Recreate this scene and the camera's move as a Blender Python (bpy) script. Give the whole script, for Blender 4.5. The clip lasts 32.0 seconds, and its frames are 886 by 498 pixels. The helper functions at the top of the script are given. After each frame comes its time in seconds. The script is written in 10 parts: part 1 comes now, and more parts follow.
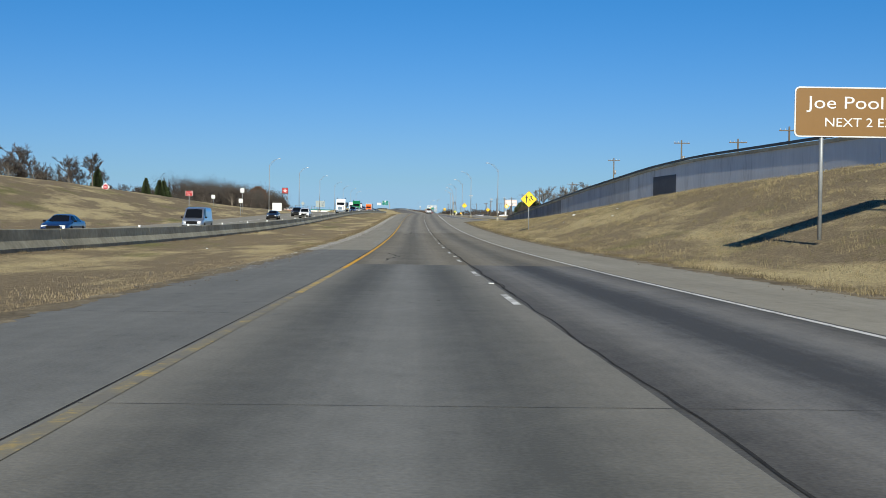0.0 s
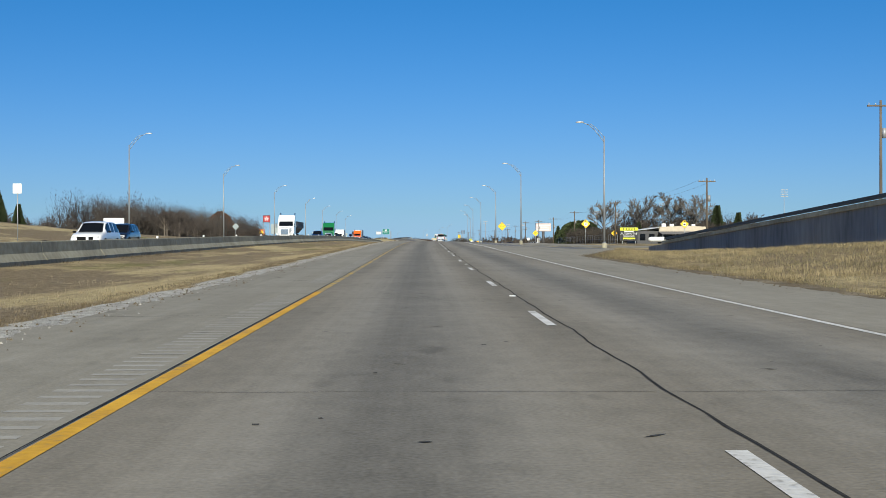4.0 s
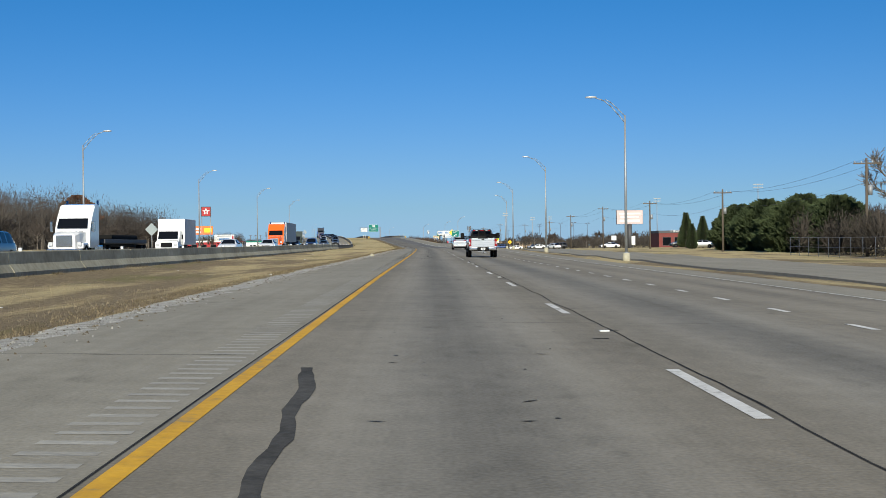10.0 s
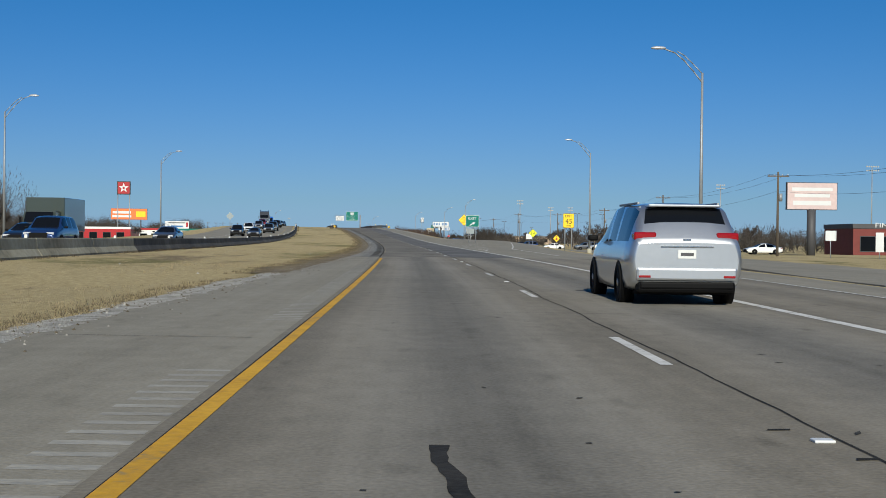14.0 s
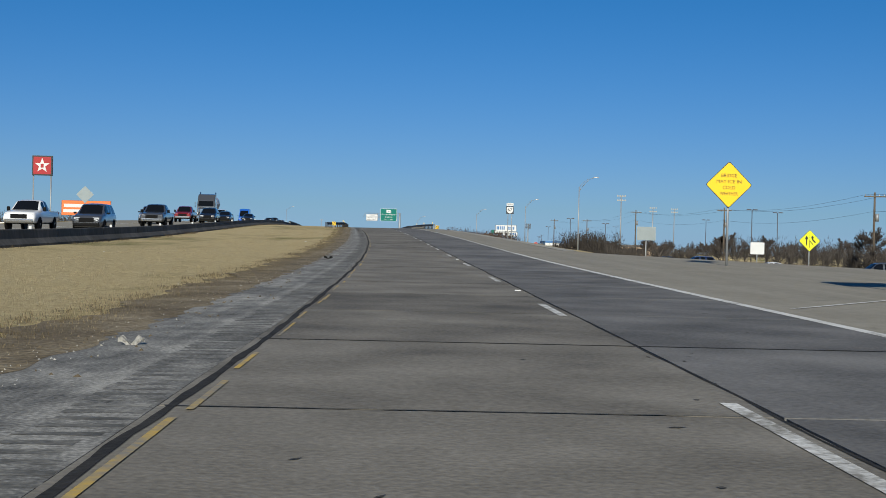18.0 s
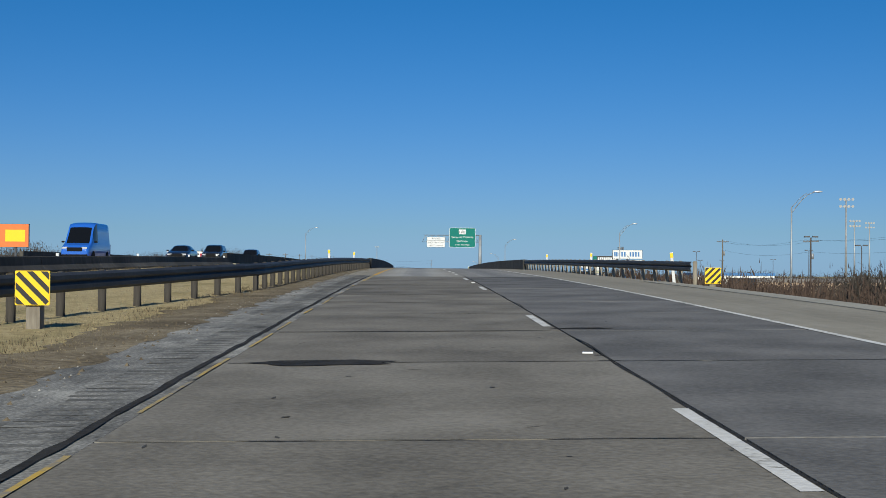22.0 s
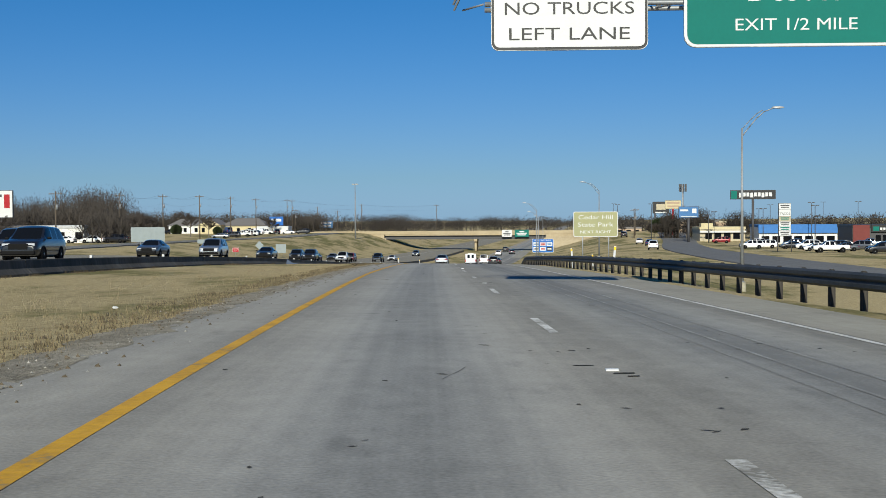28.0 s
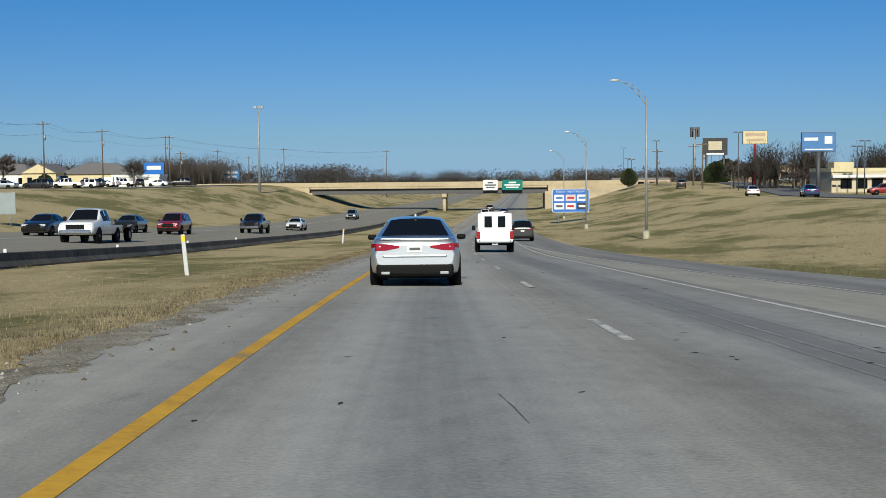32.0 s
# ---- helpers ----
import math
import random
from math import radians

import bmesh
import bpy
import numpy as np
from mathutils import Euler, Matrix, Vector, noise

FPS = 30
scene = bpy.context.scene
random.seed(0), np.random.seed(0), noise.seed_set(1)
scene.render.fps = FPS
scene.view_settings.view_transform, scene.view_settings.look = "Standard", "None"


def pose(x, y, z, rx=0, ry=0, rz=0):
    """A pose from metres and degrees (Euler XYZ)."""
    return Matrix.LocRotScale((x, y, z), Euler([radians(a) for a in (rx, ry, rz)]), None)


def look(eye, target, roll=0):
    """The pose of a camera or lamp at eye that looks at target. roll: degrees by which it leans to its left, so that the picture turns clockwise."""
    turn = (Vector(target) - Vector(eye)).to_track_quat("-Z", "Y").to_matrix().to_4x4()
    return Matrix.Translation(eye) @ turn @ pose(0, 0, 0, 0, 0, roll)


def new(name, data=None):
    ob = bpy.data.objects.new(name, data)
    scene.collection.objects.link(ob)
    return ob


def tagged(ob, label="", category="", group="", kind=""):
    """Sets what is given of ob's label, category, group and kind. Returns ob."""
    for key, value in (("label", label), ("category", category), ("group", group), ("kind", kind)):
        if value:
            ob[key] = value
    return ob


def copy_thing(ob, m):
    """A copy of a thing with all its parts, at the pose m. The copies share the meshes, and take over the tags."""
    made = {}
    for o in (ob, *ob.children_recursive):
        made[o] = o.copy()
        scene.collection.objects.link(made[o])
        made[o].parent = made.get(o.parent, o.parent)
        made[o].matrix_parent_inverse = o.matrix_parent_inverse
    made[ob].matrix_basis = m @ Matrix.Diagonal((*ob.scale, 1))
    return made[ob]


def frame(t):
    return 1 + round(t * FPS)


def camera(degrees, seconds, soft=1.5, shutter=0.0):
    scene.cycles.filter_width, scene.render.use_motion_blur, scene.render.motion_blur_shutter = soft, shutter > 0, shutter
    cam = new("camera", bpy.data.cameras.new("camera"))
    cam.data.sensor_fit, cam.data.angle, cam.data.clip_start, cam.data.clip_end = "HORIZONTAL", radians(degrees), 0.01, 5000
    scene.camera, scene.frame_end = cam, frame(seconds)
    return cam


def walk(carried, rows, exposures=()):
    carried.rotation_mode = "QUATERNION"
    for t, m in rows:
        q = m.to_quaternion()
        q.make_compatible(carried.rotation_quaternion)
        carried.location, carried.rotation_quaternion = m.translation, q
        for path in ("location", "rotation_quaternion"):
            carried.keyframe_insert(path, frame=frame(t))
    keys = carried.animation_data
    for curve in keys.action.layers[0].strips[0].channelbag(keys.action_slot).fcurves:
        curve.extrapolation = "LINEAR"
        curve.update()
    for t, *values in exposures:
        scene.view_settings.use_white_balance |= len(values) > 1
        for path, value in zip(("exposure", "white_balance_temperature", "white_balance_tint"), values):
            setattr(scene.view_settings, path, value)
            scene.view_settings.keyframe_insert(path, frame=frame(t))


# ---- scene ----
cam = camera(38.8, 32.0, soft=0.85)
PATH = [
    (0.0, pose(0.000, 0.000, 0.000, 88.551, -0.759, -1.245)),
    (0.5, pose(0.002, 18.643, -0.219, 88.688, -0.175, -1.196)),
    (1.0, pose(0.000, 37.303, -0.402, 88.961, 0.172, -1.045)),
    (1.5, pose(-0.016, 55.989, -0.530, 89.276, 0.324, -0.801)),
    (2.0, pose(-0.043, 74.697, -0.600, 89.306, 0.063, -0.648)),
    (2.5, pose(-0.073, 93.412, -0.615, 89.394, 0.033, -0.744)),
    (3.0, pose(-0.102, 112.140, -0.571, 89.632, 0.115, -0.964)),
    (3.5, pose(-0.121, 130.871, -0.481, 89.859, 0.168, -0.948)),
    (4.0, pose(-0.127, 149.599, -0.354, 89.942, 0.139, -0.990)),
    (4.5, pose(-0.121, 168.325, -0.191, 90.051, 0.145, -1.028)),
    (5.0, pose(-0.103, 187.051, 0.007, 90.157, 0.187, -1.045)),
    (5.5, pose(-0.073, 205.780, 0.239, 90.589, 0.276, -1.254)),
    (6.0, pose(-0.035, 224.514, 0.492, 90.528, 0.410, -1.234)),
    (6.5, pose(0.008, 243.264, 0.743, 90.605, 0.487, -1.067)),
    (7.0, pose(0.065, 262.027, 0.982, 90.341, 0.582, -0.993)),
    (7.5, pose(0.131, 280.792, 1.208, 90.417, 0.763, -1.032)),
    (8.0, pose(0.200, 299.541, 1.416, 90.222, 0.851, -0.939)),
    (8.5, pose(0.268, 318.256, 1.603, 90.128, 0.801, -0.915)),
    (9.0, pose(0.327, 336.942, 1.761, 90.034, 0.799, -1.048)),
    (9.5, pose(0.373, 355.627, 1.891, 89.949, 0.765, -0.985)),
    (10.0, pose(0.419, 374.330, 2.000, 89.793, 0.639, -0.986)),
    (10.5, pose(0.469, 393.038, 2.093, 89.824, 0.630, -1.063)),
    (11.0, pose(0.523, 411.732, 2.157, 89.569, 0.617, -1.143)),
    (11.5, pose(0.590, 430.411, 2.188, 89.381, 0.530, -1.155)),
    (12.0, pose(0.676, 449.079, 2.202, 89.452, 0.500, -1.206)),
    (12.5, pose(0.771, 467.732, 2.223, 89.590, 0.389, -1.257)),
    (13.0, pose(0.856, 486.373, 2.263, 89.566, 0.022, -1.234)),
    (13.5, pose(0.937, 504.995, 2.313, 89.425, -0.168, -1.245)),
    (14.0, pose(1.016, 523.597, 2.373, 89.498, -0.615, -1.335)),
    (14.5, pose(1.052, 542.204, 2.425, 89.485, -0.766, -1.440)),
    (15.0, pose(0.993, 560.850, 2.461, 89.597, -0.603, -0.601)),
    (15.5, pose(0.835, 579.527, 2.489, 89.569, -0.592, -0.371)),
    (16.0, pose(0.583, 598.224, 2.507, 89.541, -0.728, -0.020)),
    (16.5, pose(0.243, 616.937, 2.517, 89.424, -1.046, -0.368)),
    (17.0, pose(-0.192, 635.659, 2.521, 89.387, -1.111, 0.128)),
    (17.5, pose(-0.743, 654.389, 2.552, 89.602, -1.204, 0.657)),
    (18.0, pose(-1.425, 673.131, 2.637, 89.762, -1.364, 0.996)),
    (18.5, pose(-2.245, 691.886, 2.770, 89.937, -1.174, 1.434)),
    (19.0, pose(-3.202, 710.630, 2.954, 90.042, -1.183, 1.875)),
    (19.5, pose(-4.310, 729.371, 3.216, 90.336, -1.107, 2.410)),
    (20.0, pose(-5.573, 748.097, 3.572, 90.553, -1.085, 2.881)),
    (20.5, pose(-6.955, 766.783, 3.995, 90.696, -1.044, 3.198)),
    (21.0, pose(-8.445, 785.433, 4.449, 90.897, -1.142, 3.475)),
    (21.5, pose(-10.028, 804.041, 4.908, 90.922, -0.901, 3.850)),
    (22.0, pose(-11.688, 822.611, 5.333, 90.862, -0.427, 4.124)),
    (22.5, pose(-13.376, 841.185, 5.663, 90.806, -0.018, 4.231)),
    (23.0, pose(-15.060, 859.763, 5.940, 90.371, 0.134, 4.194)),
    (23.5, pose(-16.747, 878.344, 6.161, 90.335, 0.416, 4.343)),
    (24.0, pose(-18.440, 896.924, 6.315, 90.011, 0.491, 4.428)),
    (24.5, pose(-20.150, 915.497, 6.408, 89.625, 0.310, 4.477)),
    (25.0, pose(-21.878, 934.059, 6.457, 89.489, 0.402, 4.434)),
    (25.5, pose(-23.619, 952.610, 6.463, 89.403, 0.572, 4.447)),
    (26.0, pose(-25.367, 971.156, 6.426, 89.416, 0.411, 4.386)),
    (26.5, pose(-27.111, 989.702, 6.332, 89.105, 0.352, 4.368)),
    (27.0, pose(-28.844, 1008.252, 6.169, 88.880, 0.382, 4.316)),
    (27.5, pose(-30.554, 1026.808, 5.929, 88.703, 0.507, 4.212)),
    (28.0, pose(-32.233, 1045.377, 5.601, 88.422, 0.378, 4.138)),
    (28.5, pose(-33.900, 1063.978, 5.214, 88.361, 0.572, 4.263)),
    (29.0, pose(-35.563, 1082.629, 4.777, 88.089, 0.517, 4.481)),
    (29.5, pose(-37.204, 1101.335, 4.290, 87.923, 0.395, 4.404)),
    (30.0, pose(-38.759, 1120.062, 3.745, 87.700, -0.012, 3.967)),
    (30.5, pose(-40.191, 1138.793, 3.125, 87.339, 0.348, 3.456)),
    (31.0, pose(-41.487, 1157.537, 2.415, 87.118, 0.483, 2.883)),
    (31.5, pose(-42.652, 1176.298, 1.616, 86.795, 0.468, 2.335)),
    (32.0, pose(-43.717, 1195.061, 0.767, 86.684, 0.539, 1.894))]
walk(cam, PATH, [(0, 0.58, 6450, 10), (9, 0.63, 6500, 11), (12, 0.27, 6350, 11), (18, 0.27, 6400, 12), (22, 0.3, 6300, 11), (25.5, 0.29, 6250, 10), (28, 0.31, 6400, 10), (32, 0.35, 6450, 10)])

# ---- world and sun ----
SUN_EL, SUN_AZ = 29.0, 180.3
world = bpy.data.worlds.new("sky")
scene.world = world
world.use_nodes = True
wn = world.node_tree.nodes
sky = wn.new("ShaderNodeTexSky")
sky.sky_type = 'NISHITA'
sky.sun_disc = False
sky.sun_elevation = radians(SUN_EL)
sky.sun_rotation = radians(SUN_AZ)
sky.altitude = 200.0
sky.air_density = 1.0
sky.dust_density = 0.05
sky.ozone_density = 4.0
tint = wn.new("ShaderNodeMix")
tint.data_type, tint.blend_type = 'RGBA', 'MULTIPLY'
tint.inputs[0].default_value = 1.0
tint.inputs[7].default_value = (0.95, 0.95, 1.51, 1)
# the clear winter sky pales towards the horizon
split, pale, join = wn.new("ShaderNodeSeparateColor"), wn.new("ShaderNodeMapRange"), wn.new("ShaderNodeCombineColor")
red = wn.new("ShaderNodeMath")
red.operation = 'MULTIPLY'
ratio = wn.new("ShaderNodeMath")
ratio.operation = 'DIVIDE'
for k, v in ((1, 1.7), (2, 0.7), (3, 0.12), (4, 0.62)):
    pale.inputs[k].default_value = v
lk = world.node_tree.links
lk.new(sky.outputs[0], split.inputs[0])
lk.new(split.outputs[2], ratio.inputs[0])
lk.new(split.outputs[1], ratio.inputs[1])
lk.new(ratio.outputs[0], pale.inputs[0])
lk.new(pale.outputs[0], red.inputs[0])
lk.new(split.outputs[1], red.inputs[1])
lk.new(red.outputs[0], join.inputs[0])
lk.new(split.outputs[1], join.inputs[1])
low = wn.new("ShaderNodeMath")
low.operation = 'MULTIPLY'
low.inputs[1].default_value = 0.86
blue = wn.new("ShaderNodeMath")
blue.operation = 'MAXIMUM'
lk.new(split.outputs[1], low.inputs[0])
lk.new(low.outputs[0], blue.inputs[0])
lk.new(split.outputs[2], blue.inputs[1])
lk.new(blue.outputs[0], join.inputs[2])
lk.new(join.outputs[0], tint.inputs[6])
world.node_tree.links.new(tint.outputs[2], wn["Background"].inputs[0])
wn["Background"].inputs[1].default_value = 0.0365
sun_data = bpy.data.lights.new("sun", 'SUN')
sun_data.energy = 4.15
sun_data.angle = radians(0.5)
sun_data.color = (1.0, 0.965, 0.80)
sun = new("sun", sun_data)
sv = Vector((math.sin(radians(SUN_AZ)) * math.cos(radians(SUN_EL)), math.cos(radians(SUN_AZ)) * math.cos(radians(SUN_EL)), math.sin(radians(SUN_EL))))
sun.matrix_world = look(sv * 300, (0, 0, 0))

# ---- the road's line: one knot a second of driving ----
RX = [-0.24, -0.24, -0.24, -0.23, -0.23, -0.25, -0.28, -0.29, -0.28, -0.22, -0.07, 0.20, 0.51, 0.75, 0.94, 1.16, 1.34, 1.48, 1.43, 1.01, 0.22, -1.05, -2.87, -5.34, -8.35, -11.71, -15.12, -18.52, -21.98, -25.49, -28.99, -32.39, -35.63, -38.65, -41.26, -43.49, -45.25, -46.15, -46.45, -46.05, -45.05, -41.85, -38.85, -31.85, -7.85]
RY = [-111.91, -74.60, -37.30, 0.00, 37.30, 74.70, 112.14, 149.60, 187.05, 224.51, 262.03, 299.54, 336.94, 374.33, 411.73, 449.08, 486.37, 523.60, 560.85, 598.23, 635.67, 673.15, 710.65, 748.11, 785.44, 822.61, 859.76, 896.92, 934.05, 971.14, 1008.24, 1045.36, 1082.62, 1120.07, 1157.55, 1195.07, 1235.00, 1263.00, 1300.00, 1350.00, 1400.00, 1520.00, 1600.00, 1800.00, 2400.00]
RZ = [-0.59, -0.77, -0.95, -1.14, -1.50, -1.70, -1.68, -1.47, -1.11, -0.64, -0.16, 0.26, 0.61, 0.85, 1.00, 1.07, 1.13, 1.23, 1.32, 1.36, 1.40, 1.53, 1.87, 2.48, 3.31, 4.14, 4.76, 5.14, 5.29, 5.25, 4.98, 4.42, 3.61, 2.56, 1.22, -0.37, -2.12, -3.35, -4.70, -6.30, -7.30, -8.10, -8.60, -9.50, -11.00]
RS = [0.0]
for i in range(1, len(RX)):
    RS.append(RS[-1] + math.hypot(RX[i] - RX[i - 1], RY[i] - RY[i - 1]))
S_ZERO = RS[3]
RS = [v - S_ZERO for v in RS]


def cubic(xs, ys, x):
    """Smooth curve through knots."""
    i = int(np.clip(np.searchsorted(xs, x) - 1, 0, len(xs) - 2))
    h = xs[i + 1] - xs[i]
    t = (x - xs[i]) / h
    m0 = (ys[i + 1] - ys[i - 1]) / (xs[i + 1] - xs[i - 1]) if i > 0 else (ys[1] - ys[0]) / h
    m1 = (ys[i + 2] - ys[i]) / (xs[i + 2] - xs[i]) if i < len(xs) - 2 else (ys[-1] - ys[-2]) / h
    if t < 0:
        return ys[i] + m0 * (x - xs[i])
    if t > 1:
        return ys[i + 1] + m1 * (x - xs[i + 1])
    return ((2 * t ** 3 - 3 * t ** 2 + 1) * ys[i] + (t ** 3 - 2 * t ** 2 + t) * h * m0
            + (-2 * t ** 3 + 3 * t ** 2) * ys[i + 1] + (t ** 3 - t ** 2) * h * m1)


LINE = {}


def line(s):
    """Centre of the driven lane at s metres: x, y, z, heading."""
    k = round(s * 4)
    if k not in LINE:
        v = k / 4
        x, y, z = cubic(RS, RX, v), cubic(RS, RY, v), cubic(RS, RZ, v)
        dx, dy = cubic(RS, RX, v + 1) - cubic(RS, RX, v - 1), cubic(RS, RY, v + 1) - cubic(RS, RY, v - 1)
        LINE[k] = (x, y, z, math.atan2(-dx, dy))
    x, y, z, th = LINE[k]
    e = s - k / 4
    return x - e * math.sin(th), y + e * math.cos(th), z, th


TILT = [(-200, 0), (100, 0), (225, -0.004), (262, -0.008), (280, -0.018), (450, -0.018), (530, -0.006), (570, 0.0), (725, 0.0), (765, 0.013), (850, 0.012), (890, 0.0), (1022, -0.004), (1055, -0.012), (1170, -0.012), (1250, -0.010), (1400, 0.0)]


def bank(s, d):
    """Rise of the pavement's cross slope at d."""
    k = float(np.interp(s, [v[0] for v in TILT], [v[1] for v in TILT]))
    return k * min(max(d, -4.7), 5.5) + (1.9 * k * min(max(d - 5.5, 0.0), 6.0) if k < 0 else 0.0)


def at(s, d, h=0.0):
    """The place s metres along the road, d to the right of the driven lane's centre, h above the road."""
    x, y, z, th = line(s)
    return Vector((x + d * math.cos(th), y + d * math.sin(th), z + h + bank(s, d)))


def along(x, y):
    """s and d of a place in the world."""
    s = y
    for _ in range(6):
        cx, cy, cz, th = line(s)
        s += -(x - cx) * math.sin(th) + (y - cy) * math.cos(th)
    cx, cy, cz, th = line(s)
    return s, (x - cx) * math.cos(th) + (y - cy) * math.sin(th)


def ramp(knots, s):
    return float(np.interp(s, [k[0] for k in knots], [k[1] for k in knots]))


def blend(a, b, t):
    t = min(max(t, 0.0), 1.0)
    t = t * t * (3 - 2 * t)
    return a + (b - a) * t


LEFT_EDGE = [(-200, -4.7), (540, -4.7), (600, -3.5), (900, -3.5), (925, -3.7), (1022, -3.7), (1035, -3.3), (3000, -3.3)]
RIGHT_EDGE = [(-200, 8.6), (215, 8.6), (246, 15.0), (290, 12.9), (330, 11.4), (345, 11.2), (590, 11.2), (640, 14), (690, 18.5), (722, 19), (740, 9.7), (800, 9.5), (860, 8.8), (1022, 8.6), (1030, 7.3), (1158, 7.3), (1180, 12.5), (1205, 13.0), (1225, 11.4), (1242, 10.2), (1290, 9), (1340, 8.6), (3000, 9)]
GROUND_LEFT = [(-300, 5.5), (0, 5.2), (190, 5.0), (260, 4.0), (350, 2.4), (450, 2.0), (600, 1.8), (800, 1.0), (900, 0.3), (1030, 0.3), (1100, 0.8), (1200, 1.0), (1300, 0.2), (1400, -0.8), (1520, -1.0), (1700, -5), (2400, -8)]
GROUND_RIGHT = [(-300, 4.2), (0, 4.2), (60, 4.2), (115, 3.9), (180, 1.8), (242, -0.8), (300, -0.35), (400, 0.3), (520, 0.65), (600, 0.8), (700, 0.5), (800, 0.0), (1000, 0.0), (1100, 0.3), (1200, -0.1), (1300, -1.6), (1400, -2.9), (1520, -1.2), (1700, -5), (2400, -8)]
TOE_RIGHT = [(-300, 27), (0, 26), (64, 24.4), (112, 22.2), (242, 17.8), (260, 17), (560, 17), (700, 24), (760, 20), (880, 19), (1020, 19), (1100, 22), (1200, 28), (1300, 35), (1420, 44), (2400, 40)]
WALL_BASE = [(-300, 3.0), (0, 3.0), (64, 3.0), (95, 2.5), (130, 1.45), (180, 0.15), (242, -0.95)]
BRIDGE = (925.0, 1022.0)
OPP = (-31.0, -15.9)
BARRIER_D = -15.2
BARRIER_BASE = [(-100, 0.12), (560, 0.12), (640, 0.16), (920, 0.16), (1030, 0.15), (1062, 0.07), (1127, 0.07), (1200, 0.02)]
BARRIER_TOP = [(-100, 0.78), (560, 0.78), (620, 0.62), (1100, 0.58), (1200, 0.52)]
OPP_NEAR = [(-200, 0.1), (500, 0.15), (700, 0.28), (1030, 0.32), (1100, 0.38), (1180, 0.5), (1400, 0.5), (1600, 0.35)]
OPP_FAR = [(-200, 0.1), (500, 0.15), (700, 0.3), (1030, 0.35), (1100, 0.6), (1180, 1.05), (1240, 1.2), (1330, 1.2), (1420, 0.9), (1600, 0.35)]


def opp_h(s, d):
    """Height of the oncoming carriageway over the road; it is banked towards the median further on."""
    u = min(max((OPP[1] - d) / (OPP[1] - OPP[0]), 0.0), 1.0)
    return ramp(OPP_NEAR, s) * (1 - u) + ramp(OPP_FAR, s) * u


def ground_z(s, d):
    """Height of the soil."""
    z = line(s)[2]
    lo, hi = ramp(LEFT_EDGE, s), ramp(RIGHT_EDGE, s)
    zl, zr = ramp(GROUND_LEFT, s), ramp(GROUND_RIGHT, s)
    toe = ramp(TOE_RIGHT, s)
    lumps = 0.10 * noise.noise((s * 0.11, d * 0.16, 3.1)) + 0.05 * noise.noise((s * 0.5, d * 0.5, 7.7))
    if lo <= d <= hi or OPP[0] <= d <= OPP[1]:
        v = z - 0.05 + (opp_h(s, d) if d < -10 else bank(s, d))
    elif d > hi:
        base = ramp(WALL_BASE, s) if s < 242 else zr
        if d >= toe:
            v = zr + 0.25 * noise.noise((s * 0.02, d * 0.02, 1.3)) * min(1, (d - toe) / 20)
        else:
            v = blend(z - 0.04 + bank(s, hi), base, (d - hi) / (toe - hi)) + lumps * min(1, (d - hi) / 2)
    elif d > OPP[1]:
        t = (lo - d) / (lo - OPP[1])
        rise = ramp(BARRIER_BASE, s)
        v = z - 0.03 + (rise * t + bank(s, d) * (1 - t) if d > -15.6 else opp_h(s, d)) - (0.28 if s < 560 else 0.05) * math.sin(math.pi * t) + lumps * 0.8 * math.sin(math.pi * t)
    else:
        t = (OPP[0] - d) / 26
        v = blend(z + opp_h(s, d) - 0.05, zl, t) + lumps * min(1, t * 8)
        if d < -90:
            v += 0.8 * noise.noise((s * 0.01, d * 0.01, 9.3))
    if BRIDGE[0] < s < BRIDGE[1]:
        v = min(v, 0.0)
    return v


def soil(x, y):
    s, d = along(x, y)
    return ground_z(s, d)


# ---- mesh helpers ----
def part(name, bm, material, parent=None, label="", smooth=False):
    """Links a bmesh as one mesh object, under a thing or a part."""
    me = bpy.data.meshes.new(name)
    bm.to_mesh(me)
    bm.free()
    for m in (material if isinstance(material, (list, tuple)) else [material]):
        me.materials.append(m)
    if smooth:
        me.polygons.foreach_set("use_smooth", [True] * len(me.polygons))
    ob = new(name, me)
    if parent is not None:
        ob.parent = parent
    if label:
        ob["label"] = label
    return ob


def thing(name, label, category, group="", kind="", m=None):
    ob = new(name)
    if m is not None:
        ob.matrix_world = m
    return tagged(ob, label, category, group, kind)


def box(bm, x0, x1, y0, y1, z0, z1, mi=0, bevel=0.0):
    vs = [bm.verts.new((x, y, z)) for z in (z0, z1) for x, y in ((x0, y0), (x1, y0), (x1, y1), (x0, y1))]
    fs = [bm.faces.new([vs[i] for i in q]) for q in ((3, 2, 1, 0), (4, 5, 6, 7), (0, 1, 5, 4), (1, 2, 6, 5), (2, 3, 7, 6), (3, 0, 4, 7))]
    for f in fs:
        f.material_index = mi
    if bevel:
        bmesh.ops.bevel(bm, geom=list({e for f in fs for e in f.edges}), offset=bevel, segments=2, affect='EDGES', profile=0.5)
    return bm


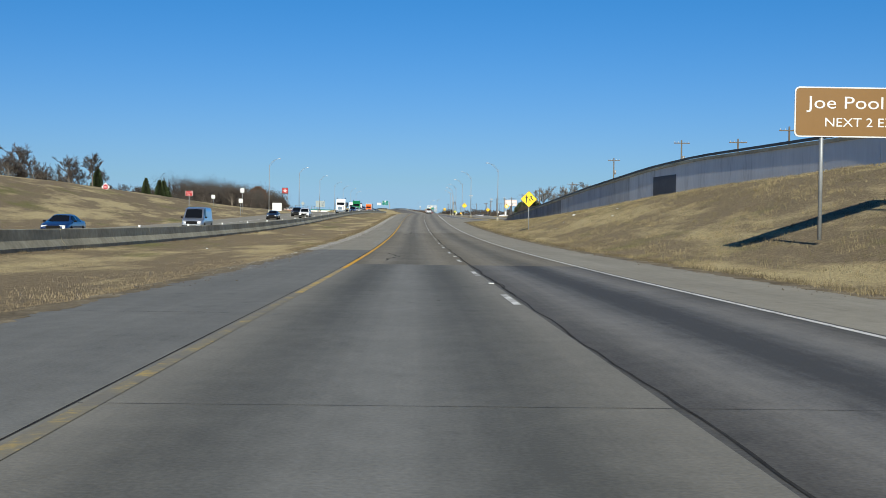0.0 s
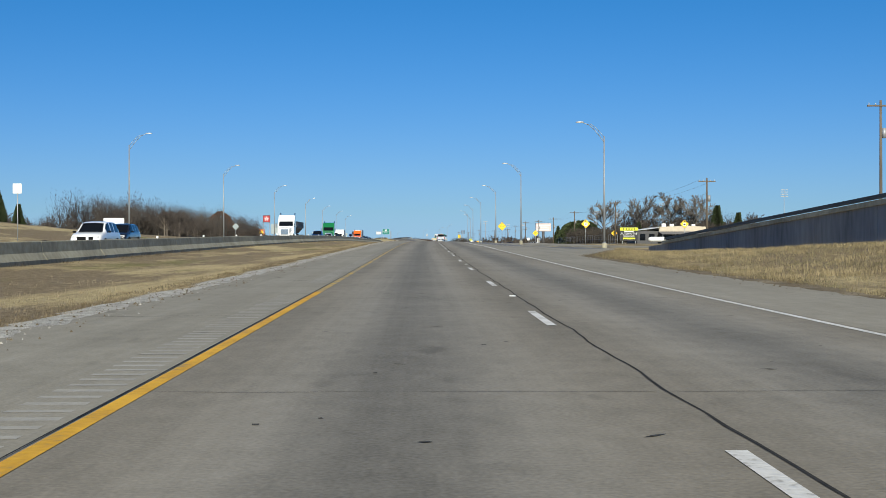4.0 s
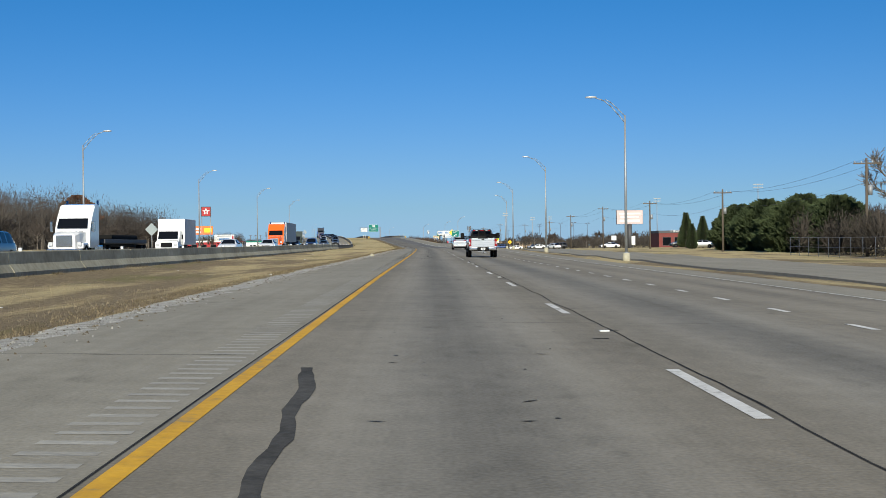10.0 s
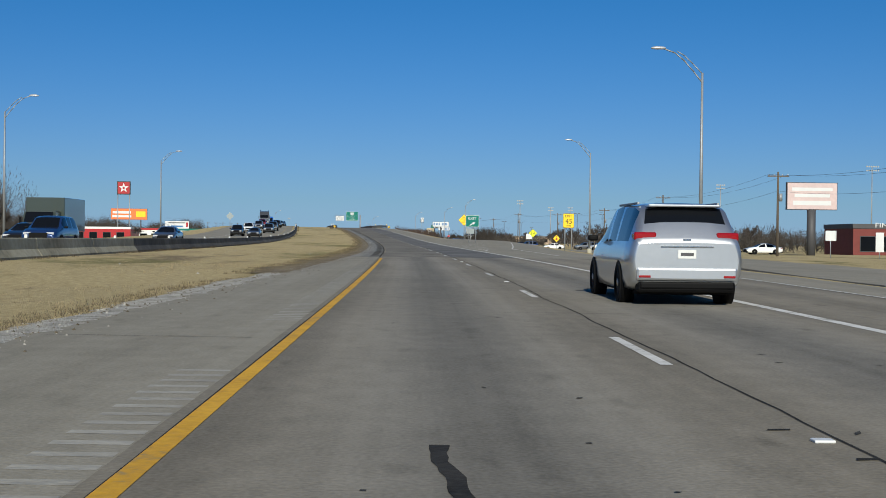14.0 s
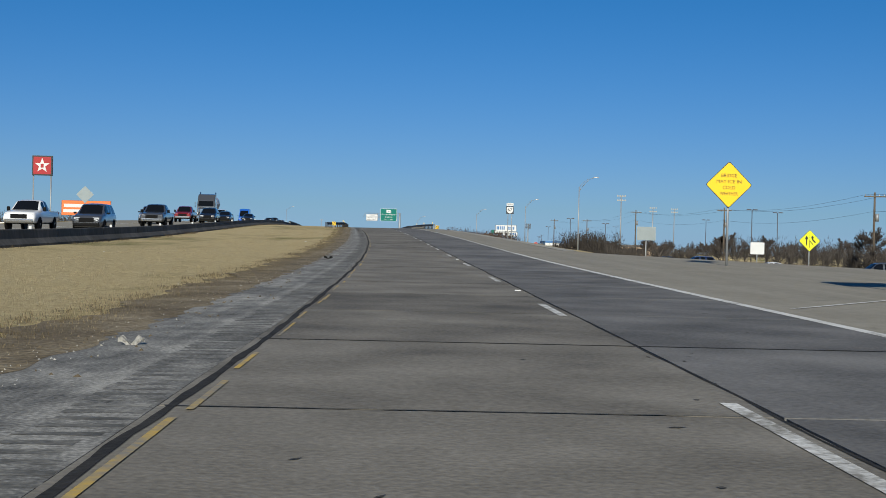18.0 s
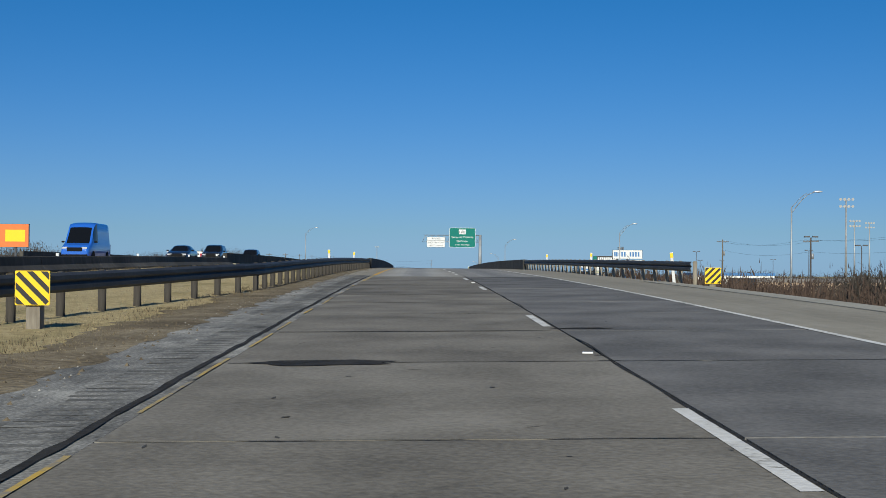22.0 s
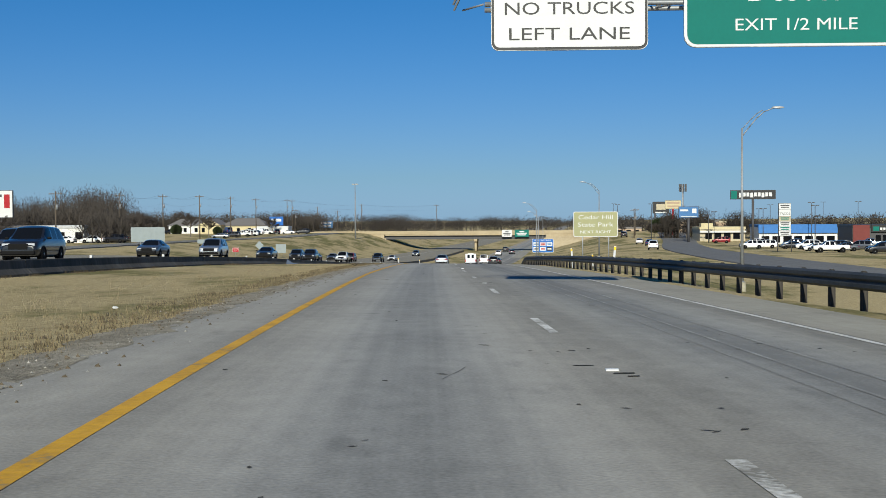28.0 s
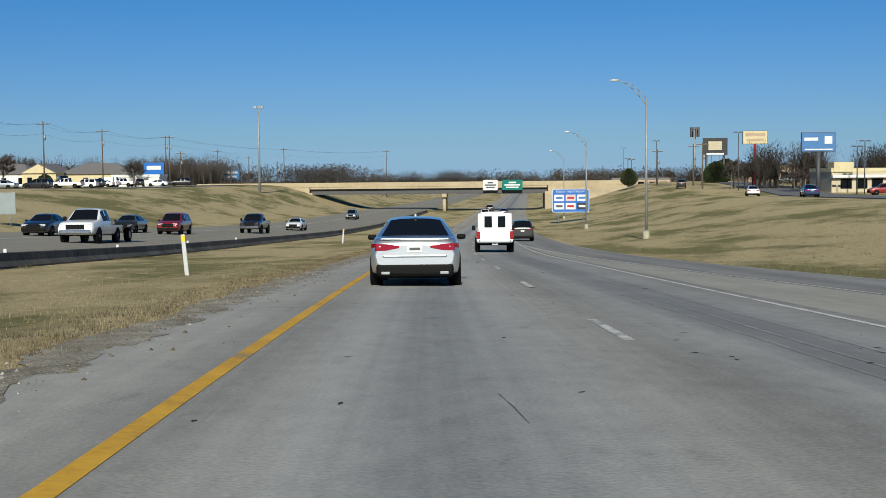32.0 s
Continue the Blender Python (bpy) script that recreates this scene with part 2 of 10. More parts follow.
def tube(bm, p0, p1, r0, r1, n=8, caps=True, mi=0):
    p0, p1 = Vector(p0), Vector(p1)
    ax = (p1 - p0).normalized()
    u = ax.orthogonal().normalized()
    w = ax.cross(u)
    rings = []
    for p, r in ((p0, r0), (p1, r1)):
        rings.append([bm.verts.new(p + (u * math.cos(2 * math.pi * k / n) + w * math.sin(2 * math.pi * k / n)) * r) for k in range(n)])
    for k in range(n):
        f = bm.faces.new((rings[0][k], rings[0][(k + 1) % n], rings[1][(k + 1) % n], rings[1][k]))
        f.material_index = mi
        f.smooth = True
    if caps:
        bm.faces.new(rings[0][::-1]).material_index = mi
        bm.faces.new(rings[1]).material_index = mi
    return bm


def prism(bm, outline, y0, y1, mi=0):
    """An outline in x, z pushed from y0 to y1."""
    a = [bm.verts.new((x, y0, z)) for x, z in outline]
    b = [bm.verts.new((x, y1, z)) for x, z in outline]
    n = len(a)
    bm.faces.new(a).material_index = mi
    bm.faces.new(b[::-1]).material_index = mi
    for k in range(n):
        bm.faces.new((a[(k + 1) % n], a[k], b[k], b[(k + 1) % n])).material_index = mi
    return bm


def loft(bm, rings, mi=0, close=True, caps=True):
    vs = [[bm.verts.new(p) for p in ring] for ring in rings]
    n = len(vs[0])
    for a, b in zip(vs[:-1], vs[1:]):
        for k in range(n if close else n - 1):
            f = bm.faces.new((a[k], a[(k + 1) % n], b[(k + 1) % n], b[k]))
            f.material_index = mi
    if caps and close:
        bm.faces.new(vs[0][::-1]).material_index = mi
        bm.faces.new(vs[-1]).material_index = mi
    return bm


def rounded(w, h, r, n=4):
    pts = []
    for cx, cz, a0 in ((w / 2 - r, h / 2 - r, 0), (-w / 2 + r, h / 2 - r, 90), (-w / 2 + r, -h / 2 + r, 180), (w / 2 - r, -h / 2 + r, 270)):
        for k in range(n + 1):
            a = radians(a0 + 90 * k / n)
            pts.append((cx + r * math.cos(a), cz + r * math.sin(a)))
    return pts


def strip(name, s0, s1, left, right, h, material, step=3.0, parent=None, skirt=0.0, label=""):
    """A sheet along the road between two sideways offsets (numbers or knots), with s and d as its UV."""
    stops = [s0] + [step * k for k in range(math.floor(s0 / step) + 1, math.ceil(s1 / step))] + [s1]
    bm = bmesh.new()
    uv = bm.loops.layers.uv.new("road")
    rows = []
    for s in stops:
        a = left if not isinstance(left, list) else ramp(left, s)
        b = right if not isinstance(right, list) else ramp(right, s)
        cells = [(s, v, h(s, v) - bank(s, v) if callable(h) else h) for v in (a, a + (b - a) / 3, a + (b - a) * 2 / 3, b)]
        if skirt:
            cells = [(s, a, cells[0][2] - skirt)] + cells + [(s, b, cells[-1][2] - skirt)]
        rows.append([(bm.verts.new(at(*c)), c) for c in cells])
    for a, b in zip(rows[:-1], rows[1:]):
        for k in range(len(a) - 1):
            f = bm.faces.new((a[k][0], a[k + 1][0], b[k + 1][0], b[k][0]))
            for lp, c in zip(f.loops, (a[k][1], a[k + 1][1], b[k + 1][1], b[k][1])):
                lp[uv].uv = (c[1], c[0])
    return part(name, bm, material, parent, label)


# ---- materials ----
def nodes_of(m):
    m.use_nodes = True
    return m.node_tree.nodes, m.node_tree.links


def ramp_node(ns, stops):
    r = ns.new("ShaderNodeValToRGB")
    while len(r.color_ramp.elements) < len(stops):
        r.color_ramp.elements.new(0.5)
    for e, (p, c) in zip(r.color_ramp.elements, stops):
        e.position, e.color = p, (*c, 1)
    return r


def surface(name, stops, scale=1.0, rough=0.8, fine=12.0, bump=0.15, metal=0.0, where="world", stretch=(1, 1, 1), spec=0.4, island=False, coat=0.0):
    """A worn surface: colours mixed at two scales of noise, and fine relief."""
    m = bpy.data.materials.new(name)
    ns, ln = nodes_of(m)
    b = ns["Principled BSDF"]
    if where == "world":
        src = ns.new("ShaderNodeNewGeometry").outputs["Position"]
    elif where == "uv":
        src = ns.new("ShaderNodeTexCoord").outputs["UV"]
    else:
        src = ns.new("ShaderNodeTexCoord").outputs["Object"]
    mp = ns.new("ShaderNodeMapping")
    mp.inputs["Scale"].default_value = stretch
    ln.new(src, mp.inputs[0])
    big, small = ns.new("ShaderNodeTexNoise"), ns.new("ShaderNodeTexNoise")
    big.inputs["Scale"].default_value, small.inputs["Scale"].default_value = scale, scale * fine
    big.inputs["Detail"].default_value, small.inputs["Detail"].default_value = 5, 4
    ln.new(mp.outputs[0], big.inputs["Vector"])
    ln.new(mp.outputs[0], small.inputs["Vector"])
    mix = ns.new("ShaderNodeMath")
    mix.operation = 'MULTIPLY_ADD'
    mix.inputs[1].default_value = 0.4
    ln.new(small.outputs[0], mix.inputs[0])
    sc = ns.new("ShaderNodeMath")
    sc.operation = 'MULTIPLY'
    sc.inputs[1].default_value = 0.6
    ln.new(big.outputs[0], sc.inputs[0])
    ln.new(sc.outputs[0], mix.inputs[2])
    fac = mix.outputs[0]
    if island:
        inf = ns.new("ShaderNodeObjectInfo")
        ad = ns.new("ShaderNodeMath")
        ad.operation = 'MULTIPLY_ADD'
        ad.inputs[1].default_value = 0.12
        sb = ns.new("ShaderNodeMath")
        sb.operation = 'SUBTRACT'
        sb.inputs[1].default_value = 0.06
        ln.new(fac, sb.inputs[0])
        ln.new(inf.outputs["Random"], ad.inputs[0])
        ln.new(sb.outputs[0], ad.inputs[2])
        fac = ad.outputs[0]
    r = ramp_node(ns, stops)
    ln.new(fac, r.inputs[0])
    ln.new(r.outputs[0], b.inputs["Base Color"])
    b.inputs["Roughness"].default_value, b.inputs["Metallic"].default_value = rough, metal
    b.inputs["Specular IOR Level"].default_value = spec
    if coat:
        b.inputs["Coat Weight"].default_value, b.inputs["Coat Roughness"].default_value = coat, 0.05
    if bump:
        bp = ns.new("ShaderNodeBump")
        bp.inputs["Strength"].default_value, bp.inputs["Distance"].default_value = bump, 0.05
        ln.new(small.outputs[0], bp.inputs["Height"])
        ln.new(bp.outputs[0], b.inputs["Normal"])
    return m


def plain(name, c, rough=0.5, metal=0.0, vary=0.12, coat=0.0, spec=0.5):
    lo, hi = tuple(v * (1 - vary) for v in c), tuple(min(1, v * (1 + vary)) for v in c)
    return surface(name, [(0.3, lo), (0.7, hi)], 1.5, rough, 8, 0.02, metal, "object", spec=spec, coat=coat)


def lit(name, c, strength):
    m = bpy.data.materials.new(name)
    ns, ln = nodes_of(m)
    b = ns["Principled BSDF"]
    b.inputs["Base Color"].default_value = b.inputs["Emission Color"].default_value = (*c, 1)
    b.inputs["Emission Strength"].default_value = strength
    return m


def glass_dark(name, c=(0.006, 0.007, 0.009)):
    m = bpy.data.materials.new(name)
    ns, ln = nodes_of(m)
    b = ns["Principled BSDF"]
    b.inputs["Base Color"].default_value = (*c, 1)
    b.inputs["Roughness"].default_value = 0.06
    b.inputs["Specular IOR Level"].default_value = 0.22
    return m


def road_material(name, stops, wheel=0.25, along_scale=0.05, oil=0.06, tan=0.35, streak=0.12, right=0.0):
    """Pavement: tyre-darkened wheel paths, blotches drawn out along the lanes, fine aggregate, faint cross joints."""
    m = bpy.data.materials.new(name)
    ns, ln = nodes_of(m)
    b = ns["Principled BSDF"]
    uv = ns.new("ShaderNodeUVMap")
    uv.uv_map = "road"
    sep = ns.new("ShaderNodeSeparateXYZ")
    ln.new(uv.outputs[0], sep.inputs[0])

    def math_node(op, a, bb=None):
        n = ns.new("ShaderNodeMath")
        n.operation = op
        for k, v in enumerate((a, bb)):
            if v is None:
                continue
            if isinstance(v, (int, float)):
                n.inputs[k].default_value = v
            else:
                ln.new(v, n.inputs[k])
        return n.outputs[0]

    def tex(vec_scale, scale, detail=5):
        mp = ns.new("ShaderNodeMapping")
        mp.inputs["Scale"].default_value = vec_scale
        ln.new(uv.outputs[0], mp.inputs[0])
        t = ns.new("ShaderNodeTexNoise")
        t.inputs["Scale"].default_value, t.inputs["Detail"].default_value = scale, detail
        ln.new(mp.outputs[0], t.inputs["Vector"])
        return t.outputs[0]

    drawn = tex((1.0, along_scale, 1), 1.1)
    patch = tex((1, 1, 1), 0.35)
    mottle = tex((1, 0.6, 1), 4.0, 6)
    grain = tex((1, 1, 1), 30.0, 3)
    fine = tex((7.0, 0.012, 1), 1.0, 3)
    # wheel paths: two a lane, 1.8 m apart
    ph = math_node('MULTIPLY', sep.outputs[0], 2 * math.pi / 1.83)
    wave = math_node('COSINE', math_node('ADD', ph, 0.0))
    wv = math_node('MULTIPLY', wave, -0.5 * wheel * 0.4)
    v = math_node('ADD', math_node('MULTIPLY', drawn, 0.26), math_node('MULTIPLY', patch, 0.22))
    v = math_node('ADD', v, math_node('MULTIPLY', math_node('ADD', math_node('MULTIPLY', math_node('SUBTRACT', grain, 0.5), 1.15), 0.5), 0.30))
    v = math_node('ADD', v, math_node('MULTIPLY', mottle, 0.22))
    v = math_node('ADD', v, math_node('MULTIPLY', math_node('SUBTRACT', fine, 0.5), streak))
    v = math_node('ADD', v, wv)
    # oil drips darken the middle of each lane, pale dust lies between the lanes
    inside = math_node('MINIMUM', math_node('MAXIMUM', sep.outputs[0], -1.83), 5.49)
    lane = math_node('COSINE', math_node('MULTIPLY', inside, 2 * math.pi / 3.66))
    drip = math_node('POWER', math_node('MAXIMUM', lane, 0.0), 1.6)
    broken = math_node('ADD', math_node('MULTIPLY', drawn, 0.8), 0.6)
    v = math_node('SUBTRACT', v, math_node('MULTIPLY', math_node('MULTIPLY', drip, broken), oil))
    dust = math_node('MULTIPLY', math_node('SUBTRACT', 1.0, lane), 0.5 * tan)
    # the second lane is more worn by tyres
    if right:
        worn = ns.new("ShaderNodeMapRange")
        worn.interpolation_type = 'SMOOTHSTEP'
        for k, val in ((1, 1.5), (2, 2.7), (3, 0.0), (4, right)):
            worn.inputs[k].default_value = val
        ln.new(sep.outputs[0], worn.inputs[0])
        v = math_node('SUBTRACT', v, worn.outputs[0])
    # dark spatters and short dark smears of rubber
    spot = tex((1.0, 0.35, 1), 2.3, 2)
    v = math_node('SUBTRACT', v, math_node('MULTIPLY', math_node('MAXIMUM', math_node('SUBTRACT', spot, 0.64), 0.0), 0.9))
    r = ramp_node(ns, stops)
    ln.new(v, r.inputs[0])
    mx = ns.new("ShaderNodeMix")
    mx.data_type, mx.blend_type = 'RGBA', 'MULTIPLY'
    mx.inputs[7].default_value = (1.12, 1.0, 0.80, 1)
    ln.new(dust, mx.inputs[0])
    ln.new(r.outputs[0], mx.inputs[6])
    ln.new(mx.outputs[2], b.inputs["Base Color"])
    b.inputs["Roughness"].default_value = 0.85
    b.inputs["Specular IOR Level"].default_value = 0.25
    bp = ns.new("ShaderNodeBump")
    bp.inputs["Strength"].default_value, bp.inputs["Distance"].default_value = 0.25, 0.02
    ln.new(grain, bp.inputs["Height"])
    ln.new(bp.outputs[0], b.inputs["Normal"])
    return m


M_CONC = road_material("concrete_road", [(0.30, (0.115, 0.107, 0.091)), (0.5, (0.20, 0.187, 0.161)), (0.70, (0.285, 0.268, 0.233))])
M_CONC2 = road_material("pale_concrete_road", [(0.30, (0.18, 0.181, 0.177)), (0.5, (0.286, 0.287, 0.278)), (0.68, (0.38, 0.379, 0.364))], oil=0.05, right=0.09, streak=0.17)
M_DECK = road_material("bridge_deck_concrete", [(0.18, (0.04, 0.04, 0.042)), (0.34, (0.108, 0.108, 0.111)), (0.5, (0.195, 0.193, 0.187)), (0.68, (0.275, 0.268, 0.255))], wheel=0.1, oil=0.2, tan=0.9, streak=0.06)
M_STREAK = road_material("streaked_lane", [(0.30, (0.124, 0.124, 0.124)), (0.5, (0.205, 0.203, 0.198)), (0.68, (0.29, 0.285, 0.275))], wheel=0.2, oil=0.04, tan=0.2, streak=0.3)
M_ASPH = road_material("worn_asphalt", [(0.30, (0.08, 0.081, 0.077)), (0.5, (0.132, 0.132, 0.124)), (0.7, (0.19, 0.188, 0.176))], wheel=-0.7, oil=0.0)
M_DARKLANE = road_material("dark_lane", [(0.30, (0.052, 0.052, 0.053)), (0.5, (0.108, 0.107, 0.107)), (0.7, (0.175, 0.173, 0.168))], wheel=0.6, oil=0.12, streak=0.2)
M_CONCDARK = road_material("older_concrete_road", [(0.32, (0.098, 0.09, 0.073)), (0.5, (0.163, 0.15, 0.123)), (0.68, (0.23, 0.212, 0.176))])
M_PALESHOULDER = road_material("pale_shoulder", [(0.30, (0.20, 0.189, 0.16)), (0.5, (0.31, 0.295, 0.252)), (0.7, (0.41, 0.392, 0.34))], wheel=0.0, oil=0.0, tan=0.0)
M_SHOULDER = road_material("shoulder_concrete", [(0.30, (0.155, 0.143, 0.114)), (0.5, (0.245, 0.226, 0.184)), (0.7, (0.335, 0.312, 0.26))], wheel=0.0, oil=0.0, tan=0.0)
M_SHOLD = road_material("old_shoulder_asphalt", [(0.30, (0.09, 0.09, 0.085)), (0.5, (0.145, 0.144, 0.135)), (0.7, (0.205, 0.203, 0.188))], wheel=0.0, oil=0.0, tan=0.0)
M_RAMP = road_material("ramp_asphalt", [(0.30, (0.095, 0.096, 0.098)), (0.5, (0.15, 0.151, 0.152)), (0.7, (0.215, 0.215, 0.212))], wheel=0.0, oil=0.0, tan=0.0)
M_SHGREY = road_material("shoulder_asphalt", [(0.38, (0.055, 0.054, 0.05)), (0.5, (0.18, 0.176, 0.163)), (0.60, (0.37, 0.36, 0.33))], wheel=0.0, along_scale=0.5, oil=0.0, tan=0.0)


def grass_material():
    """Mown winter turf: straw, brown and olive patches at three scales, drawn out along the road."""
    m = bpy.data.materials.new("dry_grass")
    ns, ln = nodes_of(m)
    b = ns["Principled BSDF"]
    geo = ns.new("ShaderNodeNewGeometry")

    def tex(vec, scale, detail, rough=0.55):
        mp = ns.new("ShaderNodeMapping")
        mp.inputs["Scale"].default_value = vec
        ln.new(geo.outputs["Position"], mp.inputs[0])
        t = ns.new("ShaderNodeTexNoise")
        t.inputs["Scale"].default_value, t.inputs["Detail"].default_value = scale, detail
        t.inputs["Roughness"].default_value = rough
        ln.new(mp.outputs[0], t.inputs["Vector"])
        return t.outputs[0]

    def mixed(a, c, fac):
        n = ns.new("ShaderNodeMix")
        n.data_type = 'RGBA'
        ln.new(fac, n.inputs[0])
        ln.new(a, n.inputs[6])
        ln.new(c, n.inputs[7])
        return n.outputs[2]

    straw = ramp_node(ns, [(0.3, (0.25, 0.197, 0.098)), (0.5, (0.42, 0.338, 0.185)), (0.68, (0.57, 0.475, 0.28))])
    brown = ramp_node(ns, [(0.3, (0.085, 0.064, 0.04)), (0.5, (0.20, 0.155, 0.098)), (0.7, (0.34, 0.27, 0.17))])
    olive = ramp_node(ns, [(0.3, (0.085, 0.082, 0.03)), (0.5, (0.16, 0.15, 0.06)), (0.7, (0.25, 0.225, 0.10))])
    blade = tex((1, 1, 1), 6.0, 9, 0.78)
    for r in (straw, brown, olive):
        ln.new(blade, r.inputs[0])
    f1 = ramp_node(ns, [(0.44, (0, 0, 0)), (0.54, (1, 1, 1))])
    # the turf dries out to straw further along the road
    axes, dry, more = ns.new("ShaderNodeSeparateXYZ"), ns.new("ShaderNodeMapRange"), ns.new("ShaderNodeMath")
    ln.new(geo.outputs["Position"], axes.inputs[0])
    ln.new(axes.outputs[1], dry.inputs[0])
    for k, v in ((1, 430), (2, 680), (3, -0.05), (4, 0.17)):
        dry.inputs[k].default_value = v
    ln.new(tex((1.0, 0.2, 1), 0.22, 9, 0.66), more.inputs[0])
    ln.new(dry.outputs[0], more.inputs[1])
    ln.new(more.outputs[0], f1.inputs[0])
    f2 = ramp_node(ns, [(0.50, (0, 0, 0)), (0.60, (0.95, 0.95, 0.95))])
    # and holds more dark olive weeds on the last banks
    green, weedy = ns.new("ShaderNodeMapRange"), ns.new("ShaderNodeMath")
    ln.new(axes.outputs[1], green.inputs[0])
    for k, v in ((1, 480), (2, 1240), (3, -0.05), (4, 0.02)):
        green.inputs[k].default_value = v
    ln.new(tex((0.8, 0.3, 1), 0.16, 9, 0.7), weedy.inputs[0])
    ln.new(green.outputs[0], weedy.inputs[1])
    ln.new(weedy.outputs[0], f2.inputs[0])
    c = mixed(mixed(brown.outputs[0], straw.outputs[0], f1.outputs[0]), olive.outputs[0], f2.outputs[0])
    ln.new(c, b.inputs["Base Color"])
    b.inputs["Roughness"].default_value = 0.95
    b.inputs["Specular IOR Level"].default_value = 0.1
    bp = ns.new("ShaderNodeBump")
    bp.inputs["Strength"].default_value, bp.inputs["Distance"].default_value = 0.9, 0.06
    ln.new(blade, bp.inputs["Height"])
    ln.new(bp.outputs[0], b.inputs["Normal"])
    return m


M_GRASS = grass_material()
M_SOIL = surface("bare_soil", [(0.3, (0.07, 0.055, 0.036)), (0.5, (0.16, 0.13, 0.088)), (0.7, (0.30, 0.255, 0.18))], 0.8, 0.95, 14, 0.8, spec=0.1)
M_SAND = surface("sandy_soil", [(0.3, (0.12, 0.104, 0.078)), (0.5, (0.27, 0.245, 0.195)), (0.7, (0.42, 0.39, 0.32))], 1.8, 0.95, 12, 0.8, spec=0.1)
M_GRAVEL = surface("gravel", [(0.3, (0.20, 0.19, 0.165)), (0.5, (0.37, 0.355, 0.32)), (0.7, (0.58, 0.565, 0.53))], 3.0, 0.9, 9, 1.0, spec=0.1)
M_BARRIER = surface("barrier_concrete", [(0.3, (0.19, 0.175, 0.125)), (0.5, (0.33, 0.305, 0.225)), (0.7, (0.46, 0.435, 0.335))], 0.35, 0.85, 10, 0.2)
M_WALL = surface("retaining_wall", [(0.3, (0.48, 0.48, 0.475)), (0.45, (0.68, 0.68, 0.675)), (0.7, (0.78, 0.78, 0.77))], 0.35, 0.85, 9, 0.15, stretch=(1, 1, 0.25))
# two darker copies of the wall concrete, with its shade put into the colour
M_WALLMID = surface("half_shaded_wall", [(0.3, (0.32, 0.32, 0.32)), (0.45, (0.50, 0.50, 0.50)), (0.7, (0.62, 0.62, 0.615))], 0.35, 0.85, 9, 0.15, stretch=(1, 1, 0.25))
M_WALLSHADE = surface("shaded_wall", [(0.3, (0.13, 0.13, 0.132)), (0.45, (0.24, 0.24, 0.242)), (0.7, (0.36, 0.36, 0.36))], 0.35, 0.85, 9, 0.15, stretch=(1, 1, 0.25))
M_WALLDARK = surface("painted_over_panel", [(0.3, (0.07, 0.075, 0.085)), (0.7, (0.10, 0.105, 0.12))], 0.5, 0.8, 8, 0.1)
M_TAN = surface("tan_concrete", [(0.3, (0.31, 0.245, 0.15)), (0.5, (0.40, 0.325, 0.21)), (0.7, (0.48, 0.40, 0.27))], 0.15, 0.8, 10, 0.1)
M_YELLOW = surface("yellow_line_paint", [(0.34, (0.30, 0.22, 0.10)), (0.42, (0.52, 0.28, 0.018)), (0.6, (0.66, 0.365, 0.022))], 1.5, 0.7, 9, 0.2)
M_YELLOWFADE = surface("faded_yellow_paint", [(0.40, (0.21, 0.195, 0.165)), (0.5, (0.34, 0.26, 0.12)), (0.62, (0.50, 0.33, 0.06))], 1.5, 0.8, 9, 0.2)
M_YELLOWGHOST = surface("ghost_yellow_paint", [(0.42, (0.165, 0.152, 0.125)), (0.54, (0.205, 0.18, 0.122)), (0.66, (0.38, 0.275, 0.09))], 1.5, 0.8, 9, 0.2)
M_WHITE = surface("white_line_paint", [(0.37, (0.28, 0.265, 0.24)), (0.45, (0.56, 0.55, 0.52)), (0.7, (0.70, 0.69, 0.67))], 2.0, 0.7, 9, 0.2)
M_TAR = surface("crack_sealant", [(0.3, (0.016, 0.0155, 0.015)), (0.7, (0.05, 0.048, 0.046))], 3.0, 0.9, 8, 0.2, spec=0.1)
M_TARGREY = surface("worn_crack_sealant", [(0.3, (0.035, 0.034, 0.033)), (0.7, (0.095, 0.092, 0.087))], 2.5, 0.9, 8, 0.2, spec=0.1)
M_STEEL = surface("galvanised_steel", [(0.3, (0.22, 0.235, 0.25)), (0.7, (0.36, 0.375, 0.39))], 1.5, 0.55, 10, 0.03, metal=0.4, where="object")
M_RAIL = surface("weathered_guardrail", [(0.3, (0.03, 0.031, 0.034)), (0.7, (0.075, 0.077, 0.08))], 1.0, 0.6, 10, 0.05, metal=0.3)
M_DARKPOST = surface("dark_wood_post", [(0.3, (0.025, 0.022, 0.019)), (0.7, (0.06, 0.053, 0.045))], 3, 0.9, 9, 0.3, where="object", stretch=(1, 1, 0.15))
M_PALEWEAR = surface("pale_worn_line", [(0.36, (0.17, 0.162, 0.148)), (0.62, (0.31, 0.3, 0.275))], 1.6, 0.85, 9, 0.1)
M_DASHWORN = surface("worn_white_paint", [(0.40, (0.21, 0.20, 0.175)), (0.5, (0.46, 0.455, 0.43)), (0.6, (0.68, 0.68, 0.66))], 2.2, 0.8, 9, 0.2)
M_WOODPOST = surface("weathered_wood_post", [(0.3, (0.13, 0.11, 0.085)), (0.7, (0.30, 0.27, 0.22))], 3, 0.9, 9, 0.3, where="object", stretch=(1, 1, 0.15))
M_POLE = surface("utility_pole_wood", [(0.3, (0.07, 0.055, 0.04)), (0.7, (0.16, 0.13, 0.10))], 2, 0.9, 9, 0.3, where="object", stretch=(1, 1, 0.1))
M_BARK = surface("bare_bark", [(0.3, (0.085, 0.07, 0.058)), (0.7, (0.21, 0.18, 0.15))], 2, 0.95, 9, 0.3, where="object")
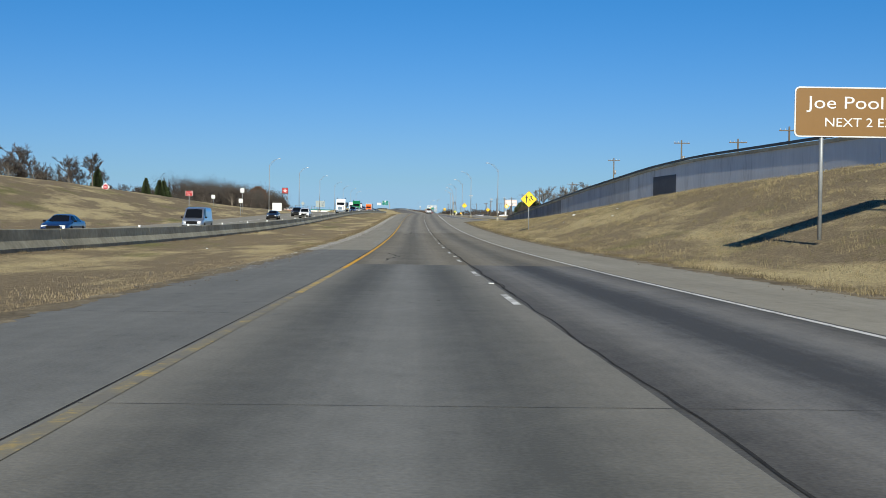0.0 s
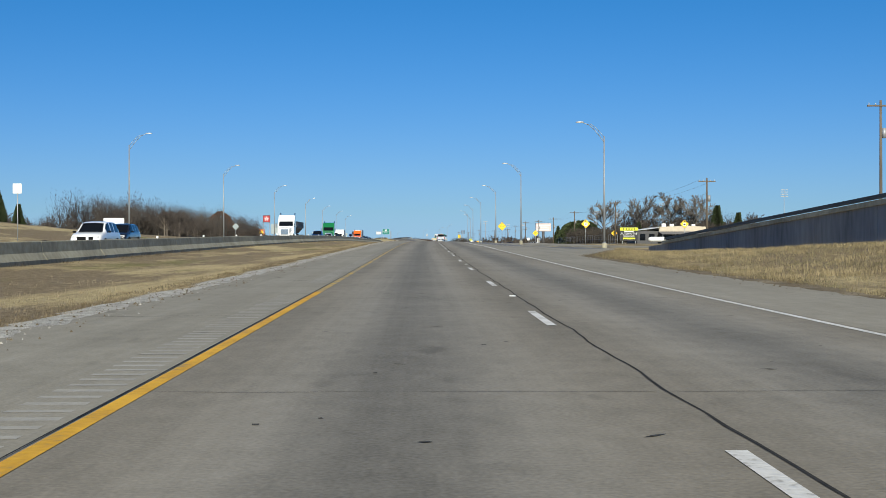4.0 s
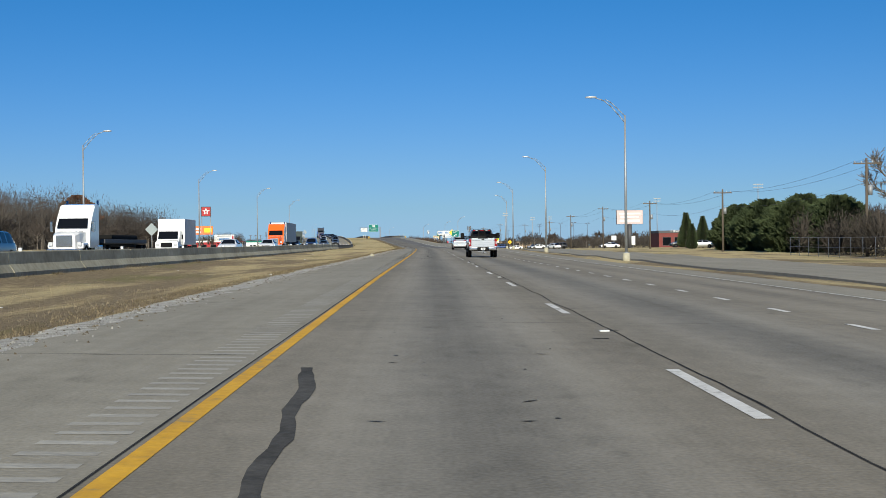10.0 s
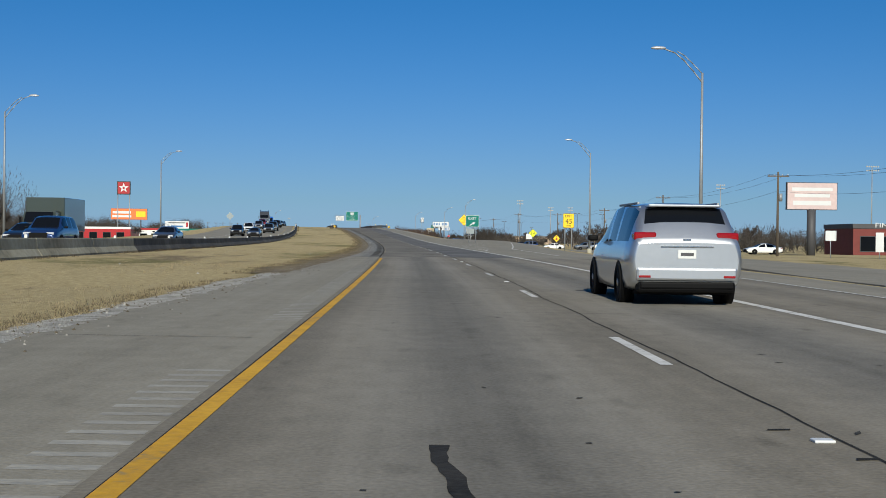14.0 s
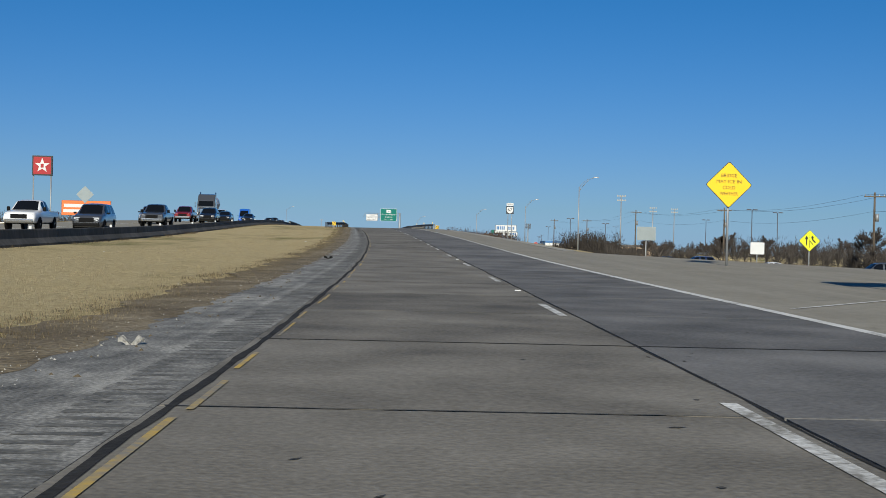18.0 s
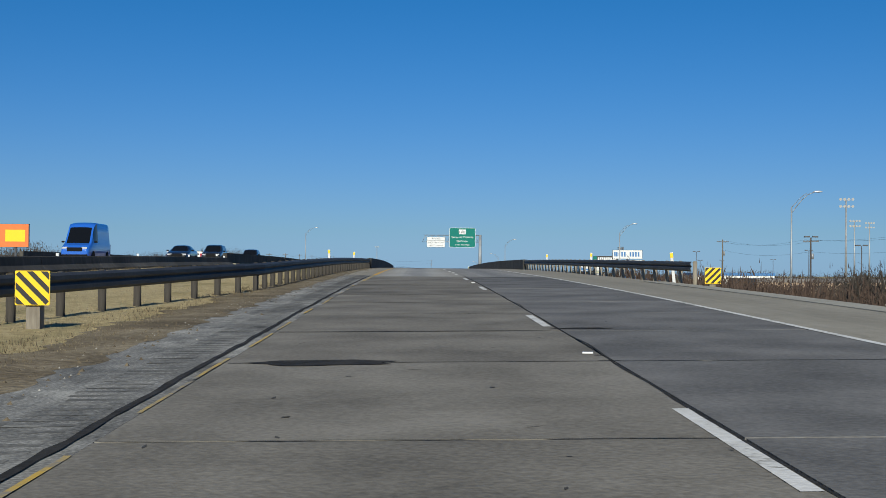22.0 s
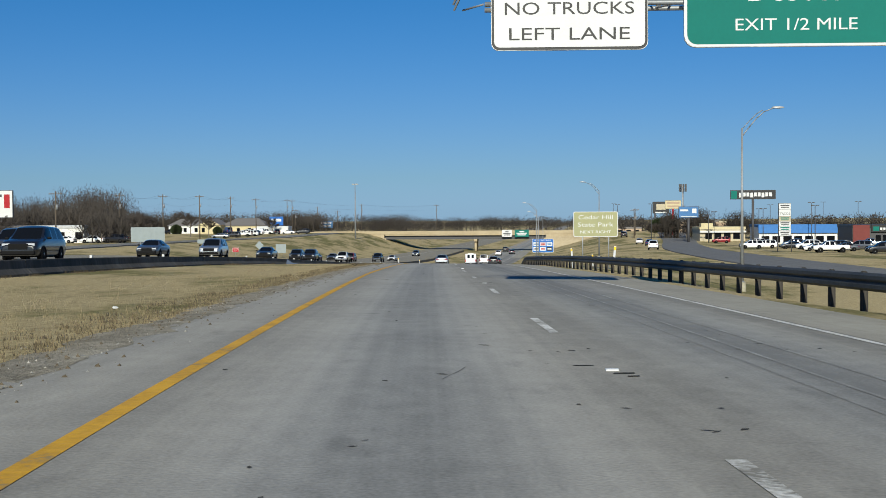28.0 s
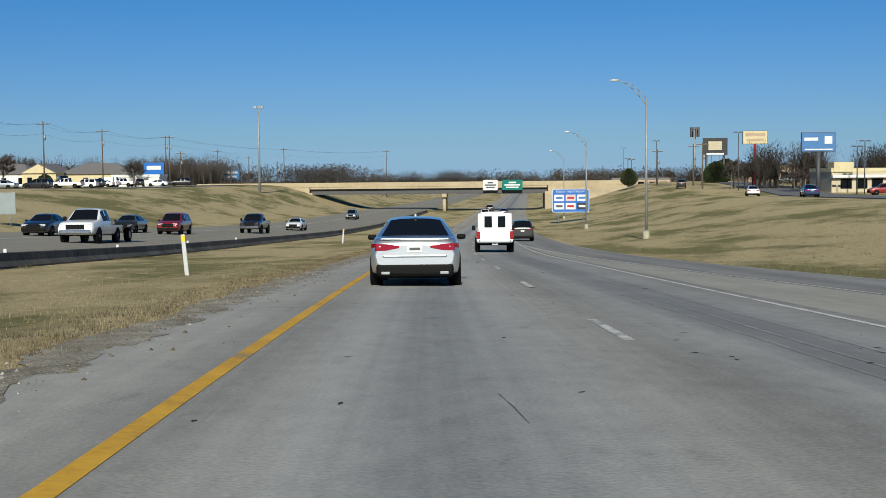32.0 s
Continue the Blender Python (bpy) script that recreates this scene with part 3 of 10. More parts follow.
M_TWIG = surface("winter_twigs", [(0.3, (0.042, 0.034, 0.03)), (0.7, (0.095, 0.078, 0.068))], 0.6, 0.95, 6, 0, where="object", island=True)
M_DARKWOOD = surface("dark_thicket_twigs", [(0.3, (0.02, 0.017, 0.014)), (0.7, (0.06, 0.05, 0.041))], 0.6, 0.95, 6, 0, where="object", island=True)
M_PALETWIG = surface("pale_twigs", [(0.3, (0.10, 0.086, 0.073)), (0.7, (0.20, 0.175, 0.15))], 0.6, 0.95, 6, 0, where="object", island=True)
M_GREEN = surface("cedar_leaf", [(0.3, (0.018, 0.032, 0.012)), (0.7, (0.065, 0.085, 0.032))], 0.8, 0.9, 6, 0.1, where="object", island=True)
M_RUSSET = surface("russet_leaf", [(0.3, (0.09, 0.04, 0.022)), (0.7, (0.18, 0.085, 0.045))], 0.8, 0.9, 6, 0.1, where="object")
M_GRASSBLADE = surface("grass_blades", [(0.3, (0.13, 0.10, 0.06)), (0.5, (0.22, 0.172, 0.104)), (0.7, (0.31, 0.247, 0.15))], 0.4, 0.9, 9, 0)
M_BANKBLADE = surface("bank_grass_blades", [(0.3, (0.09, 0.078, 0.04)), (0.5, (0.17, 0.143, 0.078)), (0.7, (0.27, 0.222, 0.125))], 0.3, 0.9, 9, 0)
M_BRICKRED = plain("dark_red_front", (0.16, 0.035, 0.03), 0.8)
M_STRAWBLADE = surface("straw_blades", [(0.3, (0.15, 0.118, 0.064)), (0.5, (0.25, 0.2, 0.112)), (0.7, (0.36, 0.29, 0.17))], 0.4, 0.9, 9, 0)
M_WEED = surface("dry_weeds", [(0.3, (0.06, 0.047, 0.028)), (0.7, (0.15, 0.115, 0.065))], 0.5, 0.9, 9, 0)
M_GREENSIGN = plain("green_sign_sheet", (0.0, 0.15, 0.122), 0.85, vary=0.06)
M_WHITESIGN = plain("white_sign_sheet", (0.62, 0.63, 0.63), 0.4, vary=0.05)
M_YELLOWSIGN = plain("yellow_sign_sheet", (0.90, 0.56, 0.01), 0.4, vary=0.05)
M_LIMESIGN = plain("lime_sign_sheet", (0.75, 0.80, 0.02), 0.4, vary=0.05)
M_BROWNSIGN = plain("brown_sign_sheet", (0.19, 0.098, 0.024), 0.4, vary=0.05)
M_FADEDSIGN = plain("faded_brown_sign_sheet", (0.32, 0.32, 0.17), 0.4, vary=0.08)
M_BLUESIGN = plain("blue_sign_sheet", (0.01, 0.12, 0.45), 0.4, vary=0.05)
M_REDSIGN = plain("red_sign_sheet", (0.36, 0.012, 0.016), 0.4, vary=0.06)
M_BLACK = plain("black_paint", (0.012, 0.012, 0.013), 0.5)
M_DARKGREY = plain("dark_grey_paint", (0.06, 0.06, 0.065), 0.6)
M_SIGNBACK = plain("dull_sign_back", (0.25, 0.29, 0.30), 0.5, 0.2)
M_ALU = plain("bare_aluminium", (0.55, 0.56, 0.57), 0.45, 0.4)
M_PINK = plain("pink_panel", (0.55, 0.43, 0.42), 0.5)
M_BLUEBAND = plain("blue_roof_band", (0.03, 0.16, 0.45), 0.5)
M_ORANGE = plain("orange_panel", (0.75, 0.16, 0.03), 0.5)
M_CREAM = plain("cream_wall", (0.47, 0.41, 0.29), 0.8)
M_YELLOWWALL = plain("yellow_wall", (0.56, 0.48, 0.29), 0.8)
M_ROOFGREY = plain("grey_roof", (0.16, 0.15, 0.145), 0.8)
M_ROOFTAN = plain("tan_metal_roof", (0.48, 0.41, 0.31), 0.6)
M_BRICKTAN = plain("tan_brick", (0.42, 0.31, 0.22), 0.9)
M_WHITEWALL = plain("white_wall", (0.70, 0.70, 0.68), 0.8)
M_BLUEWALL = plain("blue_wall", (0.05, 0.16, 0.36), 0.7)
M_GLASS = glass_dark("dark_window_glass")
M_RUBBER = plain("tyre_rubber", (0.009, 0.009, 0.009), 0.9, spec=0.15)
M_RIM = plain("alloy_rim", (0.42, 0.42, 0.43), 0.3, 0.8)
M_CHROME = plain("bright_metal", (0.7, 0.7, 0.7), 0.15, 1.0)
M_PLATE = plain("number_plate", (0.62, 0.63, 0.62), 0.5)
M_TAIL = plain("red_lamp_glass", (0.26, 0.005, 0.008), 0.12, coat=0.6)
M_LAMPGLASS = plain("clear_lamp_glass", (0.5, 0.51, 0.53), 0.1, coat=1.0)
M_PLASTIC = plain("black_plastic", (0.004, 0.004, 0.0045), 0.6, spec=0.12)


def paint(name, c, metal=0.5):
    return plain(name, c, 0.32, metal, 0.03, coat=1.0)


P_SILVER = paint("silver_paint", (0.56, 0.58, 0.605), 0.85)
P_WHITE = paint("white_paint", (0.78, 0.78, 0.78), 0.0)
P_BLACK = paint("black_car_paint", (0.012, 0.012, 0.014), 0.0)
P_GREY = paint("grey_car_paint", (0.10, 0.105, 0.115), 0.5)
P_BLUE = paint("blue_car_paint", (0.015, 0.04, 0.13), 0.3)
P_BRIGHTBLUE = paint("bright_blue_paint", (0.02, 0.12, 0.52), 0.0)
P_RED = paint("red_car_paint", (0.22, 0.012, 0.015), 0.2)
P_GREENTRUCK = paint("green_truck_paint", (0.01, 0.16, 0.05), 0.1)
P_ORANGE = paint("orange_truck_paint", (0.85, 0.13, 0.012), 0.0)
P_TRAILER = plain("grey_trailer_panel", (0.33, 0.34, 0.36), 0.5, 0.2)
P_ARMY = paint("dark_green_paint", (0.03, 0.04, 0.03), 0.0)

# ---- ground ----
def build_ground():
    svals = list(np.arange(-110, 900, 5.0)) + [905, 912, 920, 924.9, 925.1] + list(np.arange(932, 1020, 8.0)) + [1021.9, 1022.1, 1026, 1032] + list(np.arange(1040, 1330, 5.0)) + list(np.arange(1340, 1640, 20.0)) + [1700, 1800, 2000, 2300, 2800, 3600]
    bm = bmesh.new()
    rows = []
    for s in svals:
        lo, hi, toe = ramp(LEFT_EDGE, s), ramp(RIGHT_EDGE, s), ramp(TOE_RIGHT, s)
        ds = [-2600, -1200, -600, -350, -220, -150, -110, -90, -75, -64, -57, -52, -47, -43, -40, -37, -34, -32, OPP[0] - 0.02, OPP[0] + 0.02, OPP[1] - 0.02, OPP[1] + 0.02, -15.0, -14, -12.5, -11, -9.5, -8, -6.8, -5.8, lo - 0.5, lo - 0.02, lo + 0.02, hi - 0.02, hi + 0.02]
        ds += [hi + (toe - hi) * k for k in (0.06, 0.15, 0.27, 0.4, 0.52, 0.64, 0.76, 0.88)] + [toe - 0.03, toe + 0.03, toe + 4, toe + 10, toe + 20, toe + 35, toe + 60, toe + 100, toe + 180, toe + 320, toe + 600, toe + 1200, toe + 2600]
        row = []
        for d in ds:
            p = at(s, d)
            z = ground_z(s, d)
            far = max(0.0, (abs(d) - 300) / 2300)
            row.append(bm.verts.new((p.x, p.y, z * (1 - min(1, far)) - 3 * far)))
        rows.append(row)
    for a, b in zip(rows[:-1], rows[1:]):
        for k in range(len(a) - 1):
            bm.faces.new((a[k], a[k + 1], b[k + 1], b[k]))
    return tagged(part("ground", bm, M_GRASS), "dry winter grass on banks and verges beside the road", "ground", kind="structure")


build_ground()

# ---- pavements ----
road = thing("road", "worn concrete two-lane carriageway with faded markings", "road", kind="structure")
strip("lane_surface", -110, 40, -1.95, 1.9, 0.0, M_ASPH, parent=road, label="worn grey asphalt lane")
strip("lane_surface", 40, 128, -1.95, 1.9, 0.0, M_CONCDARK, parent=road)
strip("lane_surface", 128, 590, -1.95, 1.9, 0.0, M_CONC, parent=road)
strip("lane_surface", 925, 1022, -3.7, 8.4, 0.0, M_DECK, parent=road, label="pale concrete bridge deck")
strip("lane_surface", 1022, 3000, -1.95, 5.55, 0.0, M_CONC2, parent=road, step=3)
strip("right_lane_surface", -110, 40, 1.9, 5.55, 0.0, M_DARKLANE, parent=road)
strip("right_lane_surface", 40, 128, 1.9, 5.55, 0.0, M_CONCDARK, parent=road)
strip("right_lane_surface", 128, 590, 1.9, 5.55, 0.0, M_CONC, parent=road)
strip("lane_surface", 877, 925, -1.95, 1.9, 0.0, M_CONC2, parent=road)
strip("right_lane_surface", 877, 925, 1.9, 5.55, 0.0, M_STREAK, parent=road)
strip("left_shoulder", -110, 62, LEFT_EDGE, -1.95, -0.006, M_SHOLD, parent=road, skirt=0.08)
strip("left_shoulder", 62, 590, LEFT_EDGE, -1.95, -0.006, M_SHOULDER, parent=road, skirt=0.08)
strip("left_shoulder", 880, 925, LEFT_EDGE, -1.95, -0.006, M_SHOULDER, parent=road, skirt=0.08)
strip("left_shoulder", 590, 880, LEFT_EDGE, -1.95, -0.006, M_SHGREY, parent=road, skirt=0.08, label="rough grey asphalt shoulder")
strip("left_shoulder", 1022, 3000, LEFT_EDGE, -1.95, -0.006, M_CONC2, parent=road, skirt=0.08, step=3)
strip("right_shoulder", -110, 245, 5.55, RIGHT_EDGE, -0.006, M_SHOULDER, parent=road, skirt=0.08)
strip("merging_lane", 325, 590, 5.55, 9.2, -0.004, M_CONC, parent=road)
RAMP_LEFT = [(247, 11.6), (262, 9.7), (281, 8.1), (289, 7.5), (312, 6.1), (330, 5.6), (350, 5.6)]
RAMP_RIGHT = [(247, 14.4), (270, 12.3), (288, 11.2), (305, 10.2), (322, 9.3), (350, 9.15)]
strip("entry_ramp", 247, 350, RAMP_LEFT, RAMP_RIGHT, 0.001, M_RAMP, parent=road, label="grey asphalt entry ramp")
strip("right_shoulder", 245, 590, [(245, 5.55), (325, 5.55), (325.1, 9.2)], RIGHT_EDGE, -0.006, M_SHOULDER, parent=road, skirt=0.08)
strip("right_shoulder", 590, 925, 5.55, RIGHT_EDGE, -0.006, M_SHOULDER, parent=road, skirt=0.08, step=3)
strip("concrete_kerb", 742, 868, [(742, 9.0), (800, 8.75), (868, 8.1)], [(742, 9.75), (800, 9.5), (868, 8.85)], 0.015, M_PALESHOULDER, parent=road, skirt=0.02, step=3, label="pale low concrete kerb")
strip("right_shoulder", 1022, 3000, 5.55, RIGHT_EDGE, -0.006, M_PALESHOULDER, parent=road, skirt=0.08, step=3)
strip("exit_ramp", 1180, 1420, [(1180, 10.6), (1218, 8.5), (1233, 7.6), (1286, 5.6), (1420, 5.6)], [(1180, 12.0), (1205, 12.6), (1225, 11.2), (1242, 10.0), (1290, 8.8), (1420, 8.4)], -0.002, M_STREAK, parent=road, step=3, label="grey asphalt exit lane")
strip("gore_grass", 1172, 1198, [(1172, 7.4), (1188, 7.9), (1198, 7.0)], [(1172, 9.6), (1189, 9.8), (1198, 7.15)], 0.015, M_GRASS, parent=road, skirt=0.08, label="strip of dry grass in the gore")
strip("lane_bed", 590, 877, -1.95, 5.55, -0.03, M_TARGREY, parent=road, label="dark joint filler under the slabs")
opp = thing("opposing_road", "pale concrete carriageway for the oncoming traffic", "road", kind="structure")
strip("opposing_surface", -110, 925, OPP[0], OPP[1], opp_h, M_SHOULDER, parent=opp, step=3)
strip("opposing_surface", 925, 1022, OPP[0], OPP[1], opp_h, M_CONC2, parent=opp, step=3)
strip("opposing_surface", 1022, 3000, OPP[0], OPP[1], opp_h, M_SHOULDER, parent=opp, step=3)
strip("opposing_edge_line", -110, 2000, -17.4, -17.25, lambda s, d: opp_h(s, d) + 0.004, M_YELLOWFADE, parent=opp, step=3)
strip("opposing_edge_line", -110, 2000, -25.2, -25.05, lambda s, d: opp_h(s, d) + 0.004, M_WHITE, parent=opp, step=3)

# frontage road on the right
FRONT = [(-300, 44), (250, 38), (285, 24.5), (308, 17.6), (330, 15.2), (560, 15.2), (640, 22), (760, 32), (900, 36), (1100, 33), (1200, 33), (1300, 40), (1420, 50), (1520, 55)]


def frontage(name, s0, s1, knots, w, material, label):
    bm = bmesh.new()
    uv = bm.loops.layers.uv.new("road")
    rows = []
    for i in range(int((s1 - s0) / 8) + 1):
        s = s0 + i * 8
        d = ramp(knots, s)
        row = []
        for k in range(5):
            dd = d + w * k / 4
            p = at(s, dd)
            p.z = max(ground_z(s, d), ground_z(s, d + w), ground_z(s, d + w / 2)) + 0.12
            row.append((bm.verts.new(p), (dd, s)))
        for first, dd in ((True, d - 0.12), (False, d + w + 0.12)):
            q = at(s, dd)
            q.z = row[0][0].co.z - 0.5
            e = (bm.verts.new(q), (dd, s))
            row = [e] + row if first else row + [e]
        rows.append(row)
    for a, b in zip(rows[:-1], rows[1:]):
        for k in range(6):
            f = bm.faces.new((a[k][0], a[k + 1][0], b[k + 1][0], b[k][0]))
            for lp, c in zip(f.loops, (a[k][1], a[k + 1][1], b[k + 1][1], b[k][1])):
                lp[uv].uv = c
    ob = part(name, bm, material)
    return tagged(ob, label, "road", kind="structure")


frontage("frontage_road", 250, 898, FRONT, 8.0, M_SHOULDER, "pale concrete frontage road beside the highway")
frontage("frontage_road", 898, 1500, FRONT, 9.5, M_RAMP, "dark grey asphalt frontage road above the bank")
frontage("far_frontage_road", 1020, 1500, [(1000, -62), (1500, -66)], 8.0, M_SHGREY, "grey frontage road above the far bank")

# ---- slabs: fifteen-foot concrete panels between sealed joints ----
SLAB = 4.57


def slab_mesh(w):
    bm = bmesh.new()
    uv = bm.loops.layers.uv.new("road")
    g = 0.018
    box(bm, -w / 2 + g, w / 2 - g, -SLAB / 2 + g, SLAB / 2 - g, -0.04, 0.0)
    for f in bm.faces:
        for lp in f.loops:
            lp[uv].uv = (lp.vert.co.x, lp.vert.co.y)
    me = bpy.data.meshes.new("slab")
    bm.to_mesh(me)
    bm.free()
    return me


# ---- markings ----
marks = thing("road_markings", "faded yellow and white painted lane lines", "road marking", kind="structure")
YELLOW_PATH = [(-110, -1.8), (120, -1.8), (200, -1.94), (232, -1.98), (270, -1.97), (310, -1.9), (347, -1.84), (384, -1.84), (460, -1.8), (535, -1.78), (590, -1.76), (680, -1.74), (755, -1.73), (794, -1.82), (830, -1.97), (868, -1.95), (908, -1.97), (924, -1.95),
               (1022, -1.76), (1042, -1.8), (1057, -1.92), (1076, -1.98), (1094, -2.04), (1113, -1.9), (1131, -1.84), (1150, -1.82), (1168, -1.79), (1187, -1.82), (1206, -1.88), (1300, -1.84), (3000, -1.8)]
for s0, s1, w, paint_m in ((-110, 22, 0.13, M_YELLOWGHOST), (22, 36, 0.13, M_YELLOWFADE), (36, 175, 0.13, M_YELLOW), (175, 375, 0.13, M_YELLOWFADE), (375, 586, 0.13, M_YELLOW), (868, 880, 0.12, M_YELLOWFADE), (880, 924, 0.14, M_YELLOW), (1024, 3000, 0.15, M_YELLOW)):
    strip("yellow_line", s0, s1, [(s, d - w / 2) for s, d in YELLOW_PATH], [(s, d + w / 2) for s, d in YELLOW_PATH], 0.004, paint_m, parent=marks, step=3)
rnd = random.Random(77)
for k in range(95):
    # scraps of the worn yellow line
    s = 602 + 2.8 * k + rnd.uniform(-1, 1)
    d, e = ramp(YELLOW_PATH, s) + rnd.uniform(-0.03, 0.03), rnd.uniform(0.7, 2.4)
    strip("yellow_scrap", s, s + e, d - rnd.uniform(0.01, 0.03), d + rnd.uniform(0.01, 0.03), 0.007, M_YELLOWFADE, parent=marks, step=0.3)
strip("edge_line", -110, 242, 5.36, 5.47, 0.004, M_WHITE, parent=marks)
strip("edge_line", 242, 328, 5.38, 5.58, 0.006, M_WHITE, parent=marks)
strip("gore_line", 258, 318, [(s, d - 0.05) for s, d in RAMP_LEFT], [(s, d + 0.06) for s, d in RAMP_LEFT], 0.006, M_WHITE, parent=marks)
strip("edge_line", 258, 350, [(s, d - 0.16) for s, d in RAMP_RIGHT], [(s, d - 0.05) for s, d in RAMP_RIGHT], 0.006, M_WHITE, parent=marks)
strip("edge_line", 350, 560, 9.02, 9.12, 0.004, M_WHITE, parent=marks)
strip("edge_line", 500, 735, 5.36, 5.56, 0.004, M_WHITE, parent=marks)
strip("edge_line", 735, 923, [(735, 5.4), (764, 5.42), (800, 5.48), (840, 5.4), (923, 5.36)], [(735, 5.52), (764, 5.54), (800, 5.6), (840, 5.52), (923, 5.47)], 0.004, M_WHITE, parent=marks)
strip("edge_line", 1024, 3000, [(1024, 5.38), (1170, 5.36), (1205, 5.18), (1300, 5.2)], [(1024, 5.48), (1170, 5.46), (1205, 5.28), (1300, 5.3)], 0.004, M_WHITE, parent=marks, step=3)
strip("edge_line", 1186, 1286, [(1186, 10.2), (1218, 8.3), (1233, 7.4), (1286, 5.35)], [(1186, 10.3), (1218, 8.4), (1233, 7.5), (1286, 5.45)], 0.004, M_WHITE, parent=marks, step=3)
strip("edge_line", 600, 705, [(600, 8.8), (640, 10), (705, 17.6)], [(600, 8.92), (640, 10.12), (705, 17.72)], 0.004, M_WHITE, parent=marks)
for k in range(9):
    s = 622 + 9 * k
    strip("gore_stripe", s, s + 9, [(s, 6.0), (s + 9, 7.0 + 0.8 * k)], [(s, 6.12), (s + 9, 7.12 + 0.8 * k)], 0.004, M_WHITE, parent=marks, step=3)


def dash_ends(s_list, n_list, lo, hi):
    out = []
    for n in range(-60, 160):
        if n < n_list[0]:
            s = s_list[0] + (n - n_list[0]) * 12.192
        elif n > n_list[-1]:
            s = s_list[-1] + (n - n_list[-1]) * 12.192
        else:
            s = float(np.interp(n, n_list, s_list))
        if lo < s < hi:
            out.append(s)
    return out


strip("worn_edge_line", 927, 1020, [(927, -1.75), (941, -1.98), (947, -2.35), (962, -2.95), (1020, -3.0)], [(927, -1.63), (941, -1.86), (947, -2.21), (962, -2.8), (1020, -2.86)], 0.004, M_PALEWEAR, parent=marks, step=2)
DASHES = dash_ends([46.57, 84.14, 119.23, 279.18, 314.47, 350.95, 385.41, 419.77, 455.54, 502.41, 537.91, 646.61, 681.75, 765.85], [0, 3, 6, 19, 22, 25, 28, 31, 34, 38, 41, 50, 53, 60], 20, 794)
DASHES += dash_ends([807.67, 832.07], [0, 2], 794, 852)
DASHES += dash_ends([872.81, 908.82], [0, 3], 856, 924)
DASHES += dash_ends([1053.45, 1090.41, 1138.86, 1176.1, 1212.95], [0, 3, 7, 10, 13], 1026, 1700)
DASH_D = [(0, 1.8), (700, 1.82), (765, 1.92), (810, 1.94), (850, 1.88), (900, 1.8), (1030, 1.83), (1060, 1.83), (1113, 1.77), (1150, 1.97), (1180, 1.94), (1300, 1.8)]
for k, s in enumerate(DASHES):
    strip("lane_dash", s - 3.05, s, ramp(DASH_D, s) - 0.06, ramp(DASH_D, s) + 0.06, 0.005, M_DASHWORN if s < 140 or 560 < s < 800 or s > 1026 else M_WHITE, parent=marks, step=1.5)
for k in range(46):
    s = 330.6 + 4.0 * k
    if s < 500:
        strip("dotted_line", s, s + 1.1, 5.42, 5.55, 0.005, M_WHITE, parent=marks, step=1)


def marker_mesh():
    bm = bmesh.new()
    box(bm, -0.06, 0.06, -0.05, 0.05, 0.0, 0.018, bevel=0.006)
    return bm


mk = tagged(part("road_stud", marker_mesh(), M_WHITESIGN), "small white raised reflective road stud", "road stud", "lane studs")
mk.matrix_world = Matrix.Translation(at(DASHES[0] + 4.6, 1.86))
for s in DASHES[2:90:2]:
    copy_thing(mk, Matrix.Translation(at(s + 4.6, 1.86)))


scars = bmesh.new()
rnd_s = random.Random(77)
for s in DASHES[0:90:2]:
    for k in range(2 if rnd_s.random() < 0.7 else 3):
        a, d, w, l = s + 4.6 + rnd_s.uniform(-1.3, 0.9), 1.86 + rnd_s.uniform(-0.22, 0.2), rnd_s.uniform(0.05, 0.13), rnd_s.uniform(0.02, 0.06)
        q = [(a - l, d - w), (a - l * 0.4, d + w * 0.9), (a + l, d + w), (a + l * 0.6, d - w * 0.7)]
        scars.faces.new([scars.verts.new(at(v[0], v[1], 0.005)) for v in q])
tagged(part("stud_scars", scars, M_TAR), "dark torn scraps of old stud glue on the lane line", "debris", kind="stuff")


def ribbon(name, pts, w, h, material, parent):
    """A wandering ribbon of sealant; pts of s, d."""
    bm = bmesh.new()
    rows = []
    cross = abs(pts[-1][1] - pts[0][1]) > abs(pts[-1][0] - pts[0][0])
    for k, (s, d) in enumerate(pts):
        ww = w * (0.6 + 0.6 * abs(noise.noise((s * 1.3, d, 2.2))) + 0.55 * abs(noise.noise((s * 6.1, d * 3.0, 7.2))))
        if cross:
            rows.append((bm.verts.new(at(s + ww / 2, d, h)), bm.verts.new(at(s - ww / 2, d, h))))
        else:
            rows.append((bm.verts.new(at(s, d - ww / 2, h)), bm.verts.new(at(s, d + ww / 2, h))))
    for a, b in zip(rows[:-1], rows[1:]):
        bm.faces.new((a[0], a[1], b[1], b[0]))
    return part(name, bm, material, parent)


seal = thing("crack_seals", "black tar sealing along joints and cracks", "crack sealing", kind="structure")


def joint(s0, s1, d, w, wander, material, step=1.5):
    pts = []
    s = s0
    knots = d if isinstance(d, list) else [(s0, d)]
    while s < s1:
        d = ramp(knots, s)
        pts.append((s, d + wander * noise.noise((s * 0.35, knots[0][1] * 3, 0.5)) + 0.4 * wander * noise.noise((s * 1.3, knots[0][1], 4.5))))
        s += step
    ribbon("joint_seal", pts, w, 0.0035, material, seal)


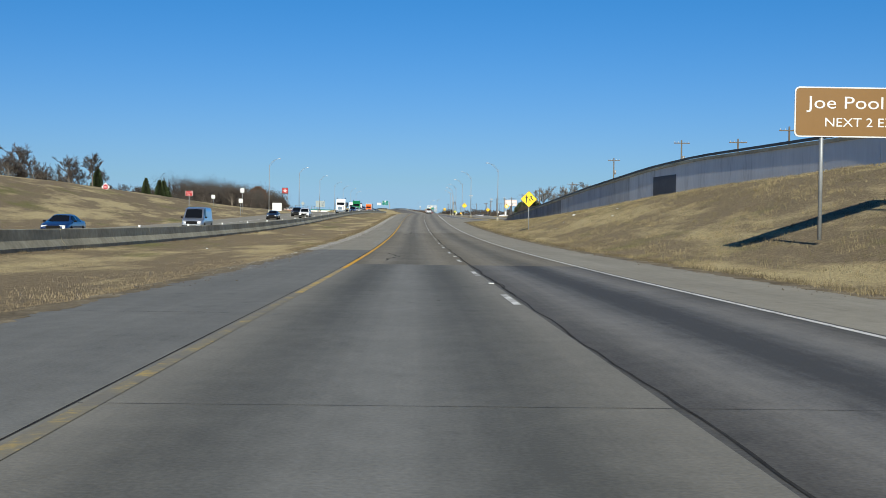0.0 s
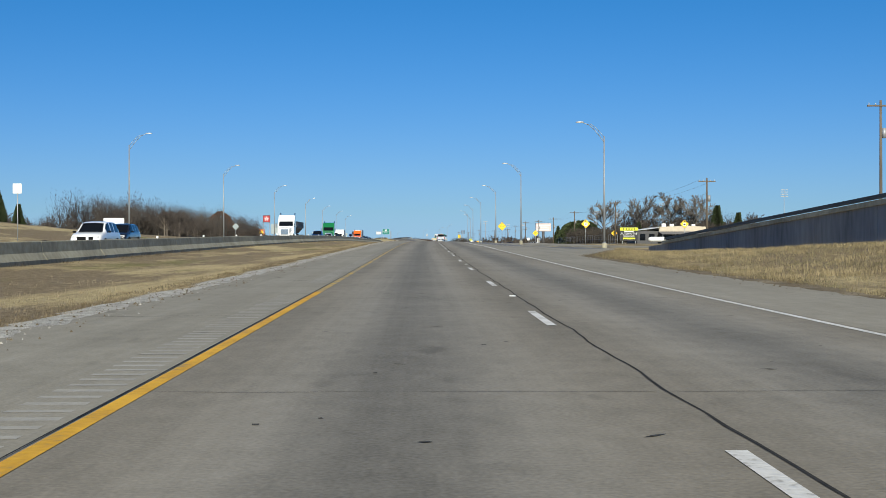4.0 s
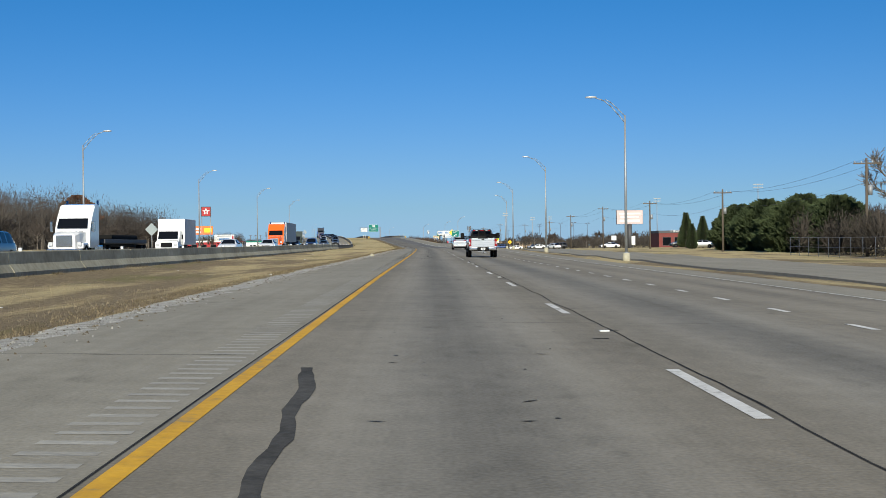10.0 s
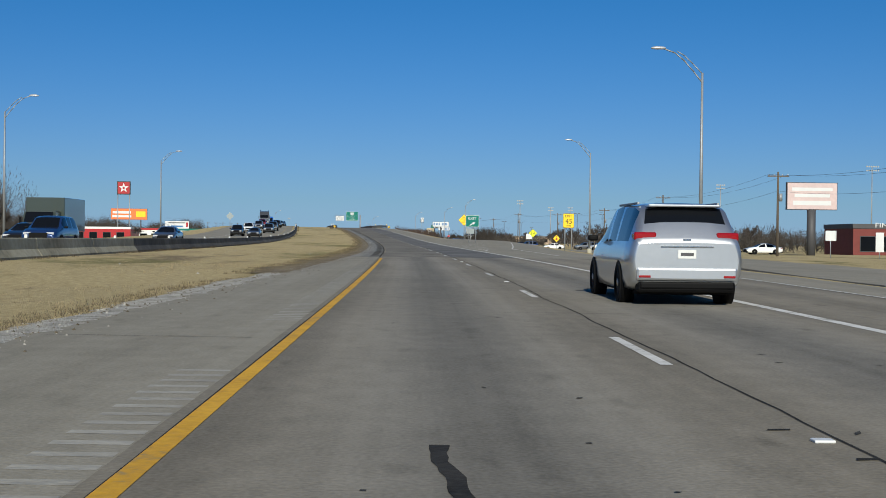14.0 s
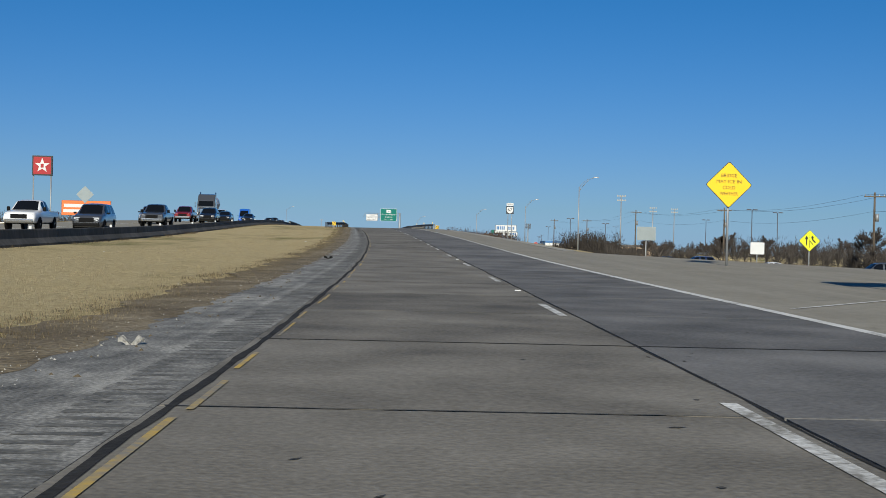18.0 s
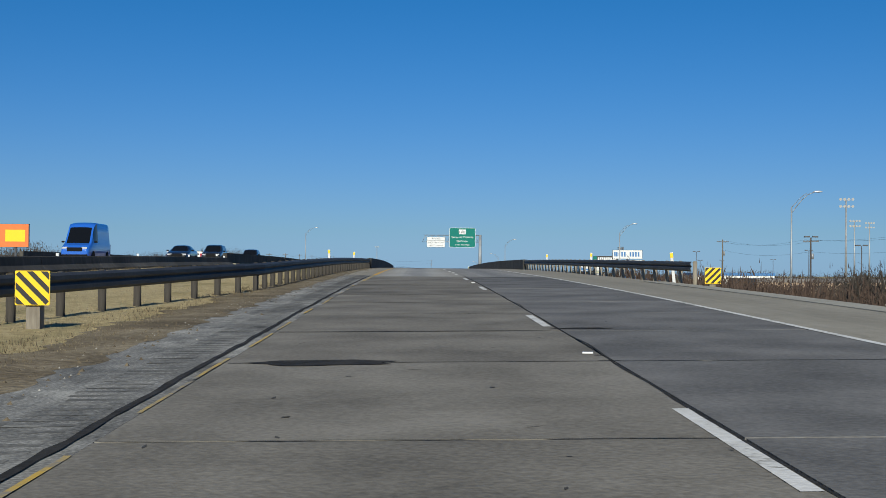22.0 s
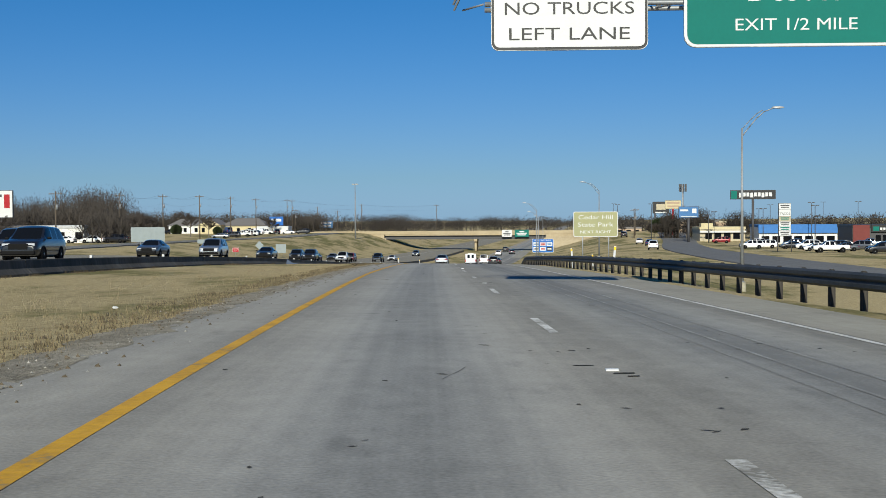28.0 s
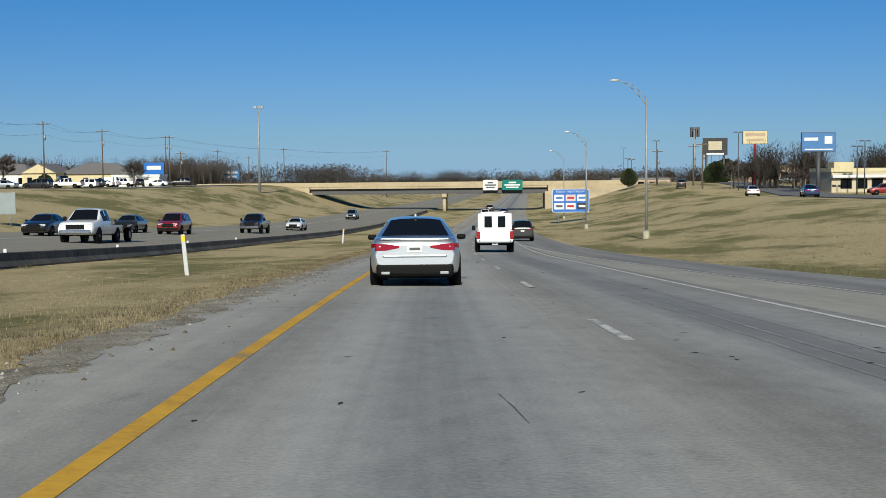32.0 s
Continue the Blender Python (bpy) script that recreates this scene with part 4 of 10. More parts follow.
joint(-20, 880, [(-20, 1.96), (580, 1.97), (600, 2.0), (880, 2.0)], 0.028, 0.06, M_TAR, 0.6)
LEFT_JOINT = [(-20, -1.93), (118, -1.9), (200, -2.04), (270, -2.06), (310, -2.0), (347, -1.96), (384, -1.96), (420, -1.88), (535, -1.85), (590, -1.86), (680, -1.85), (760, -1.84), (795, -1.95), (830, -2.12), (870, -2.14), (880, -2.1)]
joint(-20, 586, LEFT_JOINT, 0.02, 0.012, M_TAR, 2)
# wider seal: it also draws the jagged shadow of the slabs' dropped edge
joint(590, 878, LEFT_JOINT, 0.085, 0.05, M_TAR, 0.35)
joint(22, 66, 1.98, 0.036, 0.1, M_TAR, 0.3)
joint(84, 96, 1.98, 0.085, 0.08, M_TAR, 0.5)
joint(215, 290, 1.98, 0.03, 0.11, M_TAR, 0.3)
joint(628, 640, 1.98, 0.085, 0.06, M_TAR, 0.5)


def crack(s0, s1, d0, d1, wob, w, seed, material=M_TAR):
    pts = []
    n = int((s1 - s0) / 0.3)
    for k in range(n + 1):
        t = k / n
        s = s0 + (s1 - s0) * t
        pts.append((s, d0 + (d1 - d0) * t + wob * noise.noise((s * 0.28, seed, 0)) + wob * 0.35 * noise.noise((s * 0.9, seed, 5))))
    ribbon("crack_seal", pts, w, 0.004, material, seal)




def bent(corners, w, material=M_TAR):
    """A zigzag crack through its corners, roughened between them."""
    pts = []
    for (s0, d0), (s1, d1) in zip(corners[:-1], corners[1:]):
        n = max(2, int(math.hypot(s1 - s0, d1 - d0) / 0.12))
        for k in range(n):
            u = k / n
            s, d = s0 + (s1 - s0) * u, d0 + (d1 - d0) * u
            pts.append((s, d + 0.05 * noise.noise((s * 2.1, d, 1.0)) * math.sin(math.pi * u)))
    pts.append(corners[-1])
    ribbon("crack_seal", pts, w, 0.004, material, seal)


bent([(44.3, -0.8), (45.4, -0.75), (46.4, -0.82), (47.1, -0.72), (48.2, -0.6), (49.2, -0.52), (50.4, -0.36), (50.9, -0.58), (52.6, -0.58), (54, -0.8), (56.2, -1.0)], 0.085, M_TARGREY)
bent([(114.5, -0.85), (117.9, -0.58), (119.5, -0.36), (120.8, -0.4), (122, -0.24), (124, -0.2), (125.5, -0.06), (127.5, -0.16), (131, -0.12)], 0.1, M_TARGREY)
bent([(340.6, 0.35), (342.6, 0.17), (343.4, 0.09), (344.3, 0.0), (345.2, 0.08), (346.4, 0.4), (347.6, 0.38), (349.0, 0.22), (350.2, 0.5), (351.6, 0.9), (353, 0.78), (355.2, 0.75), (359, 0.7)], 0.095)
crack(379, 385.4, -1.05, -1.5, 0.15, 0.13, 4.7, M_TARGREY)
bent([(453, -0.75), (454.8, -0.82), (455.8, -0.72), (456.8, -0.55), (457.6, -0.3), (460, -0.26), (461, -0.28), (462, -0.1), (464, -0.14), (466, -0.2), (469, -0.42), (473, -0.3), (478, -0.45)], 0.075)
bent([(524.5, -0.1), (527, -0.15), (528.9, -0.22), (529.5, -0.26), (529.9, -0.33), (530.4, -0.32)], 0.12)
bent([(505, -0.2), (509, -0.4), (513, -0.25), (517, -0.5), (521, -0.3)], 0.05, M_TARGREY)
M_CRACK = surface("open_crack", [(0.3, (0.07, 0.068, 0.064)), (0.7, (0.15, 0.147, 0.14))], 2.0, 0.9, 8, 0.1)
crack(1118, 1142, -2.3, -2.25, 0.1, 0.006, 8.8, M_CRACK)
crack(1144, 1160, -2.05, -2.1, 0.1, 0.03, 9.8, M_CRACK)
crack(1164, 1190, -2.35, -2.55, 0.1, 0.012, 6.8, M_CRACK)
# pale lines worn along the right-hand lane
M_PALELINE = surface("pale_worn_line", [(0.42, (0.21, 0.21, 0.205)), (0.55, (0.27, 0.27, 0.262)), (0.68, (0.37, 0.37, 0.36))], 0.9, 0.85, 9, 0.1)
for d, w in ((4.08, 0.05), (3.62, 0.045), (3.3, 0.03)):
    strip("worn_line", 1024, 1250, d - w / 2, d + w / 2, 0.0035, M_PALELINE, parent=road, step=3)
for k in range(16):
    s, d = 1046 + 11.3 * k, -1.1 + 2.3 * ((k * 0.618) % 1)
    crack(s, s + 0.6 + 1.0 * ((k * 0.41) % 1), d, d + 0.2 * math.sin(k * 2.2), 0.2, 0.008, 11.0 + k, M_CRACK)
bent([(938, 3.05), (943, 2.9), (945.5, 2.86)], 0.02, M_TAR)
for s in np.arange(8, 585, 13.7):
    ribbon("cross_joint", [(s + 0.1 * noise.noise((k, s, 0)), -1.9 + 0.38 * k) for k in range(20)], 0.012, 0.003, M_TARGREY, seal)
for s in np.arange(3, 585, 13.7):
    ribbon("cross_joint", [(s + 0.1 * noise.noise((k, s, 0)), -4.5 + 0.38 * k) for k in range(7)], 0.02, 0.0, M_TAR, seal)
# black patches
for s, d, a, b in ((835.8, -0.95, 0.36, 0.8), (840.8, 2.4, 0.16, 0.5), (92, 3.7, 0.5, 0.5), (93, 2.2, 0.3, 0.5), (1113.8, 2.68, 0.24, 0.42), (1151.2, 2.62, 0.3, 0.52), (1155.7, 3.65, 0.14, 0.55), (1174.1, 2.7, 0.22, 0.36), (1181.6, 4.4, 0.12, 0.6), (1177.6, 4.5, 0.12, 0.62), (1173.4, 4.5, 0.12, 0.58)):
    bm = bmesh.new()
    vs = []
    for k in range(22):
        an = 2 * math.pi * k / 22
        r = 0.8 + 0.45 * noise.noise((math.cos(an) * 1.7, math.sin(an) * 1.7, s))
        vs.append(bm.verts.new(at(s + a * r * math.sin(an), d + b * r * math.cos(an), 0.006)))
    bm.faces.new(vs)
    part("tar_patch", bm, M_TAR if 800 < s < 860 else M_TARGREY, seal)
# rumble strip grooves on the left shoulder
M_PALEGROOVE = surface("pale_groove", [(0.3, (0.25, 0.237, 0.21)), (0.5, (0.31, 0.298, 0.265)), (0.7, (0.38, 0.365, 0.33))], 1.2, 0.9, 9, 0.3)
# for flat strips without depth: the grooves' shadow lines are in this dark colour
M_SHADEGROOVE = surface("shaded_groove", [(0.34, (0.06, 0.059, 0.053)), (0.5, (0.12, 0.117, 0.107)), (0.64, (0.25, 0.243, 0.22))], 2.2, 0.9, 9, 0.3)
rum = thing("rumble_strip", "milled cross grooves along the left shoulder", "rumble strip", kind="structure")
bm = bmesh.new()
for s in np.arange(76, 590, 0.36):
    if (s % 60) < 54:
        w = 0.04 * noise.noise((s * 1.7, 0, 0))
        e = ramp(LEFT_JOINT, s)
        a = [bm.verts.new(at(s + x, d, -0.0045)) for x, d in ((0, e - 0.56 + w), (0, e - 0.12 + w), (0.13, e - 0.12 + w), (0.13, e - 0.56 + w))]
        bm.faces.new(a)
part("grooves", bm, M_PALEGROOVE, rum)
bm = bmesh.new()
for s in list(np.arange(592, 880, 0.28)):
    w = 0.14 * noise.noise((s, 0, 0))
    e = ramp(LEFT_JOINT, s)
    a = [bm.verts.new(at(s + x, d, -0.0045)) for x, d in ((0, e - 0.62 + w), (0.02 + w * 0.4, e - 0.14 + w), (0.14, e - 0.14 + w), (0.12 + w * 0.4, e - 0.62 + w))]
    bm.faces.new(a)
part("grooves", bm, M_SHADEGROOVE, rum)

# gravel and bare soil along the edges
edge = thing("road_edge_gravel", "loose pale gravel and dirt along the pavement edge", "gravel", kind="stuff")


def ragged(name, s0, s1, edge_k, sign, w0, w1, material, h=0.012, seed=0.0):
    bm = bmesh.new()
    prev = None
    s = s0
    while s < s1:
        e = ramp(edge_k, s)
        wi = w0 + (w1 - w0) * (0.5 + 0.8 * noise.noise((s * 0.25, seed, 0)) + 0.5 * noise.noise((s * 1.1, seed, 3)) + 0.35 * noise.noise((s * 4.3, seed, 5)))
        inn = 0.16 + 0.24 * noise.noise((s * 0.9, seed, 8)) + 0.16 * noise.noise((s * 3.7, seed, 2))
        da, db = e - sign * inn, e + sign * max(0.05, wi)
        a = at(s, da)
        b = at(s, db)
        c = at(s, (da + db) / 2)
        a.z = line(s)[2] + bank(s, da) - 0.004
        b.z = ground_z(s, db) + 0.01
        c.z = max(line(s)[2] + bank(s, e) - 0.02, ground_z(s, (da + db) / 2)) + h * 1.5
        cur = (bm.verts.new(a), bm.verts.new(c), bm.verts.new(b))
        if prev:
            bm.faces.new((prev[0], prev[1], cur[1], cur[0]))
            bm.faces.new((prev[1], prev[2], cur[2], cur[1]))
        prev = cur
        s += 0.28
    return part(name, bm, material, edge)


ragged("gravel_edge", 60, 560, LEFT_EDGE, -1, 0.3, 1.0, M_GRAVEL, seed=1.0)
ragged("soil_edge", -60, 60, LEFT_EDGE, -1, 0.3, 0.9, M_SOIL, seed=1.5)
ragged("soil_edge", 560, 925, LEFT_EDGE, -1, 0.7, 1.5, M_SOIL, seed=2.0)
ragged("soil_edge", 1023, 1400, LEFT_EDGE, -1, 0.3, 0.8, M_SAND, seed=3.0)
ragged("soil_edge", -60, 240, RIGHT_EDGE, 1, 0.2, 1.1, M_SOIL, seed=4.0)



M_CLOD = surface("dark_clods", [(0.3, (0.06, 0.048, 0.034)), (0.7, (0.16, 0.13, 0.09))], 2.0, 0.95, 8, 0.3, spec=0.1)


def stones(name, label, n, s0, s1, knots, sign, spread, size, material, seed):
    """Scattered angular stones along an edge."""
    rs = random.Random(seed)
    verts, faces = [], []
    for k in range(n):
        s = rs.uniform(s0, s1)
        if BRIDGE[0] - 1 < s < BRIDGE[1] + 1:
            continue
        off = rs.gauss(0.25, spread)
        d = ramp(knots, s) + sign * off
        p = at(s, d)
        z = max(ground_z(s, d), line(s)[2] + bank(s, d) - 0.006 if off < 0.3 else -99)
        q = size * rs.uniform(0.4, 1.0) ** 2 * 1.6
        a = rs.uniform(0, 6.28)
        i = len(verts)
        for an, r in ((a, 1.0), (a + 1.7, 0.8), (a + 3.3, 1.1), (a + 4.9, 0.7)):
            verts.append((p.x + q * r * math.cos(an), p.y + q * r * math.sin(an), z - 0.01))
        verts.append((p.x + q * 0.2 * math.cos(a), p.y + q * 0.2 * math.sin(a), z + q * rs.uniform(0.4, 0.8)))
        faces += [(i, i + 1, i + 4), (i + 1, i + 2, i + 4), (i + 2, i + 3, i + 4), (i + 3, i, i + 4)]
    me = bpy.data.meshes.new(name)
    me.from_pydata(verts, [], faces)
    me.materials.append(material)
    return tagged(new(name, me), label, "gravel", kind="stuff")


stones("gravel_stones", "loose pale gravel stones beside the shoulder", 14000, 30, 560, LEFT_EDGE, -1, 0.35, 0.021, M_GRAVEL, 1)
stones("soil_clods", "dark soil clods and dead roots at the pavement edge", 30000, 20, 1330, LEFT_EDGE, -1, 0.42, 0.03, M_CLOD, 2)
stones("gravel_stones", "loose pale gravel stones beside the shoulder", 12000, 560, 1330, LEFT_EDGE, -1, 0.35, 0.019, M_GRAVEL, 3)
stones("soil_clods", "dark soil clods and dead roots at the pavement edge", 3500, 5, 245, RIGHT_EDGE, 1, 0.45, 0.03, M_CLOD, 4)

# ---- median barrier: precast concrete lengths ----
barrier = thing("median_barrier", "weathered precast concrete median barrier", "barrier", kind="structure")


def barrier_run(s0, s1, length, mi):
    s = s0
    n = 0
    while s < s1:
        e = min(s + length, s1)
        bm = bmesh.new()
        rings = []
        for k in range(3):
            v = s + 0.03 + (e - s - 0.06) * k / 2
            gz = ramp(BARRIER_BASE, v)
            gt = gz + ramp(BARRIER_TOP, v)
            gm = gz + 0.42 * ramp(BARRIER_TOP, v)
            pr = [(-0.34, gz - 0.15), (-0.34, gz + 0.04), (-0.15, gm), (-0.10, gt - 0.03), (-0.08, gt), (0.08, gt), (0.10, gt - 0.03), (0.15, gm), (0.34, gz + 0.04), (0.34, gz - 0.15)]
            rings.append([at(v, BARRIER_D + x, z - bank(v, BARRIER_D)) for x, z in pr])
        loft(bm, rings)
        bmesh.ops.recalc_face_normals(bm, faces=bm.faces)
        part("barrier_length", bm, mi, barrier)
        s = e
        n += 1


# barrier concrete for the later lengths, their face's shade put into its colour
M_SHADEBARRIER = surface("shaded_barrier", [(0.3, (0.03, 0.028, 0.024)), (0.5, (0.06, 0.056, 0.05)), (0.7, (0.13, 0.122, 0.108))], 0.35, 0.85, 10, 0.2, stretch=(1, 1, 0.4))
barrier_run(-100, 591.6, 9.1, M_BARRIER)
barrier_run(591.6, 925, 9.1, M_SHADEBARRIER)
barrier_run(1022, 1500, 9.1, M_SHADEBARRIER)
# ---- bridge ----
bridge = thing("highway_bridge", "concrete highway bridge with solid dark parapets", "bridge", kind="structure")
for d0, d1, h in ((-4.1, 8.8, -0.02), (OPP[0] - 0.6, OPP[1] + 1.2, 0.3)):
    bm = bmesh.new()
    rings = [[at(s, d0, h - 1.3), at(s, d1, h - 1.3), at(s, d1, h), at(s, d0, h)] for s in np.linspace(BRIDGE[0], BRIDGE[1], 13)]
    loft(bm, rings)
    bmesh.ops.recalc_face_normals(bm, faces=bm.faces)
    part("deck", bm, M_BARRIER, bridge)
# the parapets' shade is painted in: far darker than the bridge's other concrete
M_PARAPET = surface("shaded_parapet_concrete", [(0.3, (0.02, 0.0185, 0.016)), (0.5, (0.042, 0.039, 0.034)), (0.7, (0.085, 0.08, 0.07))], 0.5, 0.85, 8, 0.2, stretch=(1, 1, 0.4))


def parapet(d, h0=0.0):
    s = BRIDGE[0] - 2
    while s < BRIDGE[1] + 2:
        e = s + 9.2
        bm = bmesh.new()
        rings = []
        for k in range(3):
            v = s + 0.02 + 9.16 * k / 2
            rings.append([at(v, d + x, h0 + z) for x, z in ((-0.16, -0.1), (-0.16, 0.80), (0.16, 0.80), (0.16, -0.1))])
        loft(bm, rings)
        bmesh.ops.recalc_face_normals(bm, faces=bm.faces)
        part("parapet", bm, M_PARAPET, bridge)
        s = e


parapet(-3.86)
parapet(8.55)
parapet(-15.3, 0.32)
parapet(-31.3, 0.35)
bm = bmesh.new()
for s in (BRIDGE[0], BRIDGE[1]):
    a = [bm.verts.new(at(s + x, d, 0.006)) for x, d in ((-0.1, -3.6), (-0.1, 8.3), (0.1, 8.3), (0.1, -3.6))]
    bm.faces.new(a)
part("expansion_joint", bm, M_TAR, bridge)
for s in (948, 973, 998):
    for d in (-2, 2.5, 7, -29, -24, -18):
        bm = bmesh.new()
        tube(bm, (0, 0, 0), (0, 0, line(s)[2] - 1.0), 0.45, 0.45, 12)
        o = part("column", bm, M_BARRIER, bridge)
        p = at(s, d)
        o.matrix_world = Matrix.Translation((p.x, p.y, 0.0))

# ---- guardrails ----
def guardrail(s0, s1, d_knots, label, turned=0.0, post_m=M_WOODPOST, low=0.0):
    g = thing("guardrail", label, "guardrail", "guardrails on the bridge approaches", m=Matrix.Translation(at(s0, ramp(d_knots, s0))))
    inv = g.matrix_world.inverted()
    side = -1 if ramp(d_knots, s0) < 0 else 1
    prof = [(0.0, 0.40), (0.05, 0.45), (0.05, 0.52), (0.0, 0.57), (0.05, 0.62), (0.05, 0.69), (0.0, 0.74), (-0.02, 0.74), (0.03, 0.68), (0.03, 0.62), (-0.02, 0.57), (0.03, 0.52), (0.03, 0.46), (-0.02, 0.40)]
    s = s0
    while s < s1 - 0.1:
        e = min(s + 7.62, s1)
        bm = bmesh.new()
        rings = []
        for k in range(4):
            v = s + (e - s) * k / 3
            rings.append([inv @ at(v, ramp(d_knots, v) - side * (x + 0.12), z - low - (0.62 * min(1, max(0, v - turned) / 6) if turned else 0)) for x, z in prof])
        loft(bm, rings)
        bmesh.ops.recalc_face_normals(bm, faces=bm.faces)
        part("rail", bm, M_RAIL, g)
        s = e
    n = int((s1 - s0) / 1.905)
    pm = None
    for k in range(n + 1):
        v = s0 + k * 1.905
        dd = ramp(d_knots, v)
        p = inv @ at(v, dd)
        if pm is None:
            bm = bmesh.new()
            tube(bm, (0, 0, -0.6), (0, 0, 0.72), 0.078, 0.078, 10)
            tube(bm, (0, 0, 0.72), (0, 0, 0.76), 0.078, 0.045, 10)
            o = part("post", bm, post_m, g)
            pm = o.data
        else:
            o = new("post", pm)
            o.parent = g
        o.location = (p.x, p.y, p.z - low - (0.62 * min(1, max(0, v - turned) / 6) if turned else 0))
    return g


guardrail(841, 924, [(841, -6.6), (858, -4.5), (924, -3.95)], "dark weathered steel guardrail on slim posts", post_m=M_DARKPOST)
guardrail(866, 924, [(866, 9.5), (880, 8.75), (924, 8.6)], "weathered steel guardrail on round wooden posts")
guardrail(1023, 1164, [(1023, 8.65), (1100, 8.5), (1164, 8.25)], "dark steel guardrail with a turned-down end on wooden posts", 1158.0, M_DARKPOST, 0.09)

# ---- retaining wall on the bank ----
wall = thing("retaining_wall", "long grey concrete retaining wall with a steel rail", "retaining wall", kind="structure")
WALL_TOP = [(-300, 4.3), (0, 4.4), (64, 4.5), (100, 4.75), (118, 4.45), (150, 3.4), (200, 1.4), (242, -0.15), (246, -0.3)]


def wall_panel(s0, s1, material, proud=0.0, bottom=None, top=None):
    bm = bmesh.new()
    rings = []
    for k in range(3):
        v = s0 + (s1 - s0) * k / 2
        d = ramp(TOE_RIGHT, v) - proud
        zt = ramp(WALL_TOP, v) if top is None else top
        zb = ramp(WALL_BASE, v) - 0.6 if bottom is None else bottom
        q = [at(v, d - 0.15), at(v, d + 0.2 + proud), at(v, d + 0.2 + proud), at(v, d - 0.15)]
        for p, z in zip(q, (zb, zb, zt, zt)):
            p.z = z
        rings.append(q)
    loft(bm, rings)
    bmesh.ops.recalc_face_normals(bm, faces=bm.faces)
    return bm


# panels past 120 and 165 m take the copies coloured for shade
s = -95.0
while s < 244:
    part("wall_panel", wall_panel(s + 0.015, min(s + 7.6, 246) - 0.015, M_WALL), M_WALL if s < 120 else M_WALLMID if s < 165 else M_WALLSHADE, wall)
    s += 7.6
part("repainted_patch", wall_panel(106.3, 114.6, M_WALLDARK, 0.012, 2.0, 3.9), M_WALLDARK, wall, "dark repainted patch")
bm = bmesh.new()
rings = []
for v in np.arange(-95, 246, 6.0):
    d = ramp(TOE_RIGHT, v)
    zt = ramp(WALL_TOP, v)
    q = [at(v, d - 0.25), at(v, d + 0.3), at(v, d + 0.3), at(v, d - 0.25)]
    for p, z in zip(q, (0.0, 0.0, 0.22, 0.22)):
        p.z = zt + z
    rings.append(q)
loft(bm, rings)
bmesh.ops.recalc_face_normals(bm, faces=bm.faces)
part("coping", bm, M_BARRIER, wall)
bm = bmesh.new()
rings = []
for v in np.arange(-95, 246, 6.0):
    d = ramp(TOE_RIGHT, v)
    zt = ramp(WALL_TOP, v) + 0.3
    q = [at(v, d - 0.1), at(v, d + 0.05), at(v, d + 0.05), at(v, d - 0.1)]
    for p, z in zip(q, (0.0, 0.0, 0.17, 0.17)):
        p.z = zt + z
    rings.append(q)
loft(bm, rings)
bmesh.ops.recalc_face_normals(bm, faces=bm.faces)
part("top_rail", bm, M_RAIL, wall, "steel rail along the wall's top")

# ---- signs ----
def text_mesh(body, size):
    cu = bpy.data.curves.new("words", 'FONT')
    cu.body, cu.size, cu.align_x, cu.align_y = body, size, 'LEFT', 'CENTER'
    cu.resolution_u = 3
    tmp = bpy.data.objects.new("words", cu)
    me = bpy.data.meshes.new_from_object(tmp)
    bpy.data.objects.remove(tmp)
    return me, min(v.co.x for v in me.vertices), max(v.co.x for v in me.vertices)


def words(name, body, size, material, parent, x=0.0, y=0.0, z=0.0, width=None):
    """A line of writing in the built-in font, one part a word."""
    parts_ = body.split(" ")
    full, lo, hi = text_mesh(body, size)
    k = width / (hi - lo) if width else 1.0
    for n in range(len(parts_)):
        me, a, b = text_mesh(parts_[n], size)
        right = text_mesh(" ".join(parts_[:n + 1]), size)[2]
        for v in me.vertices:
            v.co = Vector(((v.co.x - b + right - (lo + hi) / 2) * k, 0, v.co.y))
        me.materials.clear()
        me.materials.append(material)
        ob = new(name, me)
        ob.parent = parent
        ob.location = (x, y, z)


def bars(parent, rows, material, y):
    """Plain bars in place of writing: x, z, width, height."""
    for x, z, w, h in rows:
        bm = bmesh.new()
        box(bm, x - w / 2, x + w / 2, y - 0.004, y, z - h / 2, z + h / 2)
        part("lettering", bm, material, parent)


def panel(name, outline, material, parent, y0, y1, label=""):
    bm = bmesh.new()
    prism(bm, outline, y0, y1)
    bmesh.ops.recalc_face_normals(bm, faces=bm.faces)
    return part(name, bm, material, parent, label)


def diamond(side):
    r, pts = side * 0.06, []
    q = rounded(side, side, r)
    c = math.sqrt(0.5)
    return [((x - z) * c, (x + z) * c) for x, z in q]


def shifted(pts, dx, dz, k=1.0):
    return [(x * k + dx, z * k + dz) for x, z in pts]


